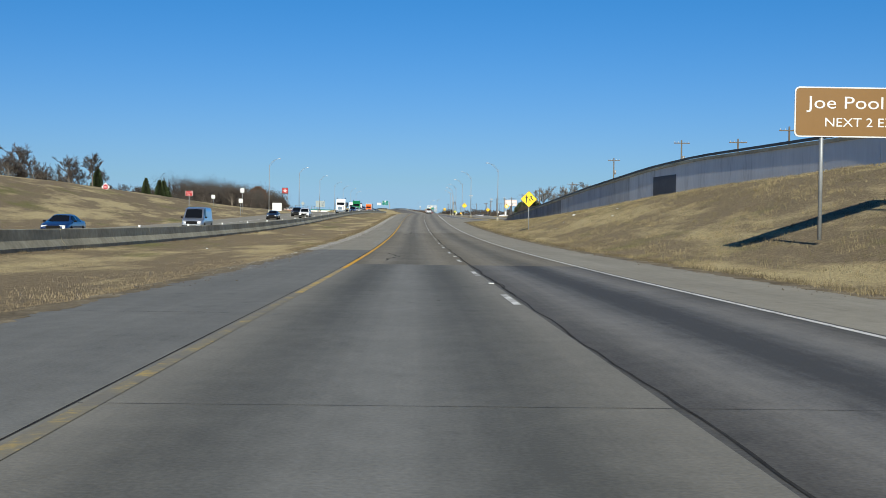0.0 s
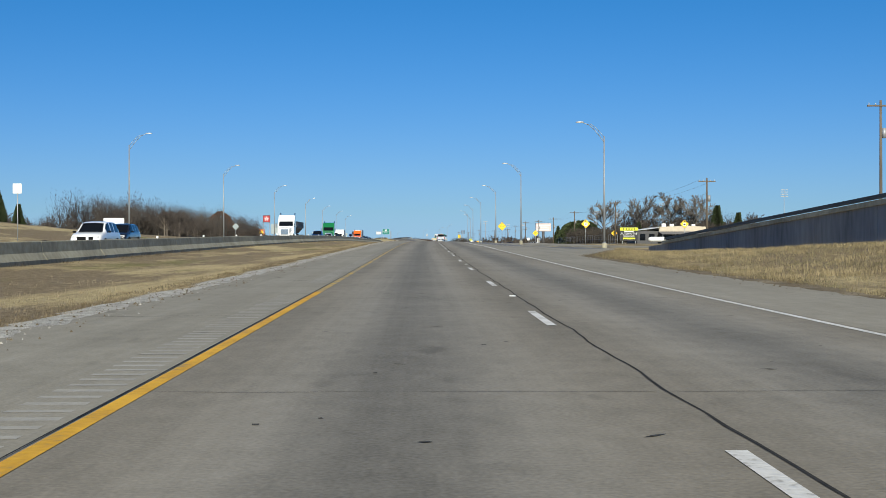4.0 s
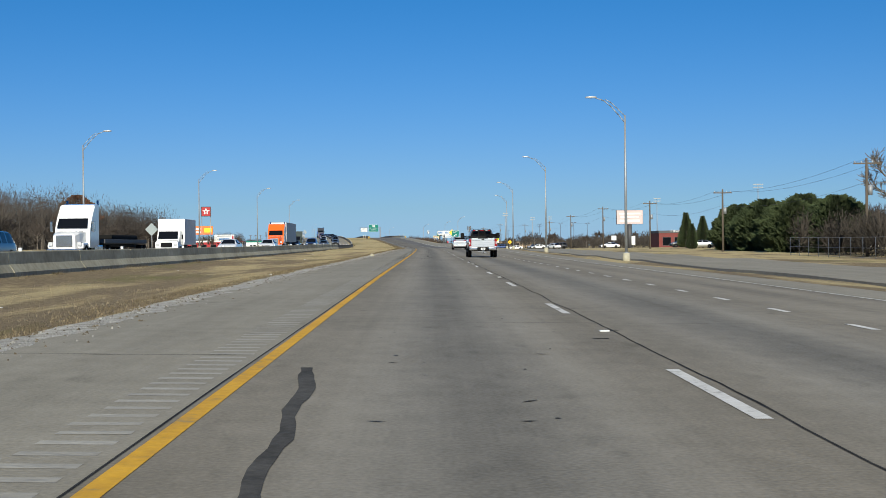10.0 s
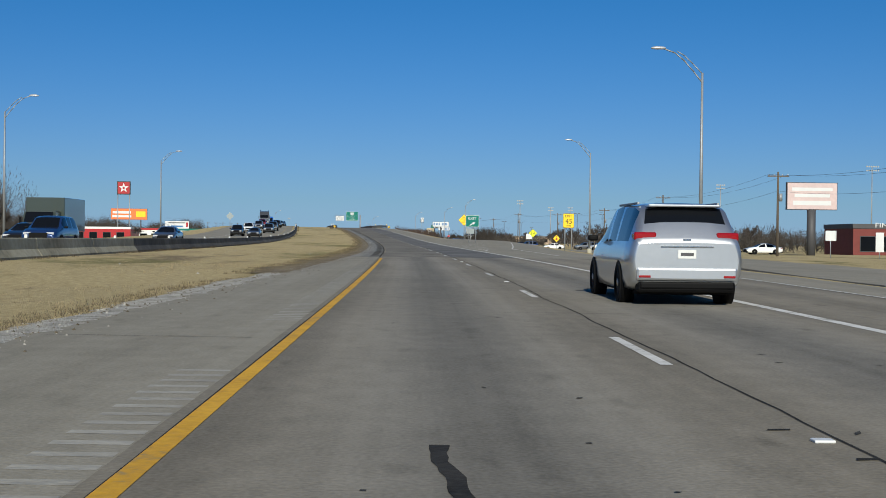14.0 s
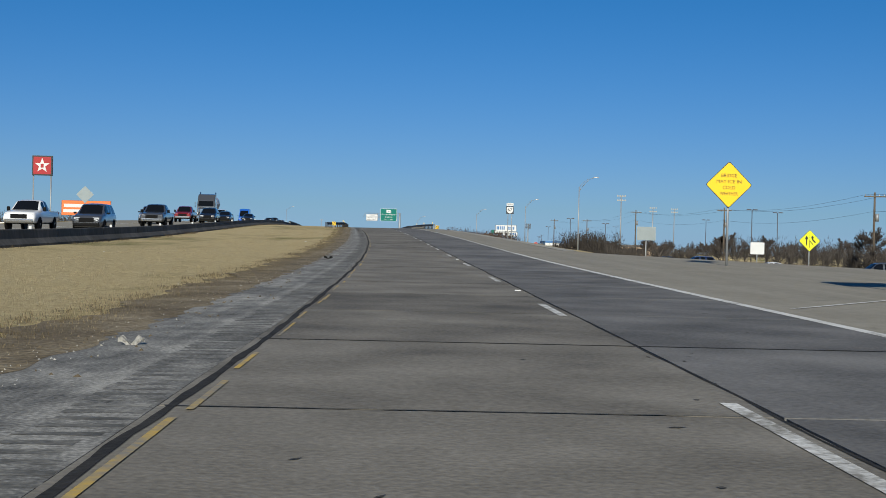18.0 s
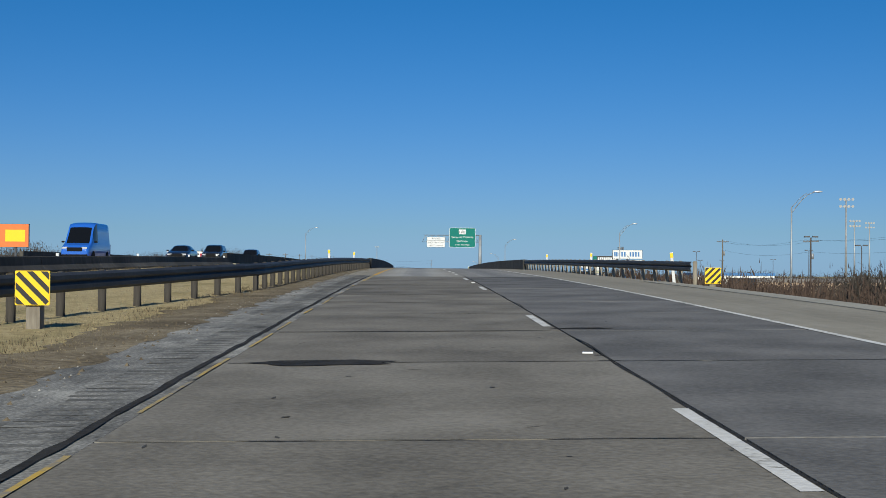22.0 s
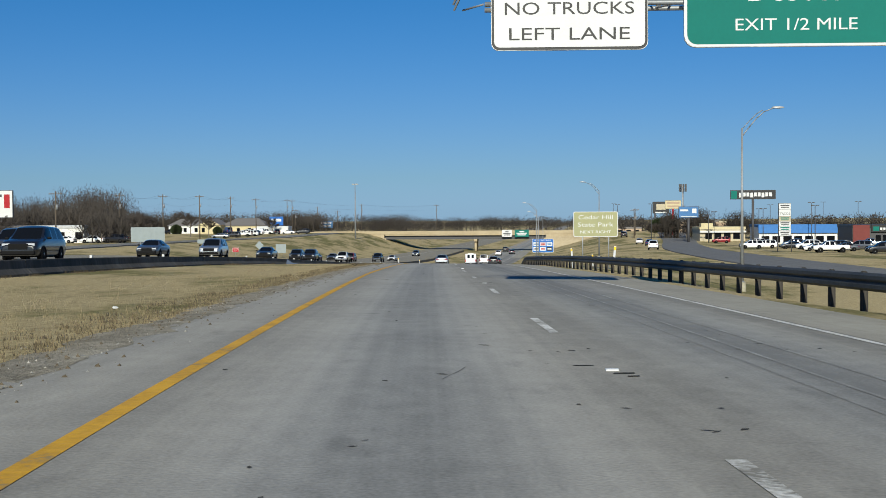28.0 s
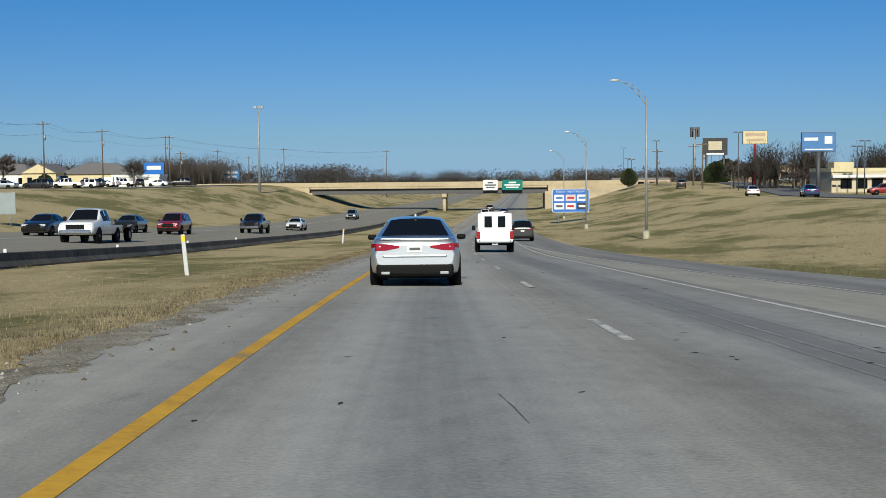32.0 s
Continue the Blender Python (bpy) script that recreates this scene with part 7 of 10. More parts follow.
# stations along each body: y, half width, sill, belt, top, half width at the top
KINDS = {
    "sedan": dict(r=0.335, axle=(-1.42, 1.42), tail=1.0, hood=0.86, back=(-1.75, -1.0), side=(-1.15, 0.75), front=(0.42, 1.2), st=(
        (-2.46, 0.80, 0.44, 0.79, 0.85, 0.70), (-2.43, 0.85, 0.36, 0.86, 0.95, 0.76), (-2.30, 0.90, 0.29, 0.90, 1.005, 0.80), (-2.0, 0.925, 0.24, 0.93, 1.03, 0.82), (-1.72, 0.93, 0.21, 0.95, 1.05, 0.81), (-1.0, 0.93, 0.2, 0.96, 1.405, 0.60), (-0.4, 0.93, 0.2, 0.96, 1.46, 0.61), (0.1, 0.93, 0.2, 0.96, 1.45, 0.61), (0.45, 0.93, 0.2, 0.96, 1.39, 0.60), (1.15, 0.93, 0.2, 0.95, 1.0, 0.78), (1.7, 0.92, 0.2, 0.86, 0.93, 0.76), (2.2, 0.88, 0.22, 0.72, 0.80, 0.7), (2.42, 0.79, 0.3, 0.6, 0.67, 0.62), (2.46, 0.7, 0.38, 0.56, 0.62, 0.55))),
    "suv": dict(r=0.37, axle=(-1.40, 1.42), tail=1.1, hood=1.0, back=(-2.38, -2.02), side=(-1.95, 0.8), front=(0.45, 1.25), st=(
        (-2.43, 0.86, 0.46, 0.98, 1.06, 0.78), (-2.39, 0.92, 0.36, 1.05, 1.16, 0.82), (-2.02, 0.955, 0.27, 1.10, 1.68, 0.70), (-1.7, 0.96, 0.24, 1.11, 1.75, 0.71), (-0.4, 0.96, 0.24, 1.11, 1.78, 0.72), (0.15, 0.96, 0.24, 1.11, 1.76, 0.72), (0.5, 0.96, 0.24, 1.10, 1.68, 0.71), (1.2, 0.96, 0.24, 1.08, 1.14, 0.82), (1.8, 0.94, 0.25, 1.0, 1.08, 0.80), (2.25, 0.9, 0.28, 0.86, 0.95, 0.74), (2.4, 0.82, 0.35, 0.72, 0.8, 0.66), (2.43, 0.76, 0.42, 0.66, 0.74, 0.6))),
    "minivan": dict(r=0.35, axle=(-1.5, 1.55), tail=1.27, hood=0.98, back=(-2.40, -2.16), side=(-2.05, 1.0), front=(0.35, 1.4), st=(
        (-2.55, 0.88, 0.46, 0.98, 1.06, 0.80), (-2.51, 0.94, 0.36, 1.05, 1.14, 0.85), (-2.15, 0.985, 0.26, 1.08, 1.67, 0.73), (-1.85, 0.99, 0.22, 1.08, 1.74, 0.75), (-0.5, 0.99, 0.2, 1.08, 1.77, 0.76), (0.1, 0.99, 0.2, 1.07, 1.75, 0.75), (0.45, 0.99, 0.2, 1.06, 1.68, 0.74), (1.38, 0.98, 0.2, 1.02, 1.08, 0.84), (2.05, 0.95, 0.22, 0.88, 0.96, 0.78), (2.42, 0.87, 0.28, 0.7, 0.78, 0.68), (2.55, 0.75, 0.4, 0.6, 0.67, 0.58))),
    "pickup": dict(r=0.41, axle=(-1.75, 1.85), tail=1.18, hood=1.14, back=(-0.62, -0.4), side=(-0.35, 1.0), front=(0.72, 1.55), st=(
        (-2.95, 0.96, 0.58, 1.10, 1.17, 0.92), (-2.90, 1.0, 0.52, 1.14, 1.2, 0.96), (-2.0, 1.015, 0.45, 1.15, 1.2, 0.97), (-0.64, 1.015, 0.42, 1.17, 1.22, 0.97), (-0.42, 1.015, 0.42, 1.2, 1.84, 0.74), (-0.1, 1.015, 0.42, 1.2, 1.90, 0.74), (0.4, 1.015, 0.42, 1.2, 1.90, 0.74), (0.75, 1.015, 0.42, 1.2, 1.83, 0.73), (1.5, 1.01, 0.42, 1.2, 1.27, 0.88), (2.0, 1.0, 0.42, 1.13, 1.23, 0.88), (2.72, 0.97, 0.45, 1.03, 1.13, 0.84), (2.9, 0.94, 0.5, 0.92, 1.02, 0.8), (2.95, 0.9, 0.55, 0.86, 0.96, 0.76))),
    "crew_pickup": dict(r=0.42, axle=(-1.95, 2.0), tail=1.36, hood=1.3, back=(-1.0, -0.8), side=(-0.72, 1.3), front=(1.0, 1.78), st=(
        (-3.17, 0.97, 0.70, 1.28, 1.34, 0.93), (-3.12, 1.0, 0.62, 1.30, 1.37, 0.96), (-2.2, 1.015, 0.52, 1.31, 1.38, 0.97), (-1.02, 1.015, 0.5, 1.33, 1.40, 0.97), (-0.82, 1.015, 0.5, 1.36, 1.92, 0.76), (-0.5, 1.015, 0.5, 1.36, 2.0, 0.77), (0.6, 1.015, 0.5, 1.36, 2.0, 0.77), (1.0, 1.015, 0.5, 1.36, 1.93, 0.75), (1.78, 1.01, 0.5, 1.36, 1.43, 0.9), (2.3, 1.0, 0.5, 1.3, 1.40, 0.9), (2.95, 0.98, 0.52, 1.2, 1.3, 0.86), (3.12, 0.95, 0.57, 1.05, 1.16, 0.82), (3.17, 0.9, 0.62, 0.98, 1.1, 0.78))),
    "van": dict(r=0.36, axle=(-1.75, 1.8), tail=1.2, hood=1.05, back=(-2.78, -2.6), side=(0.5, 1.5), front=(1.25, 2.05), st=(
        (-2.8, 0.94, 0.45, 1.15, 1.25, 0.86), (-2.77, 0.98, 0.36, 1.18, 1.4, 0.88), (-2.62, 1.0, 0.3, 1.2, 2.08, 0.84), (-2.3, 1.0, 0.26, 1.2, 2.14, 0.85), (0.5, 1.0, 0.25, 1.2, 2.15, 0.85), (1.0, 1.0, 0.25, 1.2, 2.1, 0.84), (1.3, 1.0, 0.25, 1.2, 1.98, 0.8), (2.0, 0.99, 0.26, 1.14, 1.2, 0.86), (2.5, 0.95, 0.3, 0.98, 1.06, 0.8), (2.75, 0.88, 0.38, 0.8, 0.88, 0.7), (2.8, 0.8, 0.45, 0.72, 0.8, 0.62))),
    "high_van": dict(r=0.37, axle=(-1.85, 1.9), tail=1.3, hood=1.15, back=(-2.93, -2.75), side=(0.5, 1.6), front=(1.2, 2.1), st=(
        (-2.95, 0.95, 0.45, 1.3, 1.4, 0.88), (-2.92, 1.0, 0.36, 1.32, 1.55, 0.9), (-2.76, 1.02, 0.3, 1.35, 2.62, 0.86), (-2.4, 1.02, 0.26, 1.35, 2.73, 0.87), (0.3, 1.02, 0.25, 1.35, 2.75, 0.87), (0.9, 1.02, 0.25, 1.35, 2.66, 0.86), (1.25, 1.02, 0.25, 1.35, 2.4, 0.83), (2.1, 1.0, 0.26, 1.22, 1.3, 0.88), (2.6, 0.96, 0.3, 1.05, 1.14, 0.82), (2.9, 0.9, 0.38, 0.85, 0.93, 0.72), (2.95, 0.82, 0.45, 0.78, 0.86, 0.64))),
}


def car_shell(q):
    """Body and glass cut from one smooth skin."""
    st = q["st"]
    ys = [r[0] for r in st]
    dense = []
    for a, b in zip(ys[:-1], ys[1:]):
        n = max(1, int((b - a) / 0.16))
        dense += [a + (b - a) * k / n for k in range(n)]
    dense.append(ys[-1])
    rings = []
    for y in dense:
        w, zl, zb, zt, wt = (float(np.interp(y, ys, [r[k] for r in st])) for k in range(1, 6))
        hi = zt - zb
        half = [(0.80 * w, zl), (0.95 * w, zl + 0.05), (0.99 * w, zl + 0.2), (w, (zl + zb) * 0.5 + 0.04), (0.985 * w, zb - 0.12), (0.945 * w, zb), (0.945 * w + (wt - 0.945 * w) * 0.5, zb + hi * 0.52), (wt + 0.01, zt - min(0.08, hi * 0.3)), (wt * 0.88, zt - min(0.025, hi * 0.1)), (wt * 0.5, zt + 0.005), (0.0, zt + 0.012)]
        rings.append([(x, y, z) for x, z in half] + [(-x, y, z) for x, z in half[-2::-1]])
    n = len(rings[0])
    body, glass = bmesh.new(), bmesh.new()
    vb = [[body.verts.new(p) for p in r] for r in rings]
    vg = [[glass.verts.new(p) for p in r] for r in rings]
    pillars = [q["side"][0] + (q["side"][1] - q["side"][0]) * u for u in ((0.5,) if q["side"][1] - q["side"][0] < 2.3 else (0.36, 0.68))]
    for i in range(len(rings) - 1):
        y = (dense[i] + dense[i + 1]) / 2
        for k in range(n - 1):
            j = min(k, n - 2 - k)
            end = (q["back"][0] < y < q["back"][1] or q["front"][0] < y < q["front"][1]) and j in (8, 9)
            flank = q["side"][0] < y < q["side"][1] and j in (5, 6) and all(abs(y - p) > 0.06 for p in pillars)
            tgt, vs = (glass, vg) if end or flank else (body, vb)
            f = tgt.faces.new((vs[i][k], vs[i][k + 1], vs[i + 1][k + 1], vs[i + 1][k]))
            f.smooth = True
    body.faces.new(vb[0])
    body.faces.new(vb[-1][::-1])
    for i in range(len(rings) - 1):
        body.faces.new((vb[i][0], vb[i][n - 1], vb[i + 1][n - 1], vb[i + 1][0]))
    for bm in (body, glass):
        bmesh.ops.delete(bm, geom=[v for v in bm.verts if not v.link_faces], context='VERTS')
        bmesh.ops.recalc_face_normals(bm, faces=bm.faces)
    return body, glass


SHELLS = {}


def pieces(bm):
    """The separate panes of a car's glass."""
    bm.faces.index_update()
    left, out = set(bm.faces), []
    while left:
        todo, seen = [min(left, key=lambda f: f.index)], set()
        while todo:
            f = todo.pop()
            if f in seen:
                continue
            seen.add(f)
            todo += [g for e in f.edges for g in e.link_faces if g not in seen]
        left -= seen
        one, made = bmesh.new(), {}
        for f in sorted(seen, key=lambda f: f.index):
            for v in f.verts:
                if v not in made:
                    made[v] = one.verts.new(v.co)
            one.faces.new([made[v] for v in f.verts]).smooth = True
        out.append(one)
    return out


def skin(kind):
    if kind not in SHELLS:
        out = []
        body, glass = car_shell(KINDS[kind])
        for bm in [body] + pieces(glass):
            me = bpy.data.meshes.new(kind)
            bm.to_mesh(me)
            bm.free()
            out.append(me)
        SHELLS[kind] = out
    return SHELLS[kind]


def vehicle(kind, body_paint, s, d, label, opposing=False, name=None, group="", zadd=0.0, world_pose=None):
    shape, q = kind, KINDS[kind]
    crew = kind == "crew_pickup"
    kind = "pickup" if crew else kind
    st = q["st"]
    r, cl, belt, hood = q["r"], min(v[2] for v in st), max(v[3] for v in st), q["hood"]
    h, w = -st[0][0], max(v[1] for v in st)
    y1 = q["front"][1]
    if world_pose is None:
        p = at(s, d, zadd)
        th = line(s)[3] + (math.pi if opposing else 0)
        grade = (at(s + 2, 0).z - at(s - 2, 0).z) / 4 * (-1 if opposing else 1)
        m = Matrix.Translation(p) @ Matrix.Rotation(th, 4, 'Z') @ Matrix.Rotation(math.atan(grade), 4, 'X')
    else:
        m = world_pose
    car = thing(name or kind, label, {"suv": "car", "sedan": "car", "minivan": "car", "pickup": "pickup truck", "van": "van", "high_van": "van"}[kind], group, m=m)
    shell, *panes = skin(shape)
    bm = bmesh.new()
    bm.from_mesh(shell)
    body = part("body", bm, body_paint, car)
    for pane in panes:
        bm = bmesh.new()
        bm.from_mesh(pane)
        part("window", bm, M_GLASS, body)
    # front
    fz = hood - 0.2
    for sx in (-1, 1):
        rbox("headlight", M_LAMPGLASS, body, sx * w * 0.62 - 0.2, sx * w * 0.62 + 0.2, h - 0.34, h - 0.05, fz - 0.05, fz + 0.09, 0.03)
        if not crew:
            rbox("mirror", M_PLASTIC, body, sx * (w + 0.09) - 0.1, sx * (w + 0.09) + 0.1, y1 - 0.45, y1 - 0.33, belt - 0.01, belt + (0.11 if kind != "pickup" else 0.26), 0.04)
    rbox("grille", M_PLASTIC, body, -w * 0.5, w * 0.5, h - 0.2, h + 0.005, fz - 0.22, fz + 0.06, 0.02)
    rbox("front_bumper", M_CHROME if kind == "pickup" else M_PLASTIC, body, -w * 0.85, w * 0.85, h - 0.3, h + 0.03, cl + 0.08, cl + 0.3, 0.05)
    # rear
    bz = q["tail"]
    if not crew:
        rbox("rear_bumper", M_PLASTIC if kind != "pickup" else P_SILVER, body, -w * 0.84, w * 0.84, -h - 0.02 - (0.14 if kind == "pickup" else 0), -h + 0.3, cl + (0.02 if kind != "pickup" else 0.1), cl + (0.2 if kind != "pickup" else 0.28), 0.05)
    pz = {"sedan": 0.78, "minivan": 0.87, "pickup": 0.62 if crew else 0.5}.get(kind, bz - 0.24)
    py = h + (0.13 if crew else 0.05 if kind == "pickup" else 0.012)
    plate = rbox("licence_plate", M_PLATE, body, -0.155, 0.155, -py, -h + 0.05, pz - 0.075, pz + 0.075, 0.004)
    rbox("plate_bar", M_DARKGREY, plate, -0.11, 0.11, -py - 0.003, -h, pz - 0.03, pz + 0.025, 0.001)
    for sx in (-1, 1):
        if kind in ("suv", "minivan"):
            k = (0.71, 0.19, 0.05) if kind == "minivan" else (0.70, 0.16, -0.015)
            rbox("tail_light", M_TAIL, body, sx * w * k[0] - k[1], sx * w * k[0] + k[1], -h + k[2], -h + 0.3, bz - 0.17, bz - 0.03, 0.03)
        elif kind == "sedan":
            bm = bmesh.new()
            loft(bm, [[(sx * w * a, yy, zz) for a, yy, zz in ring] for ring in (
                ((0.34, -h - 0.012, bz - 0.20), (0.34, -h - 0.012, bz - 0.16), (0.34, -h + 0.1, bz - 0.16), (0.34, -h + 0.1, bz - 0.20)),
                ((0.62, -h - 0.012, bz - 0.25), (0.62, -h - 0.005, bz - 0.12), (0.62, -h + 0.15, bz - 0.10), (0.62, -h + 0.15, bz - 0.27)),
                ((0.86, -h - 0.005, bz - 0.26), (0.86, -h + 0.01, bz - 0.11), (0.86, -h + 0.25, bz - 0.09), (0.86, -h + 0.25, bz - 0.29)),
                ((0.97, -h + 0.2, bz - 0.2), (0.97, -h + 0.2, bz - 0.12), (0.95, -h + 0.5, bz - 0.1), (0.95, -h + 0.5, bz - 0.2)))])
            bmesh.ops.recalc_face_normals(bm, faces=bm.faces)
            part("tail_light", bm, M_TAIL, body)
        elif crew:
            rbox("tail_light", M_TAIL, body, sx * 0.915 - 0.095, sx * 0.915 + 0.095, -h - 0.02, -h + 0.2, 0.80, 1.32, 0.03)
        else:
            rbox("tail_light", M_TAIL, body, sx * w * 0.88 - 0.1, sx * w * 0.88 + 0.1, -h - 0.01, -h + 0.14, bz - 0.46, bz - 0.04, 0.02)
    for x in (-w + 0.13, w - 0.13):
        for y in q["axle"]:
            bm = bmesh.new()
            tube(bm, (x + (0.136 if x > 0 else -0.136), y, r), (x - (0.1 if x > 0 else -0.1), y, r), r * 1.12, r * 1.12, 20)
            part("wheel_arch", bm, M_PLASTIC, body)
            wheel(car, x + (0.03 if x > 0 else -0.03), y, r, 0.25)
    rbox("underbody", M_PLASTIC, body, -w * 0.82, w * 0.82, -h + 0.35, h - 0.35, cl - 0.03, cl + 0.25, 0.03)
    return car, body


# the silver sedan in the lane ahead
car, body = vehicle("sedan", P_SILVER, 1224.9, -0.48, "silver four-door sedan driving ahead in the lane", name="silver_sedan")
hh = 2.46
rbox("boot_crease", P_SILVER, body, -0.66, 0.66, -hh - 0.02, -hh + 0.1, 0.60, 0.66, 0.028)
rbox("lower_valance", M_PLASTIC, body, -0.79, 0.79, -hh - 0.025, -hh + 0.2, 0.24, 0.47, 0.05)
bm = bmesh.new()
box(bm, -0.03, 0.03, -1.0, -0.82, 1.44, 1.51, bevel=0.015)
part("roof_antenna", bm, P_SILVER, car)
rbox("boot_lip", P_SILVER, body, -0.70, 0.70, -hh - 0.01, -hh + 0.2, 0.965, 1.0, 0.014)
for sx in (-1, 1):
    rbox("exhaust", M_STEEL, body, sx * 0.6 - 0.09, sx * 0.6 + 0.09, -hh - 0.04, -hh + 0.1, 0.26, 0.32, 0.015)

# the silver pickup with a headache rack
car, body = vehicle("crew_pickup", P_SILVER, 466.85, 3.56, "silver crew-cab heavy-duty pickup with a black cab rack and loaded bed", name="silver_pickup")
hh = 3.17
gate = rbox("tailgate", P_SILVER, body, -0.81, 0.81, -hh - 0.035, -hh + 0.05, 0.76, 1.385, 0.018)
rbox("gate_seam", M_PLASTIC, gate, -0.81, 0.81, -hh - 0.0365, -hh - 0.02, 1.215, 1.228, 0.003)
rbox("gate_seam", M_PLASTIC, gate, -0.81, 0.81, -hh - 0.0365, -hh - 0.02, 0.90, 0.906, 0.002)
rbox("gate_cap", M_PLASTIC, gate, -0.36, 0.36, -hh - 0.045, -hh + 0.07, 1.345, 1.405, 0.014, "black plastic cap on the tailgate's top")
rbox("gate_foot", M_DARKGREY, gate, -0.81, 0.81, -hh - 0.03, -hh + 0.03, 0.735, 0.765, 0.005)
for k in range(9):
    rbox("embossed_mark", P_SILVER, gate, -0.64 + 0.145 * k, -0.54 + 0.145 * k, -hh - 0.047, -hh - 0.03, 1.05, 1.115, 0.008)
bm = bmesh.new()
bmesh.ops.create_uvsphere(bm, u_segments=14, v_segments=8, radius=1.0)
for v in bm.verts:
    v.co = Vector((v.co.x * 0.115, v.co.y * 0.018 - hh - 0.038, v.co.z * 0.048 + 1.28))
part("badge", bm, M_BLACK, gate, smooth=True)
for sx in (-1, 1):
    side = -0.98 if sx < 0 else 0.38
    rbox("rear_bumper", M_CHROME, body, side, side + 0.6, -hh - 0.19, -hh + 0.18, 0.52, 0.73, 0.07, "polished steel bumper half")
    rbox("backup_light", M_LAMPGLASS, body, sx * 0.94 - 0.045, sx * 0.94 + 0.045, -hh - 0.028, -hh + 0.05, 0.93, 1.14, 0.03)
    rbox("tow_mirror", M_PLASTIC, body, sx * 1.33 - 0.13, sx * 1.33 + 0.13, 1.42, 1.55, 1.36, 1.80, 0.05)
    bm = bmesh.new()
    tube(bm, (sx * 0.93, 1.46, 1.50), (sx * 1.24, 1.48, 1.54), 0.035, 0.035, 6)
    tube(bm, (sx * 0.93, 1.46, 1.40), (sx * 1.24, 1.48, 1.44), 0.035, 0.035, 6)
    part("mirror_arm", bm, M_PLASTIC, body)
    for y in (-0.1, 0.95):
        rbox("door_handle", P_SILVER, body, sx * 1.015 - 0.03, sx * 1.015 + 0.03, y - 0.12, y + 0.12, 1.2, 1.24, 0.012)
    rbox("running_board", M_PLASTIC, body, sx * 0.98 - 0.1, sx * 0.98 + 0.1, -1.2, 1.4, 0.44, 0.5, 0.02)
    bm = bmesh.new()
    prism(bm, [(sx * 0.70, 1.40), (sx * 0.80, 1.40), (sx * 0.66, 1.96), (sx * 0.64, 2.04), (sx * 0.58, 2.04), (sx * 0.58, 1.96)], -1.22, -1.14)
    bmesh.ops.recalc_face_normals(bm, faces=bm.faces)
    part("rack_upright", bm, M_PLASTIC, car)
    rbox("toolbox", M_PLASTIC, car, sx * 0.82 - 0.15, sx * 0.82 + 0.15, -2.75, -1.25, 1.36, 1.53, 0.02)
    rbox("rack_light", M_TAIL, car, sx * 0.54 - 0.08, sx * 0.54 + 0.08, -1.245, -1.215, 1.915, 1.98, 0.01)
    rbox("rack_lamp", M_LAMPGLASS, car, sx * 0.35 - 0.08, sx * 0.35 + 0.08, -1.245, -1.215, 1.93, 1.97, 0.01)
rbox("bumper_step", M_PLASTIC, body, -0.40, 0.40, -hh - 0.12, -hh + 0.18, 0.49, 0.73, 0.03)
rbox("rack_top", M_PLASTIC, car, -0.64, 0.64, -1.22, -1.14, 1.88, 2.01, 0.02)
rbox("rack_brake_light", M_TAIL, car, -0.14, 0.14, -1.235, -1.215, 1.93, 1.965, 0.008)
for z in np.arange(1.5, 1.87, 0.075):
    rbox("rack_slat", M_PLASTIC, car, -0.22, 0.22, -1.19, -1.16, z, z + 0.035, 0.008)
for sx in (-1, 1):
    rbox("rack_mullion", M_PLASTIC, car, sx * 0.24 - 0.03, sx * 0.24 + 0.03, -1.21, -1.15, 1.42, 1.89, 0.01)
rbox("bed_box", M_PLASTIC, car, -0.7, 0.7, -1.7, -1.26, 1.30, 1.55, 0.03)
rbox("tow_hitch", M_STEEL, car, -0.05, 0.05, -hh - 0.34, -hh + 0.1, 0.42, 0.50, 0.02)
bm = bmesh.new()
tube(bm, (0, -hh - 0.3, 0.30), (0, -hh - 0.3, 0.52), 0.045, 0.045, 8)
bmesh.ops.create_uvsphere(bm, u_segments=10, v_segments=6, radius=0.045, matrix=Matrix.Translation((0, -hh - 0.3, 0.54)))
part("hitch_ball", bm, M_CHROME, car)
bm = bmesh.new()
for k in range(6):
    for j in range(16):
        a, b = 2 * math.pi * j / 16, 2 * math.pi * (j + 1) / 16
        c = Vector((0.58 + 0.05 * k, -2.65 + 0.1 * k, 1.47 + 0.035 * k))
        tube(bm, c + Vector((0.36 * math.cos(a), 0.28 * math.sin(a), 0.05 * math.sin(2 * a))), c + Vector((0.36 * math.cos(b), 0.28 * math.sin(b), 0.05 * math.sin(2 * b))), 0.02, 0.02, 5, False)
part("cable_coils", bm, M_PLASTIC, car)

# the silver minivan
car, body = vehicle("minivan", P_SILVER, 547.3, 4.15, "silver minivan with dark tinted windows", name="silver_minivan")
hh = 2.55
rbox("tailgate_trim", M_CHROME, body, -0.45, 0.45, -hh - 0.02, -hh + 0.08, 0.985, 1.01, 0.005)
rbox("lower_bumper", P_SILVER, body, -0.86, 0.86, -hh - 0.03, -hh + 0.2, 0.42, 0.64, 0.04)
rbox("skid_plate", M_PLASTIC, body, -0.8, 0.8, -hh - 0.045, -hh + 0.2, 0.28, 0.4, 0.03)
for sx in (-1, 1):
    rbox("reflector", M_TAIL, body, sx * 0.72 - 0.1, sx * 0.72 + 0.1, -hh - 0.045, -hh + 0.1, 0.47, 0.51, 0.008)
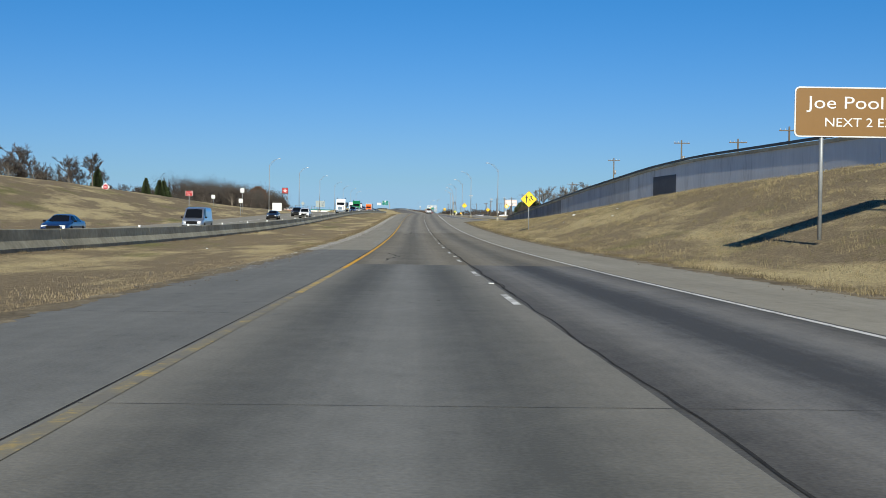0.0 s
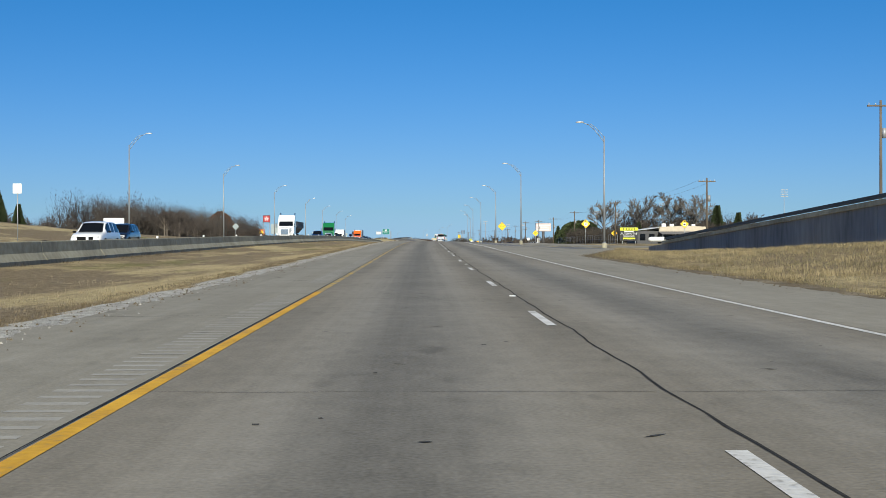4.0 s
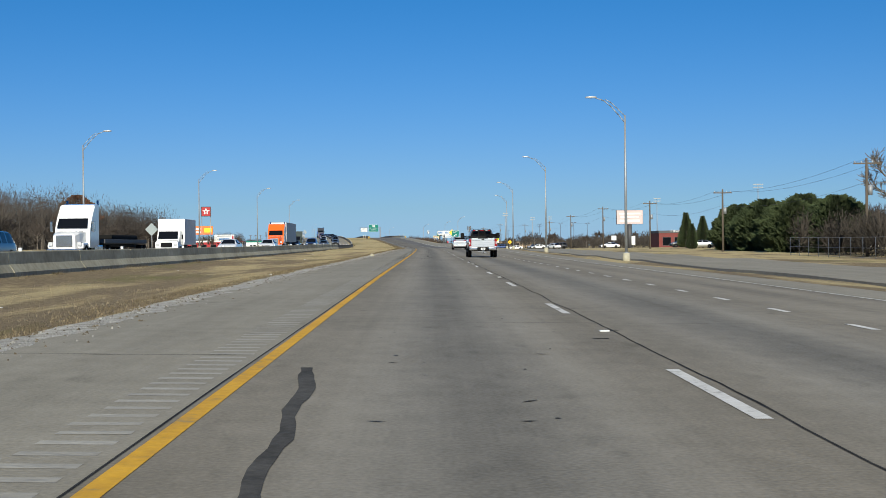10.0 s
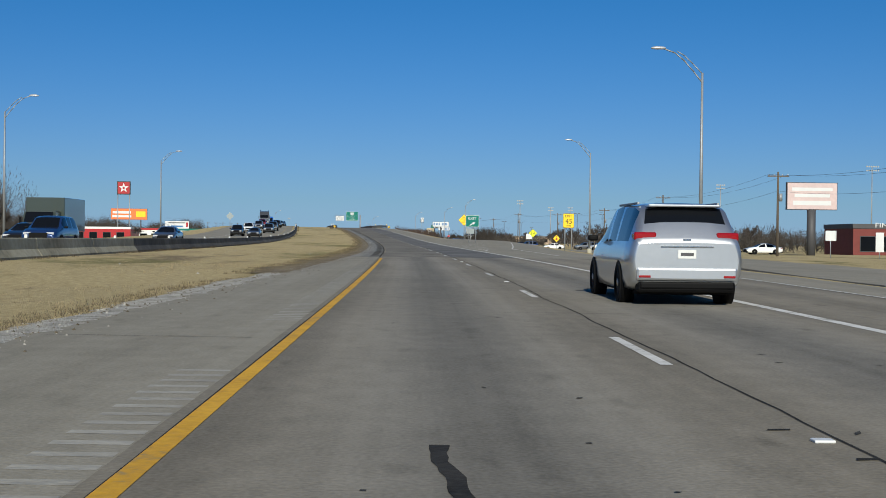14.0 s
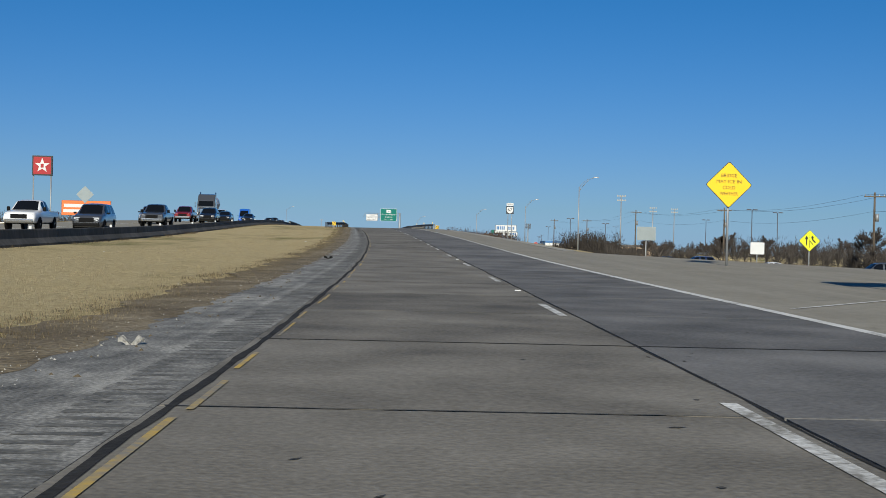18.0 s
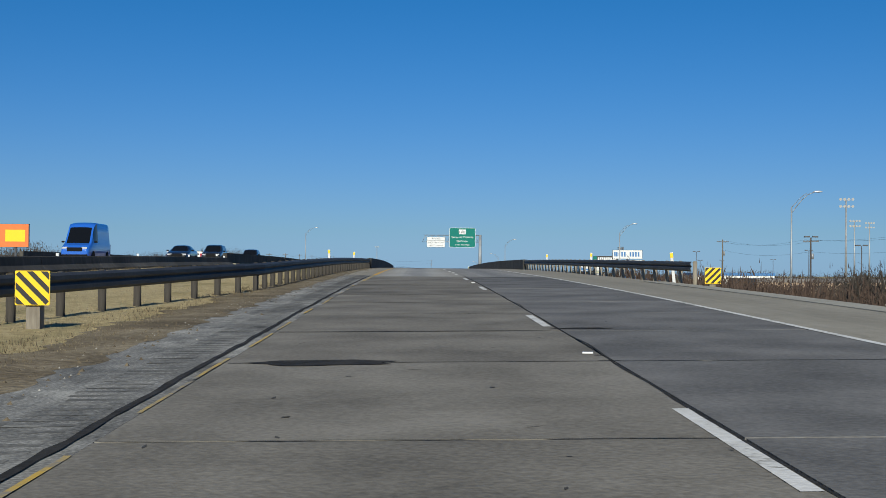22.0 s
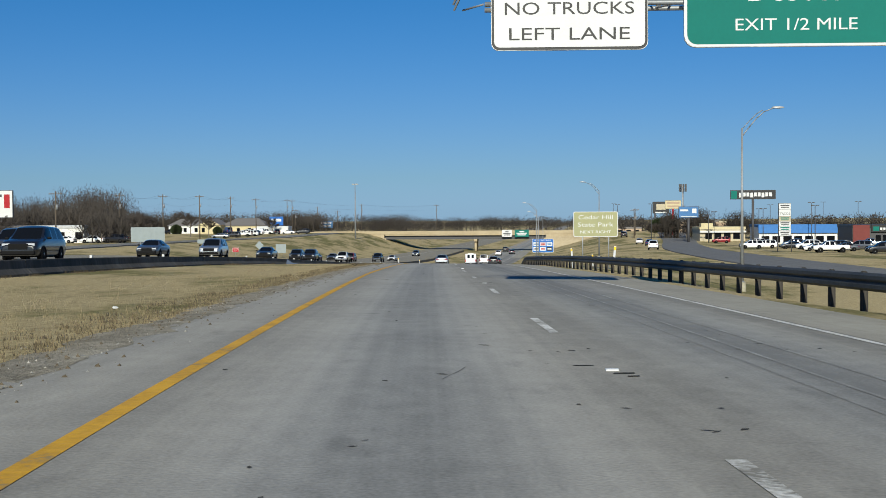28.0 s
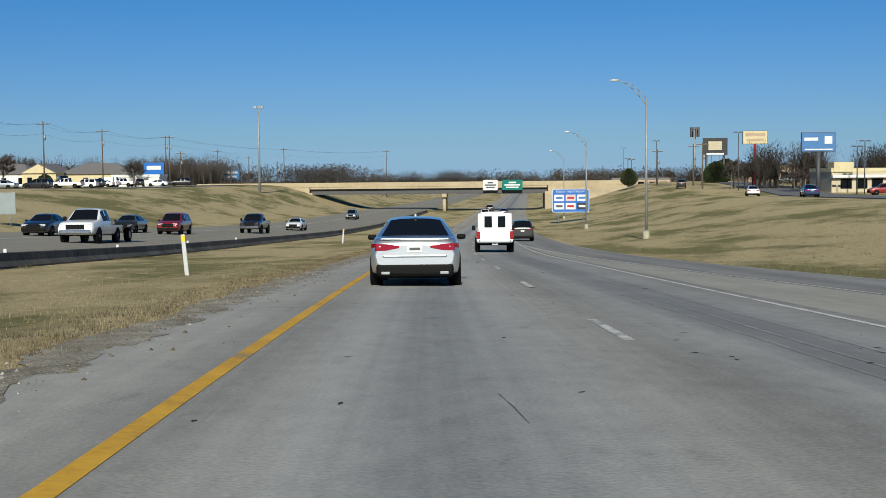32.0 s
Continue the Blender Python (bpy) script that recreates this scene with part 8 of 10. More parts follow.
rbox("tailgate_badge", M_CHROME, body, -0.07, 0.07, -hh + 0.01, -hh + 0.1, 1.07, 1.13, 0.01)
rbox("roof_spoiler", P_SILVER, car, -0.62, 0.62, -2.3, -1.95, 1.67, 1.72, 0.02)
for sx in (-1, 1):
    rbox("roof_rail", M_STEEL, car, sx * 0.70 - 0.02, sx * 0.70 + 0.02, -1.8, 0.1, 1.725, 1.765, 0.008)

# the white service truck with a camper cap
car, body = vehicle("pickup", P_WHITE, 1267.0, 2.95, "white service pickup with a tall white cap", name="white_service_truck")
rbox("cap", P_WHITE, car, -0.92, 0.92, -2.93, -0.6, 1.18, 2.12, 0.1)
for sx in (-1, 1):
    rbox("cap_window", M_GLASS, car, sx * 0.36 - 0.2, sx * 0.36 + 0.2, -2.95, -2.925, 1.35, 1.95, 0.008)
rbox("cap_roof_box", M_ALU, car, -0.5, 0.5, -2.2, -0.9, 2.12, 2.2, 0.03)

TRAFFIC = [
    ("sedan", P_BLUE, 84, -23.1), ("van", P_SILVER, 115, -19.6), ("sedan", P_BLACK, 207, -23.1), ("suv", P_WHITE, 226, -19.6), ("suv", P_BLACK, 247, -23.1),
    ("sedan", P_BLUE, 368, -23.1), ("suv", P_BLUE, 377, -19.6), ("sedan", P_WHITE, 402, -19.6), ("suv", P_BLACK, 439, -23.1),
    ("sedan", P_WHITE, 497, -19.6), ("sedan", P_WHITE, 527, -19.6), ("sedan", P_BLACK, 600, -23.1), ("suv", P_BLUE, 592, -19.6), ("sedan", P_GREY, 628, -19.6),
    ("pickup", P_WHITE, 754, -23.1), ("suv", P_BLACK, 724, -23.1), ("sedan", P_GREY, 711, -19.6), ("suv", P_GREY, 756, -19.6), ("pickup", P_GREY, 781, -19.6), ("suv", P_SILVER, 800, -23.1), ("suv", P_BLACK, 820, -19.6), ("pickup", P_RED, 826, -23.1),
    ("sedan", P_BLACK, 838, -19.6), ("pickup", P_WHITE, 868, -23.1), ("sedan", P_BLACK, 876, -19.6), ("sedan", P_BLACK, 928, -19.6), ("high_van", P_BRIGHTBLUE, 911, -23.1), ("suv", P_BLACK, 945, -19.6), ("suv", P_BLACK, 972, -19.6),
    ("sedan", P_BLACK, 1074, -23.1), ("suv", P_BLACK, 1110, -19.6), ("suv", P_GREY, 1118, -23.1), ("sedan", P_GREY, 1151, -23.1), ("suv", P_SILVER, 1159, -19.6), ("sedan", P_BLACK, 1190, -19.6),
    ("suv", P_BLACK, 1228, -19.6), ("suv", P_BLACK, 1238, -23.1), ("sedan", P_BLACK, 1280, -26.6), ("sedan", P_GREY, 1300, -26.6), ("suv", P_RED, 1300, -22.9), ("pickup", P_BLACK, 1318, -19.6), ("sedan", P_WHITE, 1343, -19.6), ("suv", P_SILVER, 1421, -22.9)]
AHEAD = [("suv", P_BLACK, 1306, 5.9), ("van", P_WHITE, 1330, 2.9), ("sedan", P_BLACK, 1322, 6.0), ("suv", P_WHITE, 1450, 0.2), ("sedan", P_GREY, 1470, 3.7), ("suv", P_BLACK, 1500, 0.0)]
COLOUR = {P_BLUE: "dark blue", P_SILVER: "silver", P_BLACK: "black", P_WHITE: "white", P_GREY: "dark grey", P_RED: "dark red", P_BRIGHTBLUE: "bright blue"}
for kind, pt, s, d in TRAFFIC:
    vehicle(kind, pt, s, d, COLOUR[pt] + " " + {"suv": "sport utility car", "high_van": "high-roofed van"}.get(kind, kind) + " on the oncoming carriageway", True, group="oncoming traffic", zadd=opp_h(s, d) - bank(s, d))

for kind, pt, s, d in AHEAD:
    vehicle(kind, pt, s, d, COLOUR[pt] + " " + {"suv": "sport utility car"}.get(kind, kind) + " far ahead on the road", group="traffic ahead")


# ---- heavy trucks ----
def truck_pose(s, d, opposing=True):
    return Matrix.Translation(at(s, d, opp_h(s, d) - bank(s, d) if opposing else 0)) @ Matrix.Rotation(line(s)[3] + (math.pi if opposing else 0), 4, 'Z')


def semi(pt, s, d, label, trailer, name):
    r = thing(name, label, "truck", "oncoming trucks", m=truck_pose(s, d))
    hull_bm = bmesh.new()
    rings = [[(-w, y, z0), (-w, y, z1 - 0.1), (-w * 0.85, y, z1), (w * 0.85, y, z1), (w, y, z1 - 0.1), (w, y, z0)] for y, w, z0, z1 in ((2.2, 0.95, 0.7, 2.0), (3.6, 0.85, 0.7, 1.85), (4.15, 0.72, 0.75, 1.7))]
    loft(hull_bm, rings)
    bmesh.ops.recalc_face_normals(hull_bm, faces=hull_bm.faces)
    part("hood", hull_bm, pt, r)
    bm = bmesh.new()
    prof = [(-0.2, 0.8), (2.3, 0.8), (2.25, 2.05), (1.75, 2.85), (0.9, 3.75), (-0.2, 3.85)]
    vs = [[bm.verts.new((x, y, z)) for y, z in prof] for x in (-1.18, 1.18)]
    bm.faces.new(vs[0])
    bm.faces.new(vs[1][::-1])
    for k in range(len(prof)):
        j = (k + 1) % len(prof)
        bm.faces.new((vs[0][j], vs[0][k], vs[1][k], vs[1][j]))
    bmesh.ops.recalc_face_normals(bm, faces=bm.faces)
    bmesh.ops.bevel(bm, geom=list(bm.edges), offset=0.08, segments=2, affect='EDGES')
    part("cab", bm, pt, r)
    bm = bmesh.new()
    vs = [bm.verts.new(p) for p in ((-1.02, 2.27, 2.12), (1.02, 2.27, 2.12), (0.98, 1.83, 2.78), (-0.98, 1.83, 2.78))]
    bm.faces.new(vs)
    bmesh.ops.translate(bm, verts=bm.verts, vec=(0, 0.06, 0.03))
    part("windshield", bm, M_GLASS, r)
    rbox("grille", M_CHROME, r, -0.55, 0.55, 4.1, 4.2, 0.85, 1.65, 0.03)
    rbox("bumper", M_CHROME, r, -1.15, 1.15, 3.9, 4.3, 0.35, 0.75, 0.05)
    for sx in (-1, 1):
        rbox("side_window", M_GLASS, r, sx * 1.19 - 0.01, sx * 1.19 + 0.01, 0.9, 1.8, 1.95, 2.65, 0.004)
        rbox("headlight", M_LAMPGLASS, r, sx * 0.95 - 0.14, sx * 0.95 + 0.14, 3.85, 4.05, 0.95, 1.2, 0.03)
        rbox("mirror", M_CHROME, r, sx * 1.42 - 0.08, sx * 1.42 + 0.08, 2.1, 2.25, 1.9, 2.6, 0.02)
        rbox("fender", pt, r, sx * 1.0 - 0.2, sx * 1.0 + 0.2, 2.6, 3.9, 0.75, 1.15, 0.1)
        rbox("fuel_tank", M_CHROME, r, sx * 0.95 - 0.25, sx * 0.95 + 0.25, -1.2, 0.6, 0.45, 1.0, 0.1)
        bm = bmesh.new()
        tube(bm, (sx * 1.05, -0.35, 1.0), (sx * 1.05, -0.35, 4.1), 0.08, 0.08, 8)
        part("exhaust_stack", bm, M_CHROME, r)
        for y in (3.2, -1.6, -2.9):
            wheel(r, sx * 1.05, y, 0.5, 0.35)
    rbox("frame", M_PLASTIC, r, -0.45, 0.45, -3.6, 3.4, 0.65, 0.95, 0.03)
    if trailer == "box":
        rbox("trailer", P_TRAILER, r, -1.28, 1.28, -16.2, -0.9, 1.15, 4.05, 0.04)
        rbox("trailer_front", pt if pt is not P_ORANGE else M_WHITESIGN, r, -1.25, 1.25, -0.95, -0.88, 1.2, 4.0, 0.01)
        rbox("trailer_mark", M_DARKGREY, r, 1.281, 1.287, -5.5, -3.2, 2.8, 3.4, 0.001)
    elif trailer == "flat":
        rbox("trailer", M_DARKGREY, r, -1.28, 1.28, -14.5, -1.4, 1.1, 1.4, 0.03)
        rbox("load", M_RUBBER, r, -1.0, 1.0, -12.5, -4.5, 1.4, 1.75, 0.1)
    else:
        bm = bmesh.new()
        loft(bm, [[(-1.25, y, 2.9), (1.25, y, 2.9), (1.25, y, 2.0), (0.5, y, zb), (-0.5, y, zb), (-1.25, y, 2.0)] for y, zb in ((-11.0, 1.9), (-10.2, 1.2), (-2.4, 1.2), (-1.6, 1.9))])
        bmesh.ops.recalc_face_normals(bm, faces=bm.faces)
        part("dump_trailer", bm, M_DARKGREY, r)
    for y in (-12.9, -14.1) if trailer != "dump" else (-9.0, -10.2):
        for sx in (-1, 1):
            wheel(r, sx * 1.05, y, 0.5, 0.45)
    rbox("trailer_frame", M_PLASTIC, r, -0.5, 0.5, -14.6 if trailer != "dump" else -10.6, -1.5, 0.85, 1.15, 0.02)
    return r


semi(P_WHITE, 336, -20.4, "white sleeper-cab semi truck pulling a dump trailer", "dump", "dump_truck")
semi(P_GREENTRUCK, 414, -20.4, "green semi truck with chrome stacks pulling a flatbed", "flat", "flatbed_truck")
semi(P_WHITE, 462, -24.4, "white semi truck with a pale trailer", "flat", "flatbed_truck")
semi(P_ORANGE, 562, -22.4, "orange semi truck pulling a grey box trailer", "box", "trailer_truck")


def box_truck(pt, s, d, label, cargo, mark=None, hc=3.3):
    r = thing("box_truck", label, "truck", "oncoming trucks", m=truck_pose(s, d))
    bm = bmesh.new()
    prof = [(1.2, 0.55), (3.4, 0.55), (3.45, 1.25), (2.75, 1.4), (2.3, 2.2), (1.2, 2.25)]
    vs = [[bm.verts.new((x, y, z)) for y, z in prof] for x in (-1.0, 1.0)]
    bm.faces.new(vs[0])
    bm.faces.new(vs[1][::-1])
    for k in range(len(prof)):
        j = (k + 1) % len(prof)
        bm.faces.new((vs[0][j], vs[0][k], vs[1][k], vs[1][j]))
    bmesh.ops.recalc_face_normals(bm, faces=bm.faces)
    bmesh.ops.bevel(bm, geom=list(bm.edges), offset=0.07, segments=2, affect='EDGES')
    part("cab", bm, pt, r)
    bm = bmesh.new()
    vs = [bm.verts.new(p) for p in ((-0.88, 2.77, 1.47), (0.88, 2.77, 1.47), (0.84, 2.39, 2.14), (-0.84, 2.39, 2.14))]
    bm.faces.new(vs)
    bmesh.ops.translate(bm, verts=bm.verts, vec=(0, 0.05, 0.02))
    part("windshield", bm, M_GLASS, r)
    rbox("grille", M_PLASTIC, r, -0.5, 0.5, 3.38, 3.5, 0.75, 1.15, 0.02)
    rbox("bumper", M_PLASTIC, r, -1.0, 1.0, 3.35, 3.6, 0.4, 0.62, 0.03)
    bx = rbox("cargo_box", cargo, r, -1.22, 1.22, -4.2, 1.15, 0.95, hc, 0.03)
    if mark:
        rbox("lettering", mark, bx, 1.221, 1.227, -3.2, 0.2, 2.2, 2.6, 0.001)
        rbox("lettering", mark, bx, 1.221, 1.227, -2.8, -0.4, 1.7, 2.0, 0.001)
    for sx in (-1, 1):
        rbox("headlight", M_LAMPGLASS, r, sx * 0.78 - 0.13, sx * 0.78 + 0.13, 3.36, 3.48, 0.85, 1.05, 0.02)
        rbox("mirror", M_PLASTIC, r, sx * 1.22 - 0.07, sx * 1.22 + 0.07, 2.3, 2.42, 1.45, 1.85, 0.02)
        for y in (2.4, -2.4):
            wheel(r, sx * 0.95, y, 0.42, 0.3)
    rbox("frame", M_PLASTIC, r, -0.45, 0.45, -4.1, 3.2, 0.5, 0.95, 0.02)
    return r


box_truck(P_WHITE, 490, -23.6, "white box truck with coloured lettering on its side", M_WHITEWALL, M_REDSIGN)
box_truck(P_ARMY, 606, -23.4, "dark green box truck on the oncoming carriageway", P_ARMY, hc=3.1)

# flatbed tow truck
car, body = vehicle("pickup", P_WHITE, 1267, -19.6, "white flatbed tow truck on the oncoming carriageway", True, name="tow_truck", group="oncoming trucks", zadd=opp_h(1267, -19.6) - bank(1267, -19.6))
rbox("flat_bed", M_DARKGREY, car, -1.15, 1.15, -5.6, -0.7, 1.0, 1.2, 0.03)
for sx in (-1, 1):
    wheel(car, sx * 0.9, -4.3, 0.41, 0.3)
# cement mixer
r = semi(P_GREY, 850, -23.2, "grey cement mixer truck on the oncoming carriageway", "flat", "cement_mixer")
bm = bmesh.new()
loft(bm, [[(rr * math.cos(2 * math.pi * k / 14), y, 2.6 + rr * math.sin(2 * math.pi * k / 14)) for k in range(14)] for y, rr in ((-1.6, 0.5), (-2.6, 1.1), (-4.5, 1.25), (-6.0, 0.9), (-7.0, 0.5))])
bmesh.ops.recalc_face_normals(bm, faces=bm.faces)
part("drum", bm, M_ALU, r)

# cars in the lots before the yellow house
LOT = [("sedan", P_WHITE, -168.5, 1470, 80), ("sedan", P_WHITE, -162.5, 1468, 90), ("suv", P_BLACK, -156.0, 1468, 70), ("sedan", P_RED, -140.4, 1472, 10), ("van", P_BLUE, -137.0, 1470, 30), ("suv", P_WHITE, -131.0, 1472, 90), ("pickup", P_WHITE, -124.5, 1474, 80), ("suv", P_BLACK, -120.8, 1474, 20), ("sedan", P_WHITE, -117.2, 1476, 90), ("suv", P_BLACK, -112.5, 1478, 100),
       ("suv", P_WHITE, 12, 1306, 90), ("suv", P_WHITE, 15.5, 1310, 80), ("sedan", P_BLACK, 19, 1300, 90), ("sedan", P_WHITE, 17.5, 1272, 95), ("suv", P_BLACK, 21.5, 1276, 90), ("suv", P_WHITE, 24.5, 1312, 90), ("sedan", P_BLACK, 29.5, 1314, 90), ("sedan", P_WHITE, 31.0, 1308, 95), ("pickup", P_SILVER, 36.5, 1308, 85), ("suv", P_BLACK, 41.5, 1312, 90), ("suv", P_GREY, 26, 1276, 70), ("sedan", P_WHITE, -122, 1296, 90), ("suv", P_BLACK, -117.5, 1297, 80), ("sedan", P_WHITE, -128, 1296, 85)]
LANE = [("suv", P_WHITE, -9.6, 1287), ("sedan", P_BLUE, -4.9, 1347), ("sedan", P_WHITE, -4.3, 1382), ("suv", P_BLACK, -3.1, 1457)]

# parked and slow cars beside the frontage road
PARKED = [("suv", P_BLACK, 560, 52, 80), ("sedan", P_SILVER, 600, 50, 80), ("pickup", P_BLACK, 620, 55, 90), ("suv", P_BLACK, 645, 57, 90), ("sedan", P_WHITE, 690, 50, 90), ("sedan", P_WHITE, 716, 40, 20), ("suv", P_BLACK, 742, 46, 90), ("sedan", P_WHITE, 760, 43, 90), ("pickup", P_WHITE, 772, 50, 80), ("suv", P_GREY, 790, 47, 90), ("sedan", P_WHITE, 815, 45, 90), ("suv", P_BLUE, 842, 44, 90), ("sedan", P_BLACK, 875, 48, 90),
          ("suv", P_WHITE, 1075, 52, 90), ("pickup", P_BLACK, 1090, 60, 90), ("sedan", P_SILVER, 1105, 55, 90), ("suv", P_RED, 1190, 60, 80), ("sedan", P_WHITE, 1215, 62, 90), ("suv", P_BLACK, 1240, 66, 90), ("pickup", P_WHITE, 1255, 62, 90), ("sedan", P_GREY, 1270, 68, 90), ("suv", P_WHITE, 1290, 66, 90), ("sedan", P_BLACK, 1310, 70, 90), ("suv", P_SILVER, 1335, 72, 80), ("suv", P_WHITE, 1350, 66, 90),
          ("suv", P_RED, 1398, 64, 90), ("sedan", P_BLACK, 1430, 68, 90), ("suv", P_GREY, 1480, 66, 90),
          ("van", P_WHITE, 1470, -84, 90), ("suv", P_BLACK, 1450, -80, 90), ("sedan", P_WHITE, 1462, -82, 90), ("suv", P_WHITE, 1440, -78, 90), ("pickup", P_WHITE, 1430, -78, 90), ("suv", P_BLACK, 1410, -76, 90), ("sedan", P_SILVER, 1390, -74, 90), ("pickup", P_WHITE, 1180, -78, 90), ("suv", P_BLACK, 1200, -80, 90), ("sedan", P_WHITE, 1150, -76, 90)]
for kind, pt, x, y, turn in LOT:
    vehicle(kind, pt, 0, 0, COLOUR[pt] + " " + {"suv": "sport utility car"}.get(kind, kind) + " parked in a lot beside the buildings", group="parked cars", world_pose=Matrix.Translation((x, y, soil(x, y) + 0.02)) @ Matrix.Rotation(radians(turn), 4, 'Z'))
for kind, pt, x, y in LANE:
    s, d = along(x, y)
    vehicle(kind, pt, 0, 0, COLOUR[pt] + " " + {"suv": "sport utility car"}.get(kind, kind) + " driving away on the frontage road", group="frontage cars", world_pose=Matrix.Translation((x, y, ground_z(s, d) + 0.14)) @ Matrix.Rotation(line(s)[3] - 0.12, 4, 'Z'))
for kind, pt, s, d, turn in PARKED:
    p = at(s, d)
    zz = max(ground_z(s, d), ground_z(s - 2, d), ground_z(s + 2, d)) + (0.13 if abs(d - ramp(FRONT, s) - 4) < 4 else 0.02)
    vehicle(kind, pt, s, d, COLOUR[pt] + " " + {"suv": "sport utility car"}.get(kind, kind) + " parked near the frontage road", group="parked cars", world_pose=Matrix.Translation((p.x, p.y, zz)) @ Matrix.Rotation(line(s)[3] + radians(turn), 4, 'Z'))

# ---- trees ----
def bare_tree(label, height, spread, twig, seed, limbs=8, subs=5, twigs=8, lets=4, up=0.65):
    rnd = random.Random(seed)
    r = thing("bare_tree", label, "tree", "bare winter trees")
    tb, cb = bmesh.new(), bmesh.new()
    th = height * 0.28
    tube(tb, (0, 0, -0.4), (0.1, 0.05, th), height * 0.024, height * 0.018, 8, False)
    tube(tb, (0.1, 0.05, th), (0.0, 0.1, height * 0.6), height * 0.018, height * 0.008, 7, False)

    def unit(az, el):
        return Vector((math.cos(az) * math.cos(el), math.sin(az) * math.cos(el), math.sin(el)))

    for i in range(limbs):
        t = i / limbs
        p0 = Vector((0.05, 0.08, th + (height * 0.6 - th) * t * 0.95))
        az = i * 2.4 + rnd.uniform(-0.4, 0.4)
        ln = spread * rnd.uniform(0.55, 0.85) * (1 - 0.3 * t)
        d0 = unit(az, up + 0.5 * t + rnd.uniform(-0.15, 0.15))
        p1 = p0 + d0 * ln
        tube(tb, p0, p1, height * 0.010, height * 0.004, 5, False)
        for j in range(subs):
            q0 = p0.lerp(p1, 0.35 + 0.65 * j / max(1, subs - 1))
            d1 = (d0 + unit(rnd.uniform(0, 6.28), rnd.uniform(-0.1, 1.0)) * 0.9).normalized()
            q1 = q0 + d1 * ln * rnd.uniform(0.3, 0.55)
            tube(cb, q0, q1, height * 0.0052, height * 0.003, 4, False)
            for k in range(twigs):
                u0 = q0.lerp(q1, rnd.uniform(0.2, 1.0))
                d2 = (d1 + unit(rnd.uniform(0, 6.28), rnd.uniform(-0.4, 1.2)) * 1.0).normalized()
                u1 = u0 + d2 * height * rnd.uniform(0.05, 0.11)
                tube(cb, u0, u1, height * 0.0034, height * 0.0022, 3, False)
                for n in range(lets):
                    v0 = u0.lerp(u1, rnd.uniform(0.2, 1.0))
                    v1 = v0 + (d2 + unit(rnd.uniform(0, 6.28), rnd.uniform(-0.5, 1.2))).normalized() * height * rnd.uniform(0.025, 0.06)
                    tube(cb, v0, v1, height * 0.0028, height * 0.0019, 3, False)
    part("trunk", tb, M_BARK, r)
    part("crown", cb, twig, r)
    return r


def leafy(name, label, profile, n, leaf, material, seed, trunk_h, category="tree", group=""):
    """A crown of many small leaf sprays filling a profile of (height, radius)."""
    rnd = random.Random(seed)
    r = thing(name, label, category, group)
    bm = bmesh.new()
    zs = [p[0] for p in profile]
    for k in range(n):
        z = rnd.uniform(zs[0], zs[-1])
        az = rnd.uniform(0, 6.283)
        lump = 1 + 0.28 * noise.noise((math.cos(az) * 1.6, math.sin(az) * 1.6, z * 0.8 + seed))
        rad = ramp(profile, z) * lump * math.sqrt(rnd.uniform(0.25, 1.0))
        c = Vector((rad * math.cos(az), rad * math.sin(az), z))
        d = Vector((math.cos(az), math.sin(az), rnd.uniform(0.0, 1.2))).normalized()
        sd = d.cross(Vector((rnd.uniform(-1, 1), rnd.uniform(-1, 1), rnd.uniform(-1, 1)))).normalized()
        l = leaf * rnd.uniform(0.6, 1.4)
        vs = [bm.verts.new(p) for p in (c - sd * l * 0.4, c + sd * l * 0.4, c + d * l)]
        bm.faces.new(vs)
        vs = [bm.verts.new(p) for p in (c - d.cross(sd) * l * 0.35, c + d.cross(sd) * l * 0.35, c + d * l * 0.9)]
        bm.faces.new(vs)
    part("crown", bm, material, r)
    bm = bmesh.new()
    tube(bm, (0, 0, -0.4), (0, 0, trunk_h), zs[-1] * 0.03, zs[-1] * 0.015, 7, False)
    part("trunk", bm, M_BARK, r)
    return r


def put(src, x, y, k=1.0, rot=0.0, kz=None, dz=0.0):
    return Matrix.LocRotScale((x, y, soil(x, y) + dz), Euler((0, 0, rot)), (k, k, kz or k))


T_A = bare_tree("tall bare grey-brown tree", 11.0, 5.2, M_TWIG, 11)
T_B = bare_tree("spreading pale bare tree", 11.0, 6.4, M_PALETWIG, 12, limbs=9, twigs=9, up=0.5)
T_C = bare_tree("dense brown leafless tree", 9.0, 4.6, M_TWIG, 13, limbs=10, subs=6, twigs=9, lets=5, up=0.55)
T_D = bare_tree("low tangled leafless bush", 4.5, 3.2, M_TWIG, 14, limbs=10, subs=5, twigs=8, lets=4, up=0.45)
CEDAR = leafy("cedar_tree", "dark green pointed cedar tree", [(0.2, 1.1), (1.0, 1.7), (3.0, 1.35), (5.5, 0.75), (7.5, 0.1)], 2600, 0.45, M_GREEN, 21, 6.0, group="cedars")
HEDGE = leafy("evergreen_bush", "large rounded dark evergreen bush", [(0.0, 2.6), (1.5, 3.4), (3.2, 3.1), (4.6, 2.0), (5.4, 0.4)], 4200, 0.5, M_GREEN, 22, 3.5, group="evergreen bushes")
OAK = leafy("russet_oak", "broad tree holding russet dead leaves", [(2.0, 2.0), (4.0, 4.6), (7.5, 5.2), (10.5, 3.6), (12.5, 0.6)], 5200, 0.55, M_RUSSET, 23, 8.0)
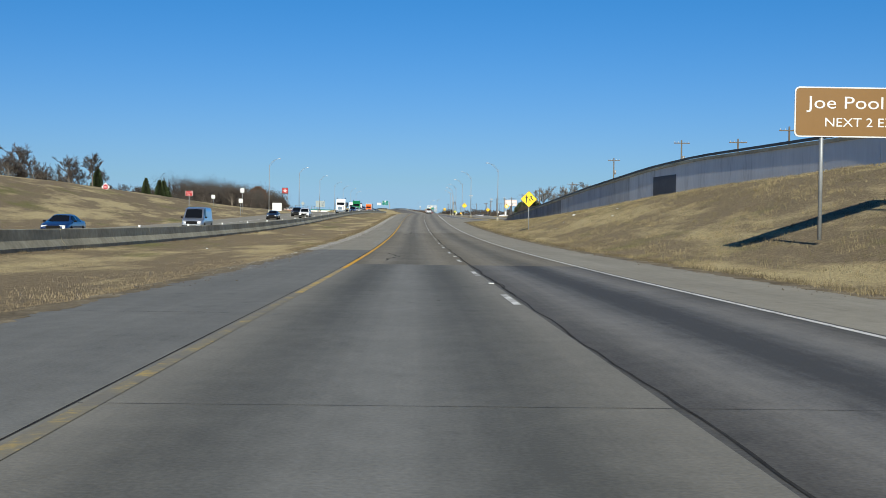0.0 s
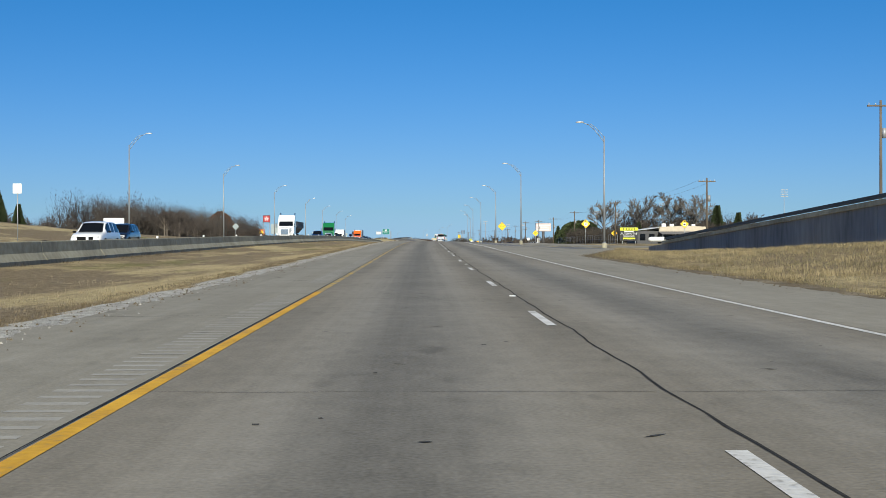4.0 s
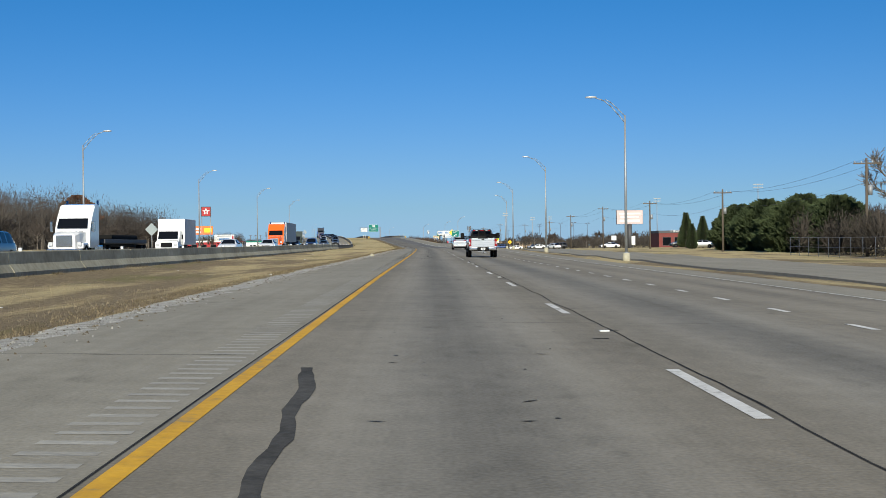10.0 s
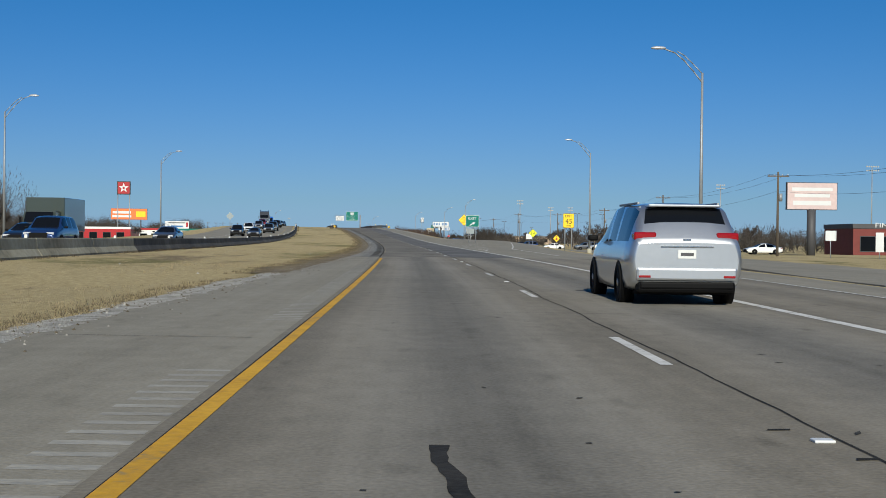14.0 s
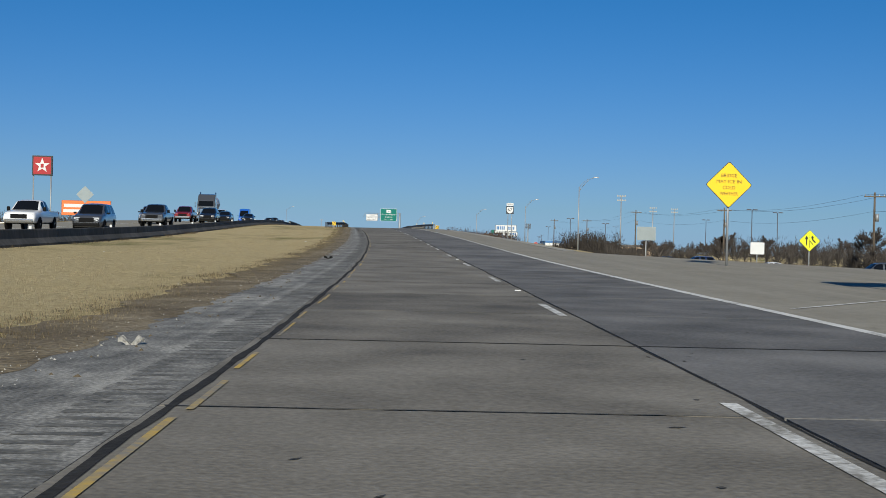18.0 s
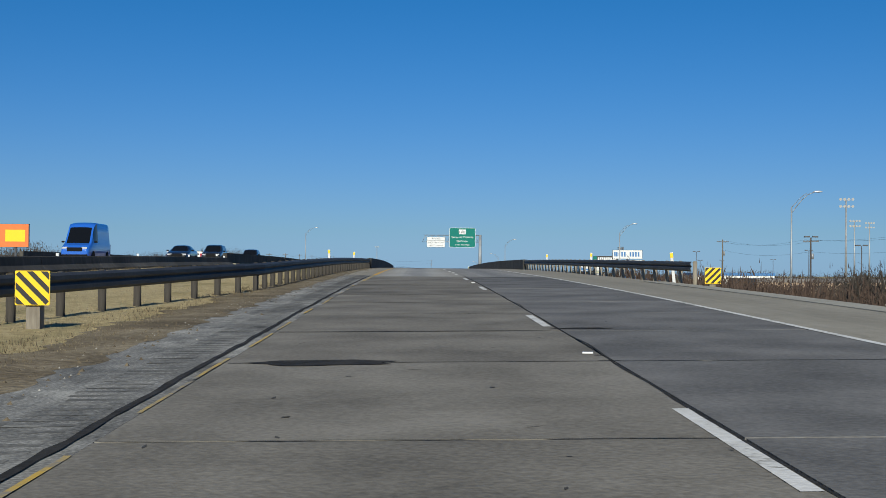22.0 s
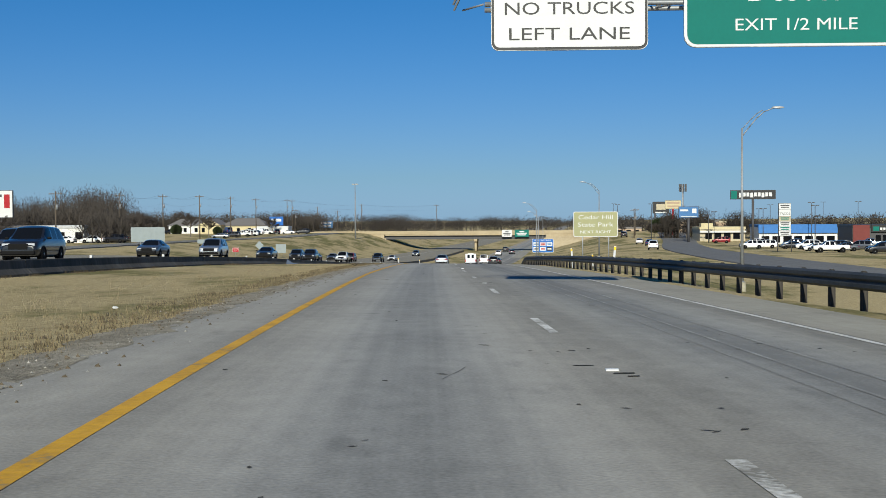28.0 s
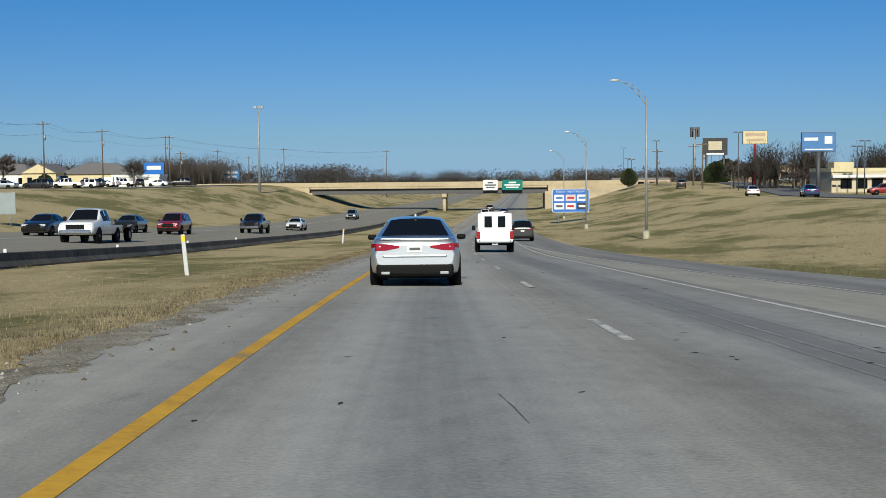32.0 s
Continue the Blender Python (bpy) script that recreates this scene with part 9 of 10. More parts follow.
LIVEOAK = leafy("live_oak", "dark green broad-crowned tree", [(1.5, 1.5), (3.0, 3.2), (5.0, 3.4), (6.8, 2.2), (8.0, 0.4)], 3600, 0.5, M_GREEN, 24, 5.0, group="live oaks")
rnd = random.Random(5)
USED = {}


def plant(src, x, y, k=1.0, kz=None):
    m = put(src, x, y, k, rnd.uniform(0, 6.28), kz)
    if src.name not in USED:
        USED[src.name] = 1
        src.matrix_world = m
        return src
    return copy_thing(src, m)


# left belt behind the oncoming carriageway
for k in range(98):
    y = 190 + 5.95 * k + rnd.uniform(-3, 3)
    x = -75 - rnd.uniform(0, 26) + (8 if y < 330 else 0)
    plant((T_C, T_C, T_A)[k % 3], x, y, rnd.uniform(1.0, 1.4) * (0.55 if y < 500 else 1.0))
for x, y, k in ((-84, 768, 1.35), (-90, 774, 1.3), (-80, 752, 1.25), (-96, 766, 1.3), (-66, 772, 0.6), (-92, 800, 1.5), (-86, 806, 0.95), (-62, 812, 0.5), (-74, 800, 0.55)):
    plant(T_C, x, y, k)
for k in range(46):
    plant(T_D, -70 - rnd.uniform(0, 22), 200 + 12 * k + rnd.uniform(-4, 4), rnd.uniform(0.8, 1.3))
for x, y, k in ((-73.7, 369.4, 0.95), (-76, 388, 0.8), (-64, 300, 0.7), (-66, 262, 0.75), (-70, 345, 0.9)):
    plant(CEDAR, x, y, k)
plant(OAK, -87.3, 696.3, 1.12)
for x, y, k in ((-82, 262, 1.35), (-74, 270, 1.1), (-60, 235, 0.9)):
    plant(T_A, x, y, k)
# right side: yard trees, hedge, brush
for x, y, k in ((58.7, 486, 1.25), (51.3, 504, 0.95), (66, 482, 1.05), (72, 478, 1.0)):
    plant(T_B, x, y, k)
for x, y, k in ((68, 470, 1.0), (72, 468, 1.05), (76, 472, 1.0), (80, 470, 1.0), (62, 474, 0.9)):
    plant(T_C, x, y, k)
for k in range(26):
    plant((T_C, T_A, T_D)[k % 3], 52 + rnd.uniform(0, 30), 420 + 8 * k + rnd.uniform(-3, 3), rnd.uniform(0.7, 1.0))
for k in range(11):
    plant(HEDGE, 46 + rnd.uniform(-1.0, 3) + 0.25 * k, 515 + 5.4 * k, rnd.uniform(0.9, 1.15))
for x, y, k in ((49.9, 608.6, 0.9), (52, 604, 0.8), (54, 597, 0.95), (47, 590, 0.6), (58, 612, 0.9), (76, 472, 1.35), (82, 474, 1.1), (54, 462, 0.75), (61, 492, 0.8)):
    plant(CEDAR, x, y, k)
for k in range(12):
    plant(T_D, (60 if abs(9 * k - 55) > 30 else 82) + rnd.uniform(0, 30), 640 + 9 * k, rnd.uniform(0.7, 1.1))
for k in range(60):
    y = 745 + 5.2 * k
    plant((T_D, T_C, T_D)[k % 3], 46 + rnd.uniform(0, 34) - max(0, y - 850) * 0.06, y + rnd.uniform(-3, 3), rnd.uniform(0.6, 1.0))
for x, y, k in ((30, 752, 0.9), (35, 760, 1.1), (42, 770, 1.0), (40, 758, 1.0), (26, 850, 0.8)):
    plant(T_D, x, y, k)
# beyond the bridge
for x, y, k in ((23, 1206, 0.75), (26, 1212, 0.8), (29, 1210, 0.8), (33, 1204, 0.7), (36, 1212, 0.75)):
    plant(T_C, x, y, k)
for k in range(22):
    plant((T_A, T_C)[k % 2], -165 - rnd.uniform(0, 60), 1250 + 17 * k, rnd.uniform(0.9, 1.25))
for k in range(14):
    plant((T_C, T_D)[k % 2], -112 - rnd.uniform(0, 40), 1080 + 16 * k, rnd.uniform(0.7, 1.0))
for x, y, k in ((14, 1488, 1.0), (17, 1490, 0.9), (22, 1495, 0.9), (-150, 1555, 1.0), (-160, 1540, 1.1), (-128, 1580, 0.9), (-118, 1590, 0.9), (17, 1430, 0.6), (24, 1442, 0.7), (32, 1425, 0.6), (28, 1478, 0.9)):
    plant(T_C, x, y, k)
for x, y, k in ((-152, 1460, 0.5), (-140, 1468, 0.4), (18, 1520, 0.9), (12, 1500, 0.8)):
    plant(HEDGE, x, y, k)


for x, y, k in ((4.3, 1442, 0.85), (5.5, 1446, 0.8), (8, 1448, 0.75), (6.8, 1442, 0.8), (13.5, 1425, 0.6)):
    plant(T_C, x, y, k)
for x, y, k in ((-9, 1500, 0.6),):
    plant(LIVEOAK, x, y, k)
for x, y, k in ((10.1, 1440, 0.6), (14, 1432, 0.65), (17, 1440, 0.6), (-2, 1480, 0.6), (-159.5, 1500, 1.1), (-154, 1503, 1.0), (-146, 1545, 0.8), (-137, 1560, 1.0), (-133, 1562, 0.95), (-130, 1564, 0.8), (-141, 1556, 0.9), (-126, 1570, 0.7)):
    plant(T_C, x, y, k)
for x, y, k in ((-150, 1540, 0.75), (-144, 1542, 0.7)):
    plant(CEDAR, x, y, k)

for x, y, k in ((-114, 1300, 1.05), (-119.5, 1320, 1.1), (-123.4, 1340, 1.0), (-136, 1420, 1.15), (-130, 1418, 1.05), (-123.5, 1480, 1.0)):
    plant(T_C, x, y, k)

# distant woods: one mass of fine branches on the skyline
def far_woods(name, label, path, depth, h0, h1, n, seed, material, fine=1.0):
    """n leafless trees along a line, each an uneven crown of fine sprays over a dark trunk."""
    rs = random.Random(seed)
    verts, faces = [], []
    total = sum(math.dist(a, b) for a, b in zip(path[:-1], path[1:]))
    for a, b in zip(path[:-1], path[1:]):
        for k in range(int(n * math.dist(a, b) / total)):
            t = rs.random()
            x, y = a[0] + (b[0] - a[0]) * t + rs.uniform(-depth, depth), a[1] + (b[1] - a[1]) * t + rs.uniform(-depth, depth)
            g = soil(x, y) - 0.3 if y < 1750 else -7.0
            h = h0 + (h1 - h0) * min(1, max(0, 0.5 + 0.7 * noise.noise((x * 0.02, y * 0.02, seed)) + rs.uniform(-0.25, 0.25)))
            r = h * rs.uniform(0.26, 0.4)
            i = len(verts)
            if h > 8:
                verts += [(x - 0.18, y, g), (x + 0.18, y, g), (x, y, g + h * 0.7)]
                faces.append((i, i + 1, i + 2))
            low = (0.56 if h > 8 else 0.48) if fine == 1 else 0.47
            for j in range(int((40 + h * 12) / fine ** 1.7)):
                u = rs.uniform(-1, 1)
                az = rs.uniform(0, 6.283)
                q = rs.random() ** (0.55 if fine == 1 else 0.7) * (1 + 0.18 * math.sin(az * 3 + x) * rs.random())
                w = math.sqrt(1 - u * u)
                c = Vector((x + r * q * w * math.cos(az), y + r * q * w * math.sin(az), g + h * low + h * (1 - low) * q * u))
                d = Vector((math.cos(az) * w, math.sin(az) * w, u * 0.7 + 0.15 + rs.uniform(-0.9, 0.9))).normalized()
                sd = d.cross(Vector((rs.uniform(-1, 1), rs.uniform(-1, 1), rs.uniform(-1, 1)))).normalized()
                l = rs.uniform(0.35, 0.95) * (0.6 + 0.03 * h) * fine
                i = len(verts)
                if fine < 1:
                    d = (d + Vector((0, 0, 0.7))).normalized()
                    verts += [c - d * l - sd * l * 0.13, c - d * l + sd * l * 0.13, c + d * l]
                else:
                    verts += [c - sd * l * 0.28, c + sd * l * 0.28, c + d * l]
                faces.append((i, i + 1, i + 2))
            for j in range(9 if fine < 1 else 0):
                az, up = rs.uniform(0, 6.283), rs.uniform(0.45, 0.98)
                tip = Vector((x + r * 0.75 * math.cos(az) * (1.3 - up), y + r * 0.75 * math.sin(az) * (1.3 - up), g + h * up))
                root = Vector((x, y, g + h * up * 0.45))
                i = len(verts)
                verts += [root - Vector((0.09, 0, 0)), root + Vector((0.09, 0, 0)), tip]
                faces.append((i, i + 1, i + 2))
    me = bpy.data.meshes.new(name)
    me.from_pydata([tuple(v) for v in verts], [], faces)
    me.materials.append(material)
    return tagged(new(name, me), label, "woods", kind="stuff")


M_REDBRUSH = surface("reddish_brush_twigs", [(0.3, (0.04, 0.026, 0.02)), (0.7, (0.10, 0.068, 0.052))], 0.6, 0.95, 6, 0, where="object", island=True)
M_FARWOOD = surface("distant_woods", [(0.3, (0.032, 0.027, 0.024)), (0.5, (0.055, 0.047, 0.041)), (0.7, (0.085, 0.073, 0.064))], 0.02, 0.95, 8, 0)
WOODS = "distant leafless woods along the skyline"
far_woods("far_woods", WOODS, [(-150, 790), (-185, 1000), (-225, 1300), (-240, 1700)], 20, 8, 14, 760, 1, M_FARWOOD, 0.7)
far_woods("far_woods", WOODS, [(-240, 1700), (-180, 2100), (-60, 2350), (110, 2050)], 22, 5, 8, 900, 4, M_FARWOOD)
far_woods("far_woods", WOODS, [(190, 500), (210, 900), (180, 1300)], 24, 4, 9, 500, 2, M_FARWOOD)
far_woods("far_woods", WOODS, [(180, 1300), (150, 1700), (110, 2050)], 24, 4, 8, 450, 5, M_FARWOOD)
far_woods("far_woods", WOODS, [(-260, 1650), (-90, 1660)], 14, 7, 11.5, 260, 21, M_FARWOOD)
far_woods("far_woods", WOODS, [(6, 1665), (140, 1650)], 14, 6, 10, 220, 22, M_FARWOOD)
far_woods("far_woods", WOODS, [(-120, 1930), (60, 1930)], 16, 9, 13, 260, 23, M_FARWOOD)
far_woods("roadside_woods", "dense brown leafless woods behind the oncoming road", [(-92, 150), (-96, 520)], 13, 4, 7.5, 300, 3, M_FARWOOD, 0.5)
far_woods("roadside_woods", "tall brown leafless woods behind the oncoming road", [(-94, 520), (-91, 790)], 12, 11.5, 16, 330, 8, M_FARWOOD, 0.5)
far_woods("roadside_woods", "dense brown leafless woods beyond the far frontage road", [(-150, 1285), (-170, 1400), (-186, 1480)], 9, 8.5, 13, 200, 31, M_FARWOOD, 0.5)
far_woods("roadside_woods", "tall dark clump of leafless trees above the woods", [(-145, 1366), (-166, 1408)], 7, 12.5, 15.5, 60, 38, M_FARWOOD, 0.5)
far_woods("roadside_woods", "dark leafless trees beyond the oncoming road", [(-150, 1120), (-165, 1230)], 8, 8, 12, 90, 39, M_FARWOOD, 0.6)
far_woods("roadside_thicket", "reddish brown brush below the guardrail's end", [(4.5, 884), (1.0, 905), (-1.0, 936)], 4.5, 4.6, 5.9, 190, 32, M_REDBRUSH, 0.45)
far_woods("roadside_thicket", "dark leafless trees behind the brush", [(25, 930), (24, 962)], 5, 5.6, 6.9, 40, 33, M_DARKWOOD, 0.5)
far_woods("roadside_thicket", "dark leafless trees between the shops", [(8.5, 1436), (11, 1440)], 2.5, 8.0, 9.5, 18, 34, M_DARKWOOD, 0.5)
far_woods("roadside_thicket", "dark leafless trees between the shops", [(17, 1438), (20, 1442)], 2.5, 8.5, 10.5, 18, 35, M_DARKWOOD, 0.5)
far_woods("roadside_thicket", "dark leafless trees behind the restaurant", [(27, 1432), (33, 1434)], 2.5, 8.0, 9.6, 24, 36, M_DARKWOOD, 0.5)
far_woods("roadside_thicket", "dense brown trees behind the repair shop", [(56, 492), (66, 486), (80, 480)], 5, 7.5, 11, 60, 37, M_FARWOOD, 0.5)
far_woods("roadside_woods", "dense dark leafless woods behind the houses", [(-215, 1500), (-160, 1560)], 9, 8, 12.5, 150, 11, M_FARWOOD, 0.5)
far_woods("roadside_woods", "dense dark leafless grove behind the bright blue sign", [(-144, 1554), (-121, 1562)], 7, 7, 11, 130, 12, M_FARWOOD, 0.5)
far_woods("roadside_woods", "dense brown leafless trees beside the far frontage road", [(-119, 1296), (-133, 1350)], 5, 6, 9.5, 80, 13, M_FARWOOD, 0.5)
far_woods("roadside_thicket", "dark leafless thicket behind the chain-link fence", [(46, 455), (47, 480), (49, 515)], 7, 3.5, 6.2, 170, 14, M_DARKWOOD, 0.5)
far_woods("roadside_thicket", "dark leafless thicket behind the repair shop", [(56, 466), (74, 472), (92, 476)], 7, 5, 7.5, 150, 15, M_DARKWOOD, 0.5)
far_woods("roadside_thicket", "low brown thicket below the frontage road", [(70, 725), (60, 790), (50, 880)], 12, 2.5, 6, 260, 6, M_FARWOOD, 0.5)
far_woods("roadside_thicket", "low brown thicket below the bridge approach", [(34, 900), (27, 985), (28, 1060)], 8, 2.0, 4.6, 220, 7, M_FARWOOD, 0.5)

# ---- grass and litter ----
def tufts(name, label, spots, material, hmin, hmax, seed, blades=5):
    rnd2 = random.Random(seed)
    verts, faces = [], []
    for (s, d) in spots:
        p = at(s, d)
        z = ground_z(s, d)
        for b in range(blades):
            a = rnd2.uniform(0, 6.28)
            h = rnd2.uniform(hmin, hmax)
            x, y = p.x + rnd2.uniform(-0.15, 0.15), p.y + rnd2.uniform(-0.15, 0.15)
            lx, ly = math.cos(a) * h * 0.5, math.sin(a) * h * 0.5
            wx, wy = -math.sin(a) * 0.008, math.cos(a) * 0.008
            i = len(verts)
            verts += [(x - wx, y - wy, z - 0.02), (x + wx, y + wy, z - 0.02), (x + lx, y + ly, z + h)]
            faces.append((i, i + 1, i + 2))
    me = bpy.data.meshes.new(name)
    me.from_pydata(verts, [], faces)
    me.materials.append(material)
    return tagged(new(name, me), label, "grass", kind="stuff")


rnd = random.Random(8)
spots = []
for k in range(52000):
    s = rnd.uniform(5, 1330)
    if BRIDGE[0] - 1 < s < BRIDGE[1] + 1:
        continue
    spots.append((s, ramp(LEFT_EDGE, s) - 0.35 - 7.5 * rnd.random() ** 2.2))
tufts("median_grass", "tufts of dry brown grass along the median", [v for v in spots if v[0] < 540], M_GRASSBLADE, 0.02, 0.06, 1, 6)
tufts("median_grass", "tufts of pale straw grass along the median", [v for v in spots if v[0] >= 540], M_STRAWBLADE, 0.02, 0.05, 4, 6)
spots = []
for k in range(17000):
    s = rnd.uniform(60, 1330)
    if BRIDGE[0] - 1 < s < BRIDGE[1] + 1:
        continue
    spots.append((s, ramp(LEFT_EDGE, s) - 0.55 - 1.1 * rnd.random() ** 1.5))
tufts("edge_weeds", "dark dry weeds along the pavement edge", spots, M_WEED, 0.03, 0.07, 2, 10)
spots = []
for k in range(30000):
    s = rnd.uniform(5, 245)
    hi = ramp(RIGHT_EDGE, s)
    spots.append((s, hi + 0.4 + (ramp(TOE_RIGHT, s) - hi - 0.6) * rnd.random()))
for k in range(5000):
    s = rnd.uniform(1180, 1400)
    hi = ramp(RIGHT_EDGE, s)
    spots.append((s, hi + 0.4 + 16 * rnd.random() ** 1.5))
tufts("bank_grass", "clumps of dry grass on the road bank", spots, M_BANKBLADE, 0.03, 0.12, 3, 6)
pale, dark = [], []
for k in range(900):
    s = rnd.uniform(5, 245)
    hi = ramp(RIGHT_EDGE, s)
    d = hi + 0.5 + (ramp(TOE_RIGHT, s) - hi - 0.8) * rnd.random()
    for j in range(16):
        (dark if k % 5 == 0 else pale).append((s + rnd.gauss(0, 0.9), d + rnd.gauss(0, 0.3)))
for k in range(260):
    s = rnd.uniform(5, 245)
    for j in range(10):
        dark.append((s + rnd.gauss(0, 0.7), ramp(RIGHT_EDGE, s) + 0.35 + abs(rnd.gauss(0, 0.35))))
tufts("bank_weeds", "patches of pale dead weeds on the road bank", pale, M_STRAWBLADE, 0.04, 0.18, 8, 7)
tufts("bank_weeds", "patches of dark brown weeds on the road bank", dark, M_WEED, 0.04, 0.16, 9, 6)
spots = []
for k in range(520):
    s = rnd.uniform(5, 1330)
    if BRIDGE[0] - 1 < s < BRIDGE[1] + 1:
        continue
    for j in range(7):
        spots.append((s + rnd.gauss(0, 0.45), BARRIER_D + 0.5 + abs(rnd.gauss(0, 0.12))))
tufts("barrier_weeds", "dark dead weeds and blown dirt along the barrier's foot", spots, M_WEED, 0.04, 0.16, 6, 6)
# litter, each a crumpled scrap
lit_src = None
for k in range(46):
    s = rnd.uniform(10, 1250)
    if BRIDGE[0] - 1 < s < BRIDGE[1] + 1:
        continue
    d = ramp(LEFT_EDGE, s) - rnd.uniform(0.8, 8) if k % 3 else ramp(RIGHT_EDGE, s) + rnd.uniform(1.0, 6)
    p = at(s, d)
    m = Matrix.LocRotScale((p.x, p.y, ground_z(s, d) + 0.01), Euler((0, 0, rnd.uniform(0, 6))), Vector((1, 1, 1)) * rnd.uniform(0.4, 1.0))
    if lit_src is None:
        bm = bmesh.new()
        bmesh.ops.create_icosphere(bm, subdivisions=2, radius=0.07)
        for v in bm.verts:
            v.co *= 1 + 0.7 * noise.noise(v.co * 9)
            v.co.z *= 0.5
        lit_src = tagged(part("litter", bm, M_WHITESIGN), "white scrap of roadside litter on the grass", "litter", "scraps of litter")
        lit_src.matrix_world = m
    else:
        copy_thing(lit_src, m)
for s, d, k in ((124.9, 16.0, 3.6), (118.0, 14.2, 1.5), (131.0, 15.2, 1.4), (137.0, 17.5, 1.6), (112.0, 12.8, 1.2), (97.0, 15.5, 1.5), (104.0, 17.0, 1.3)):
    p = at(s, d)
    copy_thing(lit_src, Matrix.LocRotScale((p.x, p.y, ground_z(s, d) + 0.03), Euler((0.3, 0, s)), Vector((k, k * 0.7, k * 0.8))))
s, d = 469.8, -4.6
bm = bmesh.new()
bmesh.ops.create_icosphere(bm, subdivisions=3, radius=0.3)
for v in bm.verts:
    v.co *= 1 + 0.5 * noise.noise(v.co * 3 + Vector((s, 0, 0)))
    v.co.z *= 0.8
p = at(s, d)
o = tagged(part("rock", bm, M_BARRIER), "pale broken rock at the shoulder's edge", "rock")
o.matrix_world = Matrix.LocRotScale((p.x, p.y, ground_z(s, d) + 0.07), Euler((0, 0, 0.6)), (0.62, 0.62, 0.62))


def bent_strip(name, label, s, d, arc, radius, width, thick, rot, material, lift=0.0):
    """A curled scrap of rubber or sheet lying on the ground."""
    bm = bmesh.new()
    rings = []
    for k in range(13):
        a = radians(arc) * (k / 12 - 0.5)
        wob = 0.02 * math.sin(k * 0.8)
        c = Vector((radius * math.sin(a), radius * (1 - math.cos(a)), wob + 0.05 * abs(k / 6 - 1)))
        rad = Vector((math.sin(a), -math.cos(a), 0))
        wd = width * (0.75 + 0.25 * math.sin(k * 0.6 + s))
        rings.append([c - rad * wd / 2, c + rad * wd / 2, c + rad * wd / 2 + Vector((0, 0, thick)), c - rad * wd / 2 + Vector((0, 0, thick * 1.4))])
    loft(bm, rings)
    bmesh.ops.recalc_face_normals(bm, faces=bm.faces)
    p = at(s, d)
    o = tagged(part(name, bm, material), label, "debris")
    o.matrix_world = Matrix.LocRotScale((p.x, p.y, max(ground_z(s, d), p.z - 0.03) + lift), Euler((0, 0, rot)), None)


bent_strip("tyre_tread", "pale curled strip of tyre tread at the shoulder's edge", 685.2, -3.0, 80, 0.17, 0.06, 0.04, 0.4, M_GRAVEL)
bent_strip("tyre_tread", "black torn tyre tread on the soil edge", 719.8, -3.05, 50, 0.35, 0.1, 0.05, 0.2, M_RUBBER)
bent_strip("stick", "dark broken stick lying on the shoulder", 1179.5, -3.3, 12, 2.4, 0.05, 0.04, 0.2, M_WEED)
bent_strip("tyre_tread", "black torn tyre tread on the soil edge", 1120.5, -4.2, 30, 0.6, 0.06, 0.04, 0.3, M_RUBBER)
M_BLUEPANEL = plain("blue_grey_panel", (0.05, 0.075, 0.13), 0.5)
p = at(1166.0, -13.5)
bm = bmesh.new()
prism(bm, [(-0.55, 0.0), (0.5, 0.04), (0.42, 0.07), (0.05, 0.14), (-0.42, 0.46), (-0.5, 0.44)], -0.3, 0.3)
bmesh.ops.recalc_face_normals(bm, faces=bm.faces)
o = tagged(part("bent_panel", bm, M_BLUEPANEL), "bent blue-grey body panel lying on the median grass", "debris")
o.matrix_world = Matrix.LocRotScale((p.x, p.y, ground_z(1166.0, -13.5)), Euler((0, 0, 0.2)), None)
# small pavement debris and chips
bm = bmesh.new()
for k in range(2600):
    s, d = rnd.uniform(20, 1320), rnd.uniform(-1.7, 5.2)
    a = rnd.uniform(0, 3.14)
    l, w = rnd.uniform(0.015, 0.08) * rnd.uniform(0.5, 1.4), rnd.uniform(0.008, 0.03)
    bm.faces.new([bm.verts.new(at(s + math.sin(a + b) * r2, d + math.cos(a + b) * r2, 0.005)) for b, r2 in ((0, l), (1.5, w), (3.1, l), (4.6, w))])
tagged(part("pavement_chips", bm, M_TARGREY), "small dark chips and stains on the pavement", "debris", kind="stuff")

# ---- overpass across the highway ----
over = thing("overpass", "tan concrete road overpass on round piers", "overpass", m=Matrix.Translation((0, 1520, 0)))


def obox(name, material, x0, x1, y0, y1, z0, z1, parent=None, bevel=0.03, label=""):
    return rbox(name, material, parent or over, x0, x1, y0, y1, z0, z1, bevel, label)


obox("deck", M_TAN, -88, -28, -6.5, 6.5, -2.3, -1.8)
for x0, x1 in ((-117, -88.2), (-27.8, -8)):
    obox("approach", M_TAN, x0, x1, -6.5, 6.5, -3.4, -1.8)
for y in (-6.6, 6.3):
    for k in range(11):
        obox("parapet_panel", M_TAN, -117 + 9.92 * k + 0.02, -117 + 9.92 * (k + 1) - 0.02, y, y + 0.3, -1.8, -0.72, bevel=0.02)
for y in (-5.2, -2.6, 0, 2.6, 5.2):
    obox("girder", M_DARKGREY, -88, -28, y - 0.35, y + 0.35, -3.7, -2.3, label="dark grey girder")
for x in (-54.0,):
    obox("pier_cap", M_TAN, x - 0.6, x + 0.6, -6.2, 6.2, -4.6, -3.7)
    for y in (-5, -1.7, 1.7, 5):
        bm = bmesh.new()
        tube(bm, (x, y, -9.0), (x, y, -4.6), 0.5, 0.5, 14)
        part("pier", bm, M_TAN, over)
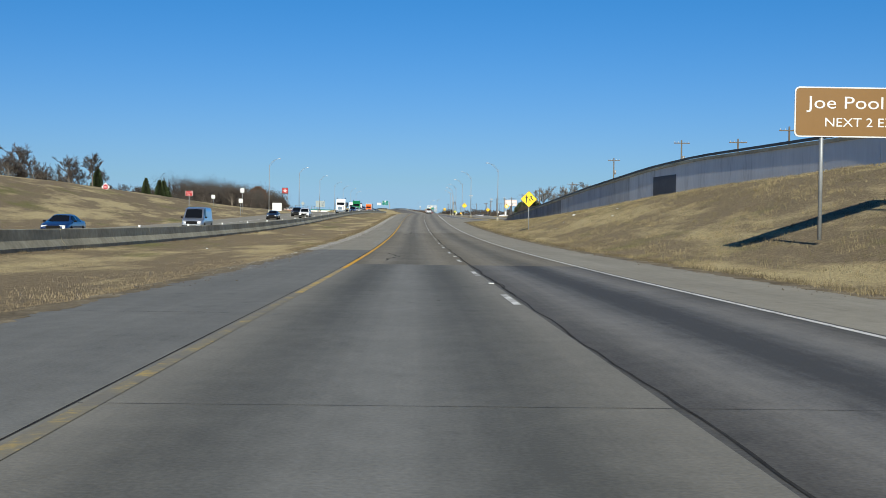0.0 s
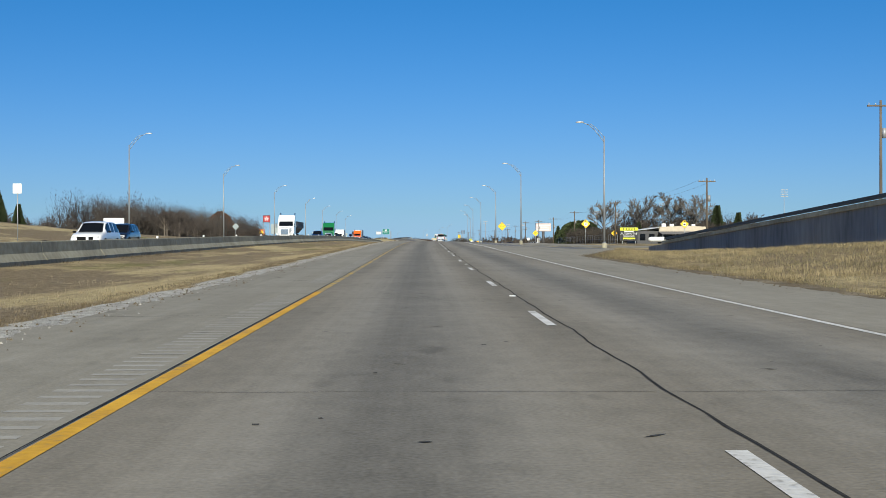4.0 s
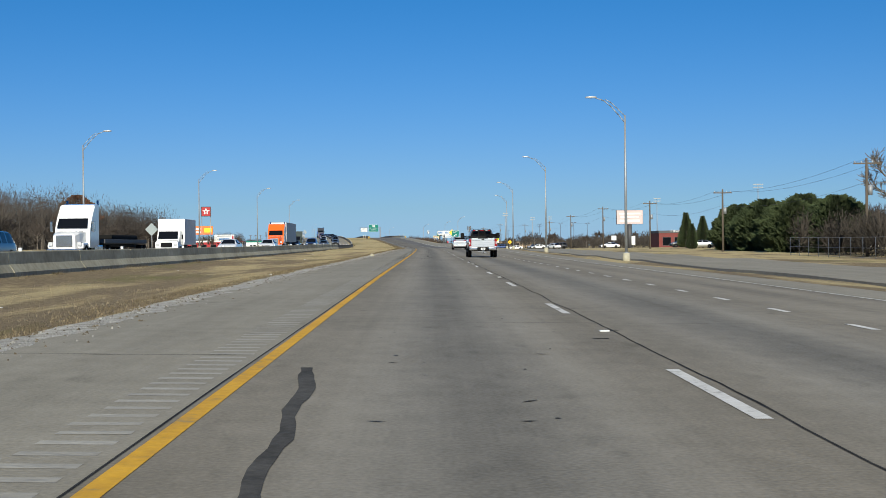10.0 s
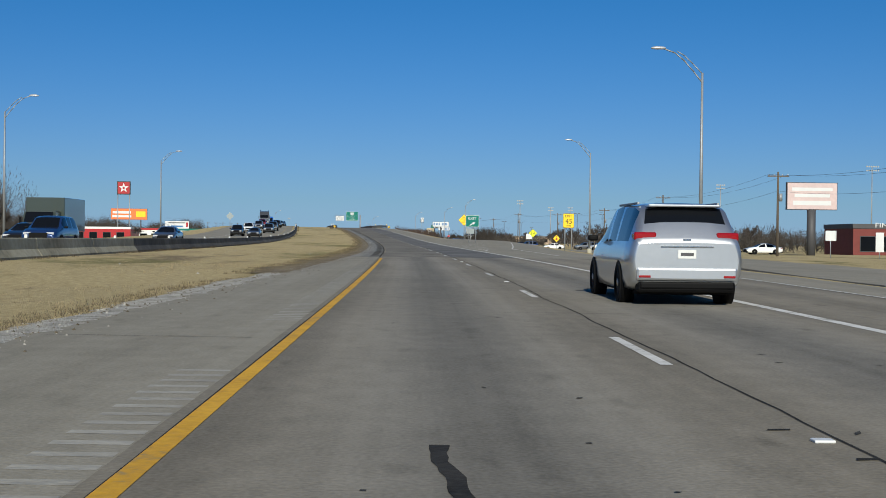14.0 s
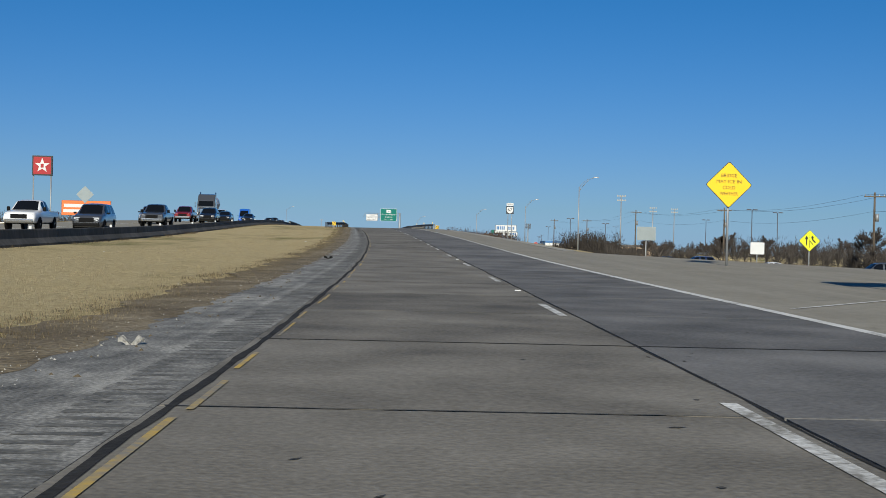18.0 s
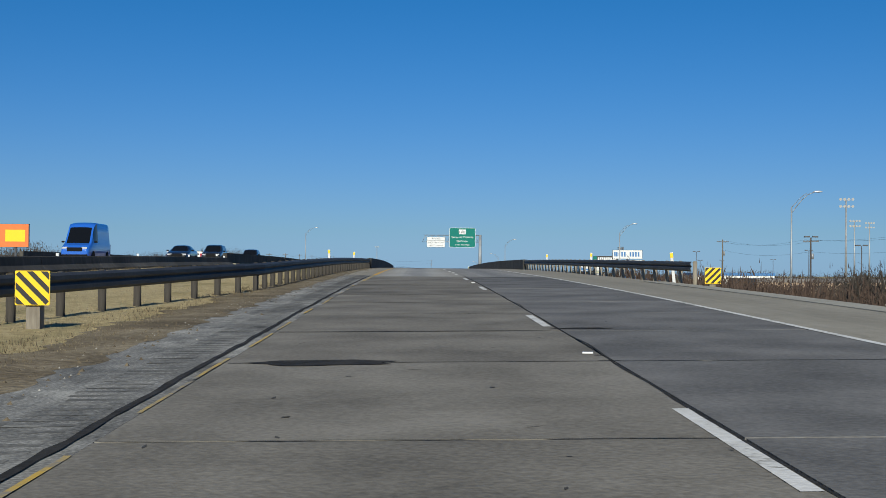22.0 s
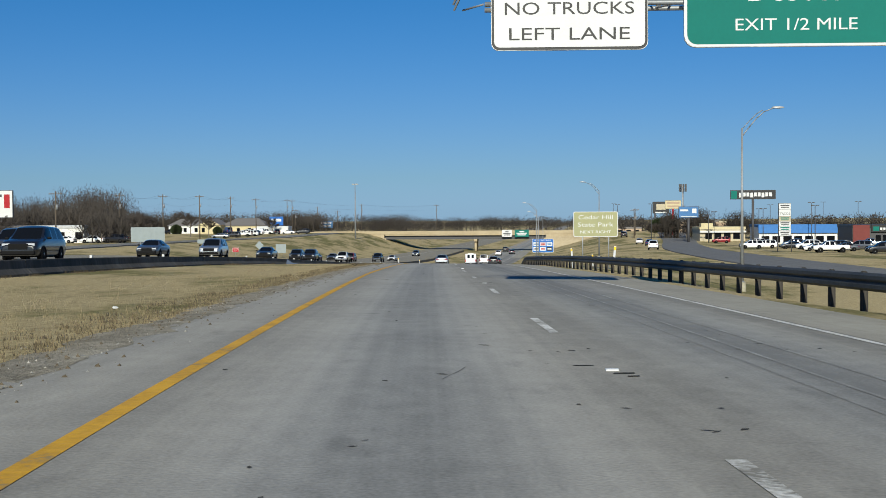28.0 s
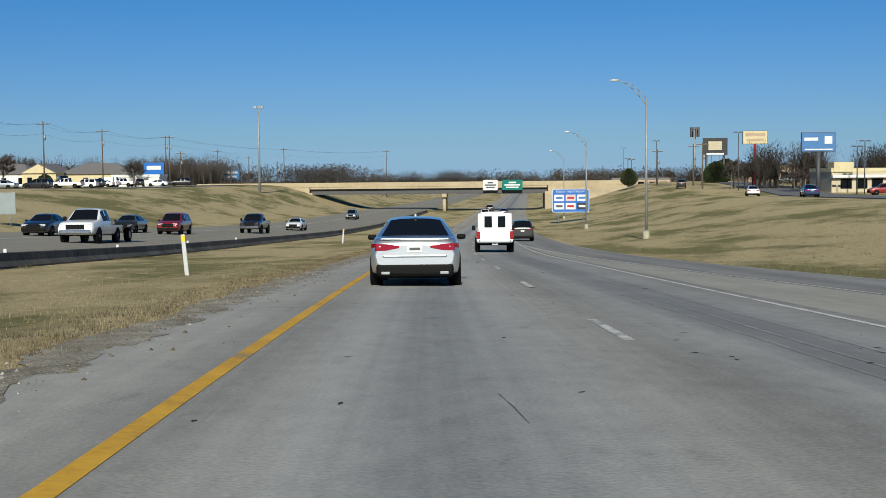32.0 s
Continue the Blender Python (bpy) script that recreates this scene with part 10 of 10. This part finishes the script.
for x0, x1, sg in ((-96, -87.5, 1), (-28.5, -20, -1)):
    bm = bmesh.new()
    prof = [(x0, -9.5), (x1, -9.5), (x1, -3.7), (x0, -3.7)] if sg > 0 else [(x0, -9.5), (x1, -9.5), (x1, -3.7), (x0, -3.7)]
    prism(bm, prof, -6.4, 6.4)
    bmesh.ops.recalc_face_normals(bm, faces=bm.faces)
    part("abutment", bm, M_TAN, over)
for x0, x1, z0, z1 in ((-122, -87.4, -1.8, -9.2), (-8, -28.6, -1.8, -9.2)):
    bm = bmesh.new()
    vs = [bm.verts.new(p) for p in ((x0, -7.0, z0), (x1, -7.0, z0 - 1.5), (x1, -9.5, z1), (x1 + (x0 - x1) * 0.25, -13, z1 + 1.5), (x0, -11, z0 - 2.5))]
    bm.faces.new(vs)
    ex = bmesh.ops.extrude_face_region(bm, geom=list(bm.faces))
    bmesh.ops.translate(bm, verts=[e for e in ex["geom"] if isinstance(e, bmesh.types.BMVert)], vec=(0, 0.4, -0.2))
    bmesh.ops.recalc_face_normals(bm, faces=bm.faces)
    part("wing_wall", bm, M_TAN, over, "sloping tan wing wall")
for x, w, face, dk in ((-36.8, 5.2, M_GREENSIGN, M_WHITESIGN), (-42.3, 3.7, M_WHITESIGN, M_DARKGREY)):
    sb = thing("bridge_sign", "guide sign panel fixed to the overpass parapet", "sign", "overpass guide signs", m=Matrix.Translation((x, 1512.6, -1.6)))
    panel("sign_plate", rounded(w, 2.6, 0.2), face, sb, -0.1, 0.0)
    bars(sb, [(0, 0.6, w * 0.35, 0.4), (0, 0.0, w * 0.75, 0.35), (0, -0.6, w * 0.6, 0.35)], dk, -0.1005)
    for px in (-w * 0.3, w * 0.3):
        bm = bmesh.new()
        box(bm, px - 0.06, px + 0.06, 0.005, 0.75, -0.9, 0.9)
        part("bracket", bm, M_STEEL, sb)

# ---- buildings ----
def building(name, label, x, y, w, dp, h, wall_m, roof_m, turn=0.0, roof="flat", openings=(), extra=None, category="building"):
    g = min(soil(x + a, y + b) for a in (-w / 2, w / 2) for b in (-dp / 2, dp / 2))
    r = thing(name, label, category, m=Matrix.Translation((x, y, g)) @ Matrix.Rotation(radians(turn), 4, 'Z'))
    rbox("walls_body", wall_m, r, -w / 2, w / 2, -dp / 2, dp / 2, -0.3, h, 0.02)
    if roof == "gable":
        bm = bmesh.new()
        prism(bm, [(-w / 2 - 0.4, h - 0.1), (w / 2 + 0.4, h - 0.1), (0, h + w * 0.28)], -dp / 2 - 0.4, dp / 2 + 0.4)
        bmesh.ops.recalc_face_normals(bm, faces=bm.faces)
        part("roof", bm, [roof_m], r)
        bm = bmesh.new()
        prism(bm, [(-w / 2, h - 0.05), (w / 2, h - 0.05), (0, h + w * 0.25)], -dp / 2 - 0.43, -dp / 2 - 0.405)
        bmesh.ops.recalc_face_normals(bm, faces=bm.faces)
        part("gable", bm, wall_m, r)
    elif roof == "hip":
        bm = bmesh.new()
        e = 0.5
        vs = [bm.verts.new(p) for p in ((-w / 2 - e, -dp / 2 - e, h), (w / 2 + e, -dp / 2 - e, h), (w / 2 + e, dp / 2 + e, h), (-w / 2 - e, dp / 2 + e, h), (-w / 4, 0, h + dp * 0.22), (w / 4, 0, h + dp * 0.22))]
        for q in ((0, 1, 5, 4), (1, 2, 5), (2, 3, 4, 5), (3, 0, 4), (3, 2, 1, 0)):
            bm.faces.new([vs[i] for i in q])
        part("roof", bm, roof_m, r)
    else:
        rbox("parapet", roof_m, r, -w / 2 - 0.12, w / 2 + 0.12, -dp / 2 - 0.12, dp / 2 + 0.12, h - 0.5, h + 0.15, 0.02)
    for ox, oz, ow, oh, om in openings:
        wd = rbox("window", M_DARKGREY, r, ox - ow / 2 - 0.08, ox + ow / 2 + 0.08, -dp / 2 - 0.06, -dp / 2 + 0.05, oz - oh / 2 - 0.08, oz + oh / 2 + 0.08, 0.01)
        rbox("pane", om, wd, ox - ow / 2, ox + ow / 2, -dp / 2 - 0.075, -dp / 2 - 0.061, oz - oh / 2, oz + oh / 2, 0.003)
    return r


def row_windows(x0, x1, n, z, w, h):
    return [(x0 + (x1 - x0) * k / max(1, n - 1), z, w, h, M_GLASS) for k in range(n)]


b = building("repair_shop", "low dark repair shop with a tan metal roof front", 55.8, 425, 10, 11, 3.5, M_DARKGREY, M_ROOFTAN, 4, "flat", row_windows(-3.5, 3.5, 3, 1.5, 2.4, 2.4))
bm = bmesh.new()
prism(bm, [(-5.3, 2.55), (5.3, 2.55), (5.2, 3.3), (4.9, 3.6), (0.5, 3.86), (-4.9, 3.6), (-5.2, 3.3)], -5.9, -5.63)
bmesh.ops.recalc_face_normals(bm, faces=bm.faces)
part("roof_front", bm, M_ROOFTAN, b, "tan ribbed metal roof front")
for k in range(5):
    bm = bmesh.new()
    tube(bm, (-5.2 + 2.75 * k, -8.6, -0.3), (-5.2 + 2.75 * k, -8.6, 2.05), 0.06, 0.06, 8)
    part("awning_post", bm, M_STEEL, b)
bm = bmesh.new()
loft(bm, [[(x, -5.95, 2.62), (x, -9.0, 2.05), (x, -9.0, 1.98), (x, -5.95, 2.54)] for x in (-5.5, 6.2)])
bmesh.ops.recalc_face_normals(bm, faces=bm.faces)
part("awning", bm, M_ROOFGREY, b, "dark grey metal awning")
for x, hh in ((-3.2, 0.5), (-1.4, 0.4), (1.8, 0.55), (3.4, 0.35)):
    rbox("roof_unit", M_WHITEWALL, b, x - 0.4, x + 0.4, -2, -1.2, 3.5, 3.9 + hh, 0.03)
b = building("workshop", "low dark shed with a sloping pale roof behind the fence", 48.3, 424, 5, 8, 2.6, M_DARKGREY, M_DARKGREY, 4, "flat", row_windows(-1, 1, 2, 1.4, 1.2, 1.4))
bm = bmesh.new()
loft(bm, [[(-3.0, y, 2.72), (-3.0, y, 2.84), (2.7, y, 3.55), (2.7, y, 3.43)] for y in (-4.6, 4.4)])
bmesh.ops.recalc_face_normals(bm, faces=bm.faces)
part("roof", bm, M_ALU, b, "pale metal lean-to roof")
tk = thing("gas_tank", "white propane tank on two feet", "tank", m=Matrix.Translation((49.6, 414, soil(49.6, 414))))
bm = bmesh.new()
loft(bm, [[(x, rr * math.cos(a), 0.9 + rr * math.sin(a)) for a in [2 * math.pi * j / 14 for j in range(14)]] for x, rr in ((-1.9, 0.1), (-1.7, 0.42), (-1.3, 0.55), (1.3, 0.55), (1.7, 0.42), (1.9, 0.1))])
bmesh.ops.recalc_face_normals(bm, faces=bm.faces)
part("shell", bm, M_WHITESIGN, tk, smooth=True)
for x in (-1, 1):
    rbox("foot", M_DARKGREY, tk, x - 0.12, x + 0.12, -0.3, 0.3, -0.2, 0.5, 0.01)


def fence(s0, s1, d, h, label):
    f = thing("chain_link_fence", label, "fence", m=Matrix.Translation(at(s0, d)))
    inv = f.matrix_world.inverted()
    pm = None
    s = s0
    pts = []
    while s <= s1:
        p = at(s, d)
        p.z = ground_z(s, d)
        q = inv @ p
        pts.append(q)
        if pm is None:
            bm = bmesh.new()
            tube(bm, (0, 0, -0.3), (0, 0, h), 0.024, 0.024, 6)
            o = part("post", bm, M_STEEL, f)
            pm = o.data
        else:
            o = new("post", pm)
            o.parent = f
        o.location = q
        s += 3.0
    for zz in (h, h * 0.5, 0.1):
        bm = bmesh.new()
        for a, b2 in zip(pts[:-1], pts[1:]):
            tube(bm, a + Vector((0, 0, zz)), b2 + Vector((0, 0, zz)), 0.02, 0.02, 4, False)
        part("wire_rail", bm, M_STEEL, f)


fence(386, 500, 36.0, 1.8, "grey chain-link fence along the frontage road")
b = building("store", "low dark red store with a finance sign", 69, 700, 16, 12, 4.2, M_BRICKRED, M_DARKGREY, 0, "flat", row_windows(-6, 6, 5, 1.6, 2.0, 2.0))
words("lettering", "FINANCE", 0.9, M_WHITESIGN, b, -2.5, -6.14, 4.15, 5.0)
building("store", "long low store with a pale front", 84, 600, 26, 14, 4.0, M_WHITEWALL, M_ROOFGREY, 0, "flat", row_windows(-10, 10, 6, 1.7, 2.4, 2.0))
building("warehouse", "long tan metal warehouse with a pale roof", 46, 1085, 30, 26, 3.4, M_BRICKTAN, M_ROOFGREY, 3, "flat", row_windows(-12, 12, 6, 1.6, 1.6, 1.4))
building("warehouse", "white metal building with a blue band", 38, 1150, 20, 16, 4.4, M_WHITEWALL, M_BLUEWALL, 3, "flat", row_windows(-7, 7, 5, 1.6, 2.0, 1.8))
b = building("store", "long white store under a deep blue roof band", 37.4, 1391, 20.4, 14, 5.0, M_WHITEWALL, M_BLUEWALL, 0, "flat", row_windows(-8.5, 8.5, 7, 1.3, 1.9, 1.6))
rbox("roof_band", M_BLUEBAND, b, -10.4, 10.4, -7.5, -7.13, 2.9, 5.2, 0.03)
b = building("rental_office", "dark flat-roofed rental office with a glass front and a green sign", 50.5, 1353, 17, 14, 4.9, M_DARKGREY, M_BLACK, 0, "flat", row_windows(-2.5, 7.5, 7, 1.5, 1.2, 2.2))
rbox("brick_bay", M_BRICKRED, b, -8.4, -4.6, -7.6, -7.05, -0.3, 5.0, 0.03)
rbox("sign_band", M_BLACK, b, -4.2, 8.4, -7.5, -7.15, 3.3, 4.9, 0.03)
rbox("sign_patch", M_GREENSIGN, b, -3.8, -2.4, -7.53, -7.505, 3.6, 4.6, 0.005)
for k in range(8):
    rbox("sign_bar", M_WHITESIGN, b, -2.2 + 0.7 * k, -1.7 + 0.7 * k, -7.53, -7.505, 3.75, 4.35, 0.005)
building("rental_office", "brown flat-roofed office with a dark front", 62, 1285, 16, 14, 4.8, M_BRICKTAN, M_ROOFGREY, 3, "flat", row_windows(-6, 6, 4, 1.8, 2.4, 2.4))
b = building("restaurant", "yellow restaurant with a pale canopy band", 21.5, 1418, 13, 12, 4.0, M_CREAM, M_YELLOWWALL, 3, "flat", row_windows(-4, 4, 4, 1.5, 1.8, 1.6))
rbox("awning", M_WHITESIGN, b, -6.6, 6.6, -6.9, -6.05, 2.5, 3.0, 0.05)
rbox("tower", M_YELLOWWALL, b, -6.2, -2.8, -6.3, -3.0, 3.5, 5.2, 0.05)
building("restaurant", "low dark brown restaurant", 26, 1505, 14, 12, 4.2, M_BRICKTAN, M_ROOFGREY, 3, "flat", row_windows(-5, 5, 4, 1.5, 1.6, 1.6))
building("store", "low brick-fronted store in the distance", 4, 1590, 18, 12, 3.4, M_BRICKTAN, M_ROOFGREY, 3, "flat", row_windows(-7, 7, 5, 1.5, 1.8, 1.6))
building("store", "tan store in the distance", 40, 1600, 20, 14, 5.0, M_BRICKTAN, M_CREAM, 3, "flat", row_windows(-8, 8, 5, 1.6, 1.8, 1.6))
b = building("yellow_house", "pale yellow house with a gable and grey roof", -147, 1490, 8, 12, 3.2, M_YELLOWWALL, M_ROOFGREY, 0, "gable", row_windows(-2.2, 2.2, 2, 1.4, 1.0, 1.4), category="house")
building("house_wing", "long yellow house wing under a grey hip roof", -136, 1496, 16, 12, 3.0, M_YELLOWWALL, M_ROOFGREY, 0, "hip", row_windows(-6, 6, 4, 1.4, 1.0, 1.4), category="house")
building("house_wing", "white house wing under a grey hip roof", -157, 1494, 12, 11, 3.0, M_WHITEWALL, M_ROOFGREY, 0, "hip", row_windows(-4, 4, 3, 1.4, 1.0, 1.4), category="house")
b = building("carport", "flat white carport beside the house", -124, 1486, 11, 7, 2.6, M_WHITEWALL, M_WHITESIGN, 0, "flat")
building("gas_station", "red and white gas station store", -96, 985, 22, 14, 4.6, M_WHITEWALL, M_REDSIGN, 0, "flat", row_windows(-8, 8, 5, 1.7, 2.4, 2.2))
building("store", "white store with green trim", -70, 945, 16, 12, 4.4, M_WHITEWALL, M_GREENSIGN, 0, "flat", row_windows(-5, 5, 4, 1.7, 2.4, 2.0))
building("store", "low red store near the sign", -92, 905, 18, 12, 4.2, M_REDSIGN, M_WHITEWALL, 0, "flat", row_windows(-6, 6, 4, 1.7, 2.2, 2.0))
building("shed", "low grey metal shed beside the far frontage road", -147, 1316, 18, 14, 3.8, M_SIGNBACK, M_ROOFGREY, 0, "flat", row_windows(-5, 5, 3, 1.6, 1.6, 1.4))
building("shed", "white metal shed beside the far frontage road", -131, 1307, 10, 10, 3.6, M_WHITEWALL, M_ALU, 0, "flat", row_windows(-4, 4, 3, 1.6, 1.6, 1.4))

# lot lamps and poles along the far frontage
def lot_lamp(x, y, top, label, heads):
    g = soil(x, y)
    r = thing("lot_lamp", label, "lamp post", "car park lamps", m=Matrix.Translation((x, y, g)))
    bm = bmesh.new()
    tube(bm, (0, 0, -0.3), (0, 0, top - g), 0.11, 0.08, 8)
    part("mast", bm, M_DARKGREY, r)
    for dx in heads:
        rbox("lamp_head", M_DARKGREY, r, dx - 0.35, dx + 0.35, -0.2, 0.2, top - g - 0.05, top - g + 0.15, 0.03)
    return r


for x, y, top in ((-2.4, 1500, 8.7), (3.2, 1430, 8.3), (16.2, 1400, 4.9), (18.0, 1402, 5.8), (-4.7, 1540, 5.0), (-6, 1520, 4.5), (24, 1360, 6.5), (30, 1330, 7.0), (36, 1290, 8.0), (44, 1250, 8.5), (30, 1400, 6.5)):
    lot_lamp(x, y, top, "dark car park lamp post with flat heads", (-0.5, 0.5))
for x, y, top in ((-0.8, 1445, 7.0), (-3.5, 1490, 6.5), (1.5, 1470, 7.2), (-110.6, 1600, 6.0), (-121.4, 1560, 9.1), (-120.4, 1500, 11.3), (-125, 1530, 8.0), (-117, 1585, 7.5)):
    utility_pole(x, y, top)

# ---- concrete panels of the worn stretch ----
SLAB_MESHES = [slab_mesh(3.96), slab_mesh(3.54)]
SLAB_MESHES[0].materials.append(surface("slab_concrete", [(0.32, (0.082, 0.075, 0.064)), (0.5, (0.158, 0.145, 0.122)), (0.68, (0.235, 0.218, 0.187))], 0.7, 0.85, 30, 0.2, island=True, spec=0.25))
SLAB_MESHES[1].materials.append(surface("dark_slab_concrete", [(0.32, (0.066, 0.064, 0.062)), (0.5, (0.124, 0.121, 0.117)), (0.68, (0.19, 0.185, 0.178))], 0.7, 0.85, 30, 0.2, island=True, spec=0.25))
KNOWN = [590.0, 641.3, 681.1, 716.3, 720.7, 756.6, 793.2, 830.7, 835.8, 867.8, 873.3, 877.0]
JOINTS = []
for a, b in zip(KNOWN[:-1], KNOWN[1:]):
    n = max(1, round((b - a) / 4.7))
    JOINTS += [a + (b - a) * k / n for k in range(n)]
JOINTS.append(KNOWN[-1])
for k, (s0, s1) in enumerate(zip(JOINTS[:-1], JOINTS[1:])):
    for me, d in zip(SLAB_MESHES, (0.025, 3.775)):
        a, b = at(s0, d), at(s1, d)
        o = new("slab", me)
        o.parent = road
        f = (b - a).normalized()
        r = (at((s0 + s1) / 2, d + 1) - at((s0 + s1) / 2, d - 1)).normalized()
        u = r.cross(f).normalized()
        r = f.cross(u)
        m = Matrix((r, f, u)).transposed().to_4x4()
        m.translation = (a + b) / 2 + u * (0.003 * noise.noise((k, d, 0)))
        o.matrix_world = m @ Matrix.Diagonal((1, (s1 - s0) / SLAB, 1, 1))
for k, s in enumerate(JOINTS):
    a, b = (-1.9, 1.85) if k % 4 else (-1.9, 5.4)
    n = int((b - a) / 0.3)
    ribbon("cross_joint", [(s + 0.03 * noise.noise((j * 0.7, s, 0)), a + (b - a) * j / n) for j in range(n + 1)], (0.018, 0.03, 0.05)[k % 3], 0.005, (M_TARGREY, M_TARGREY, M_TAR)[k % 3], seal)
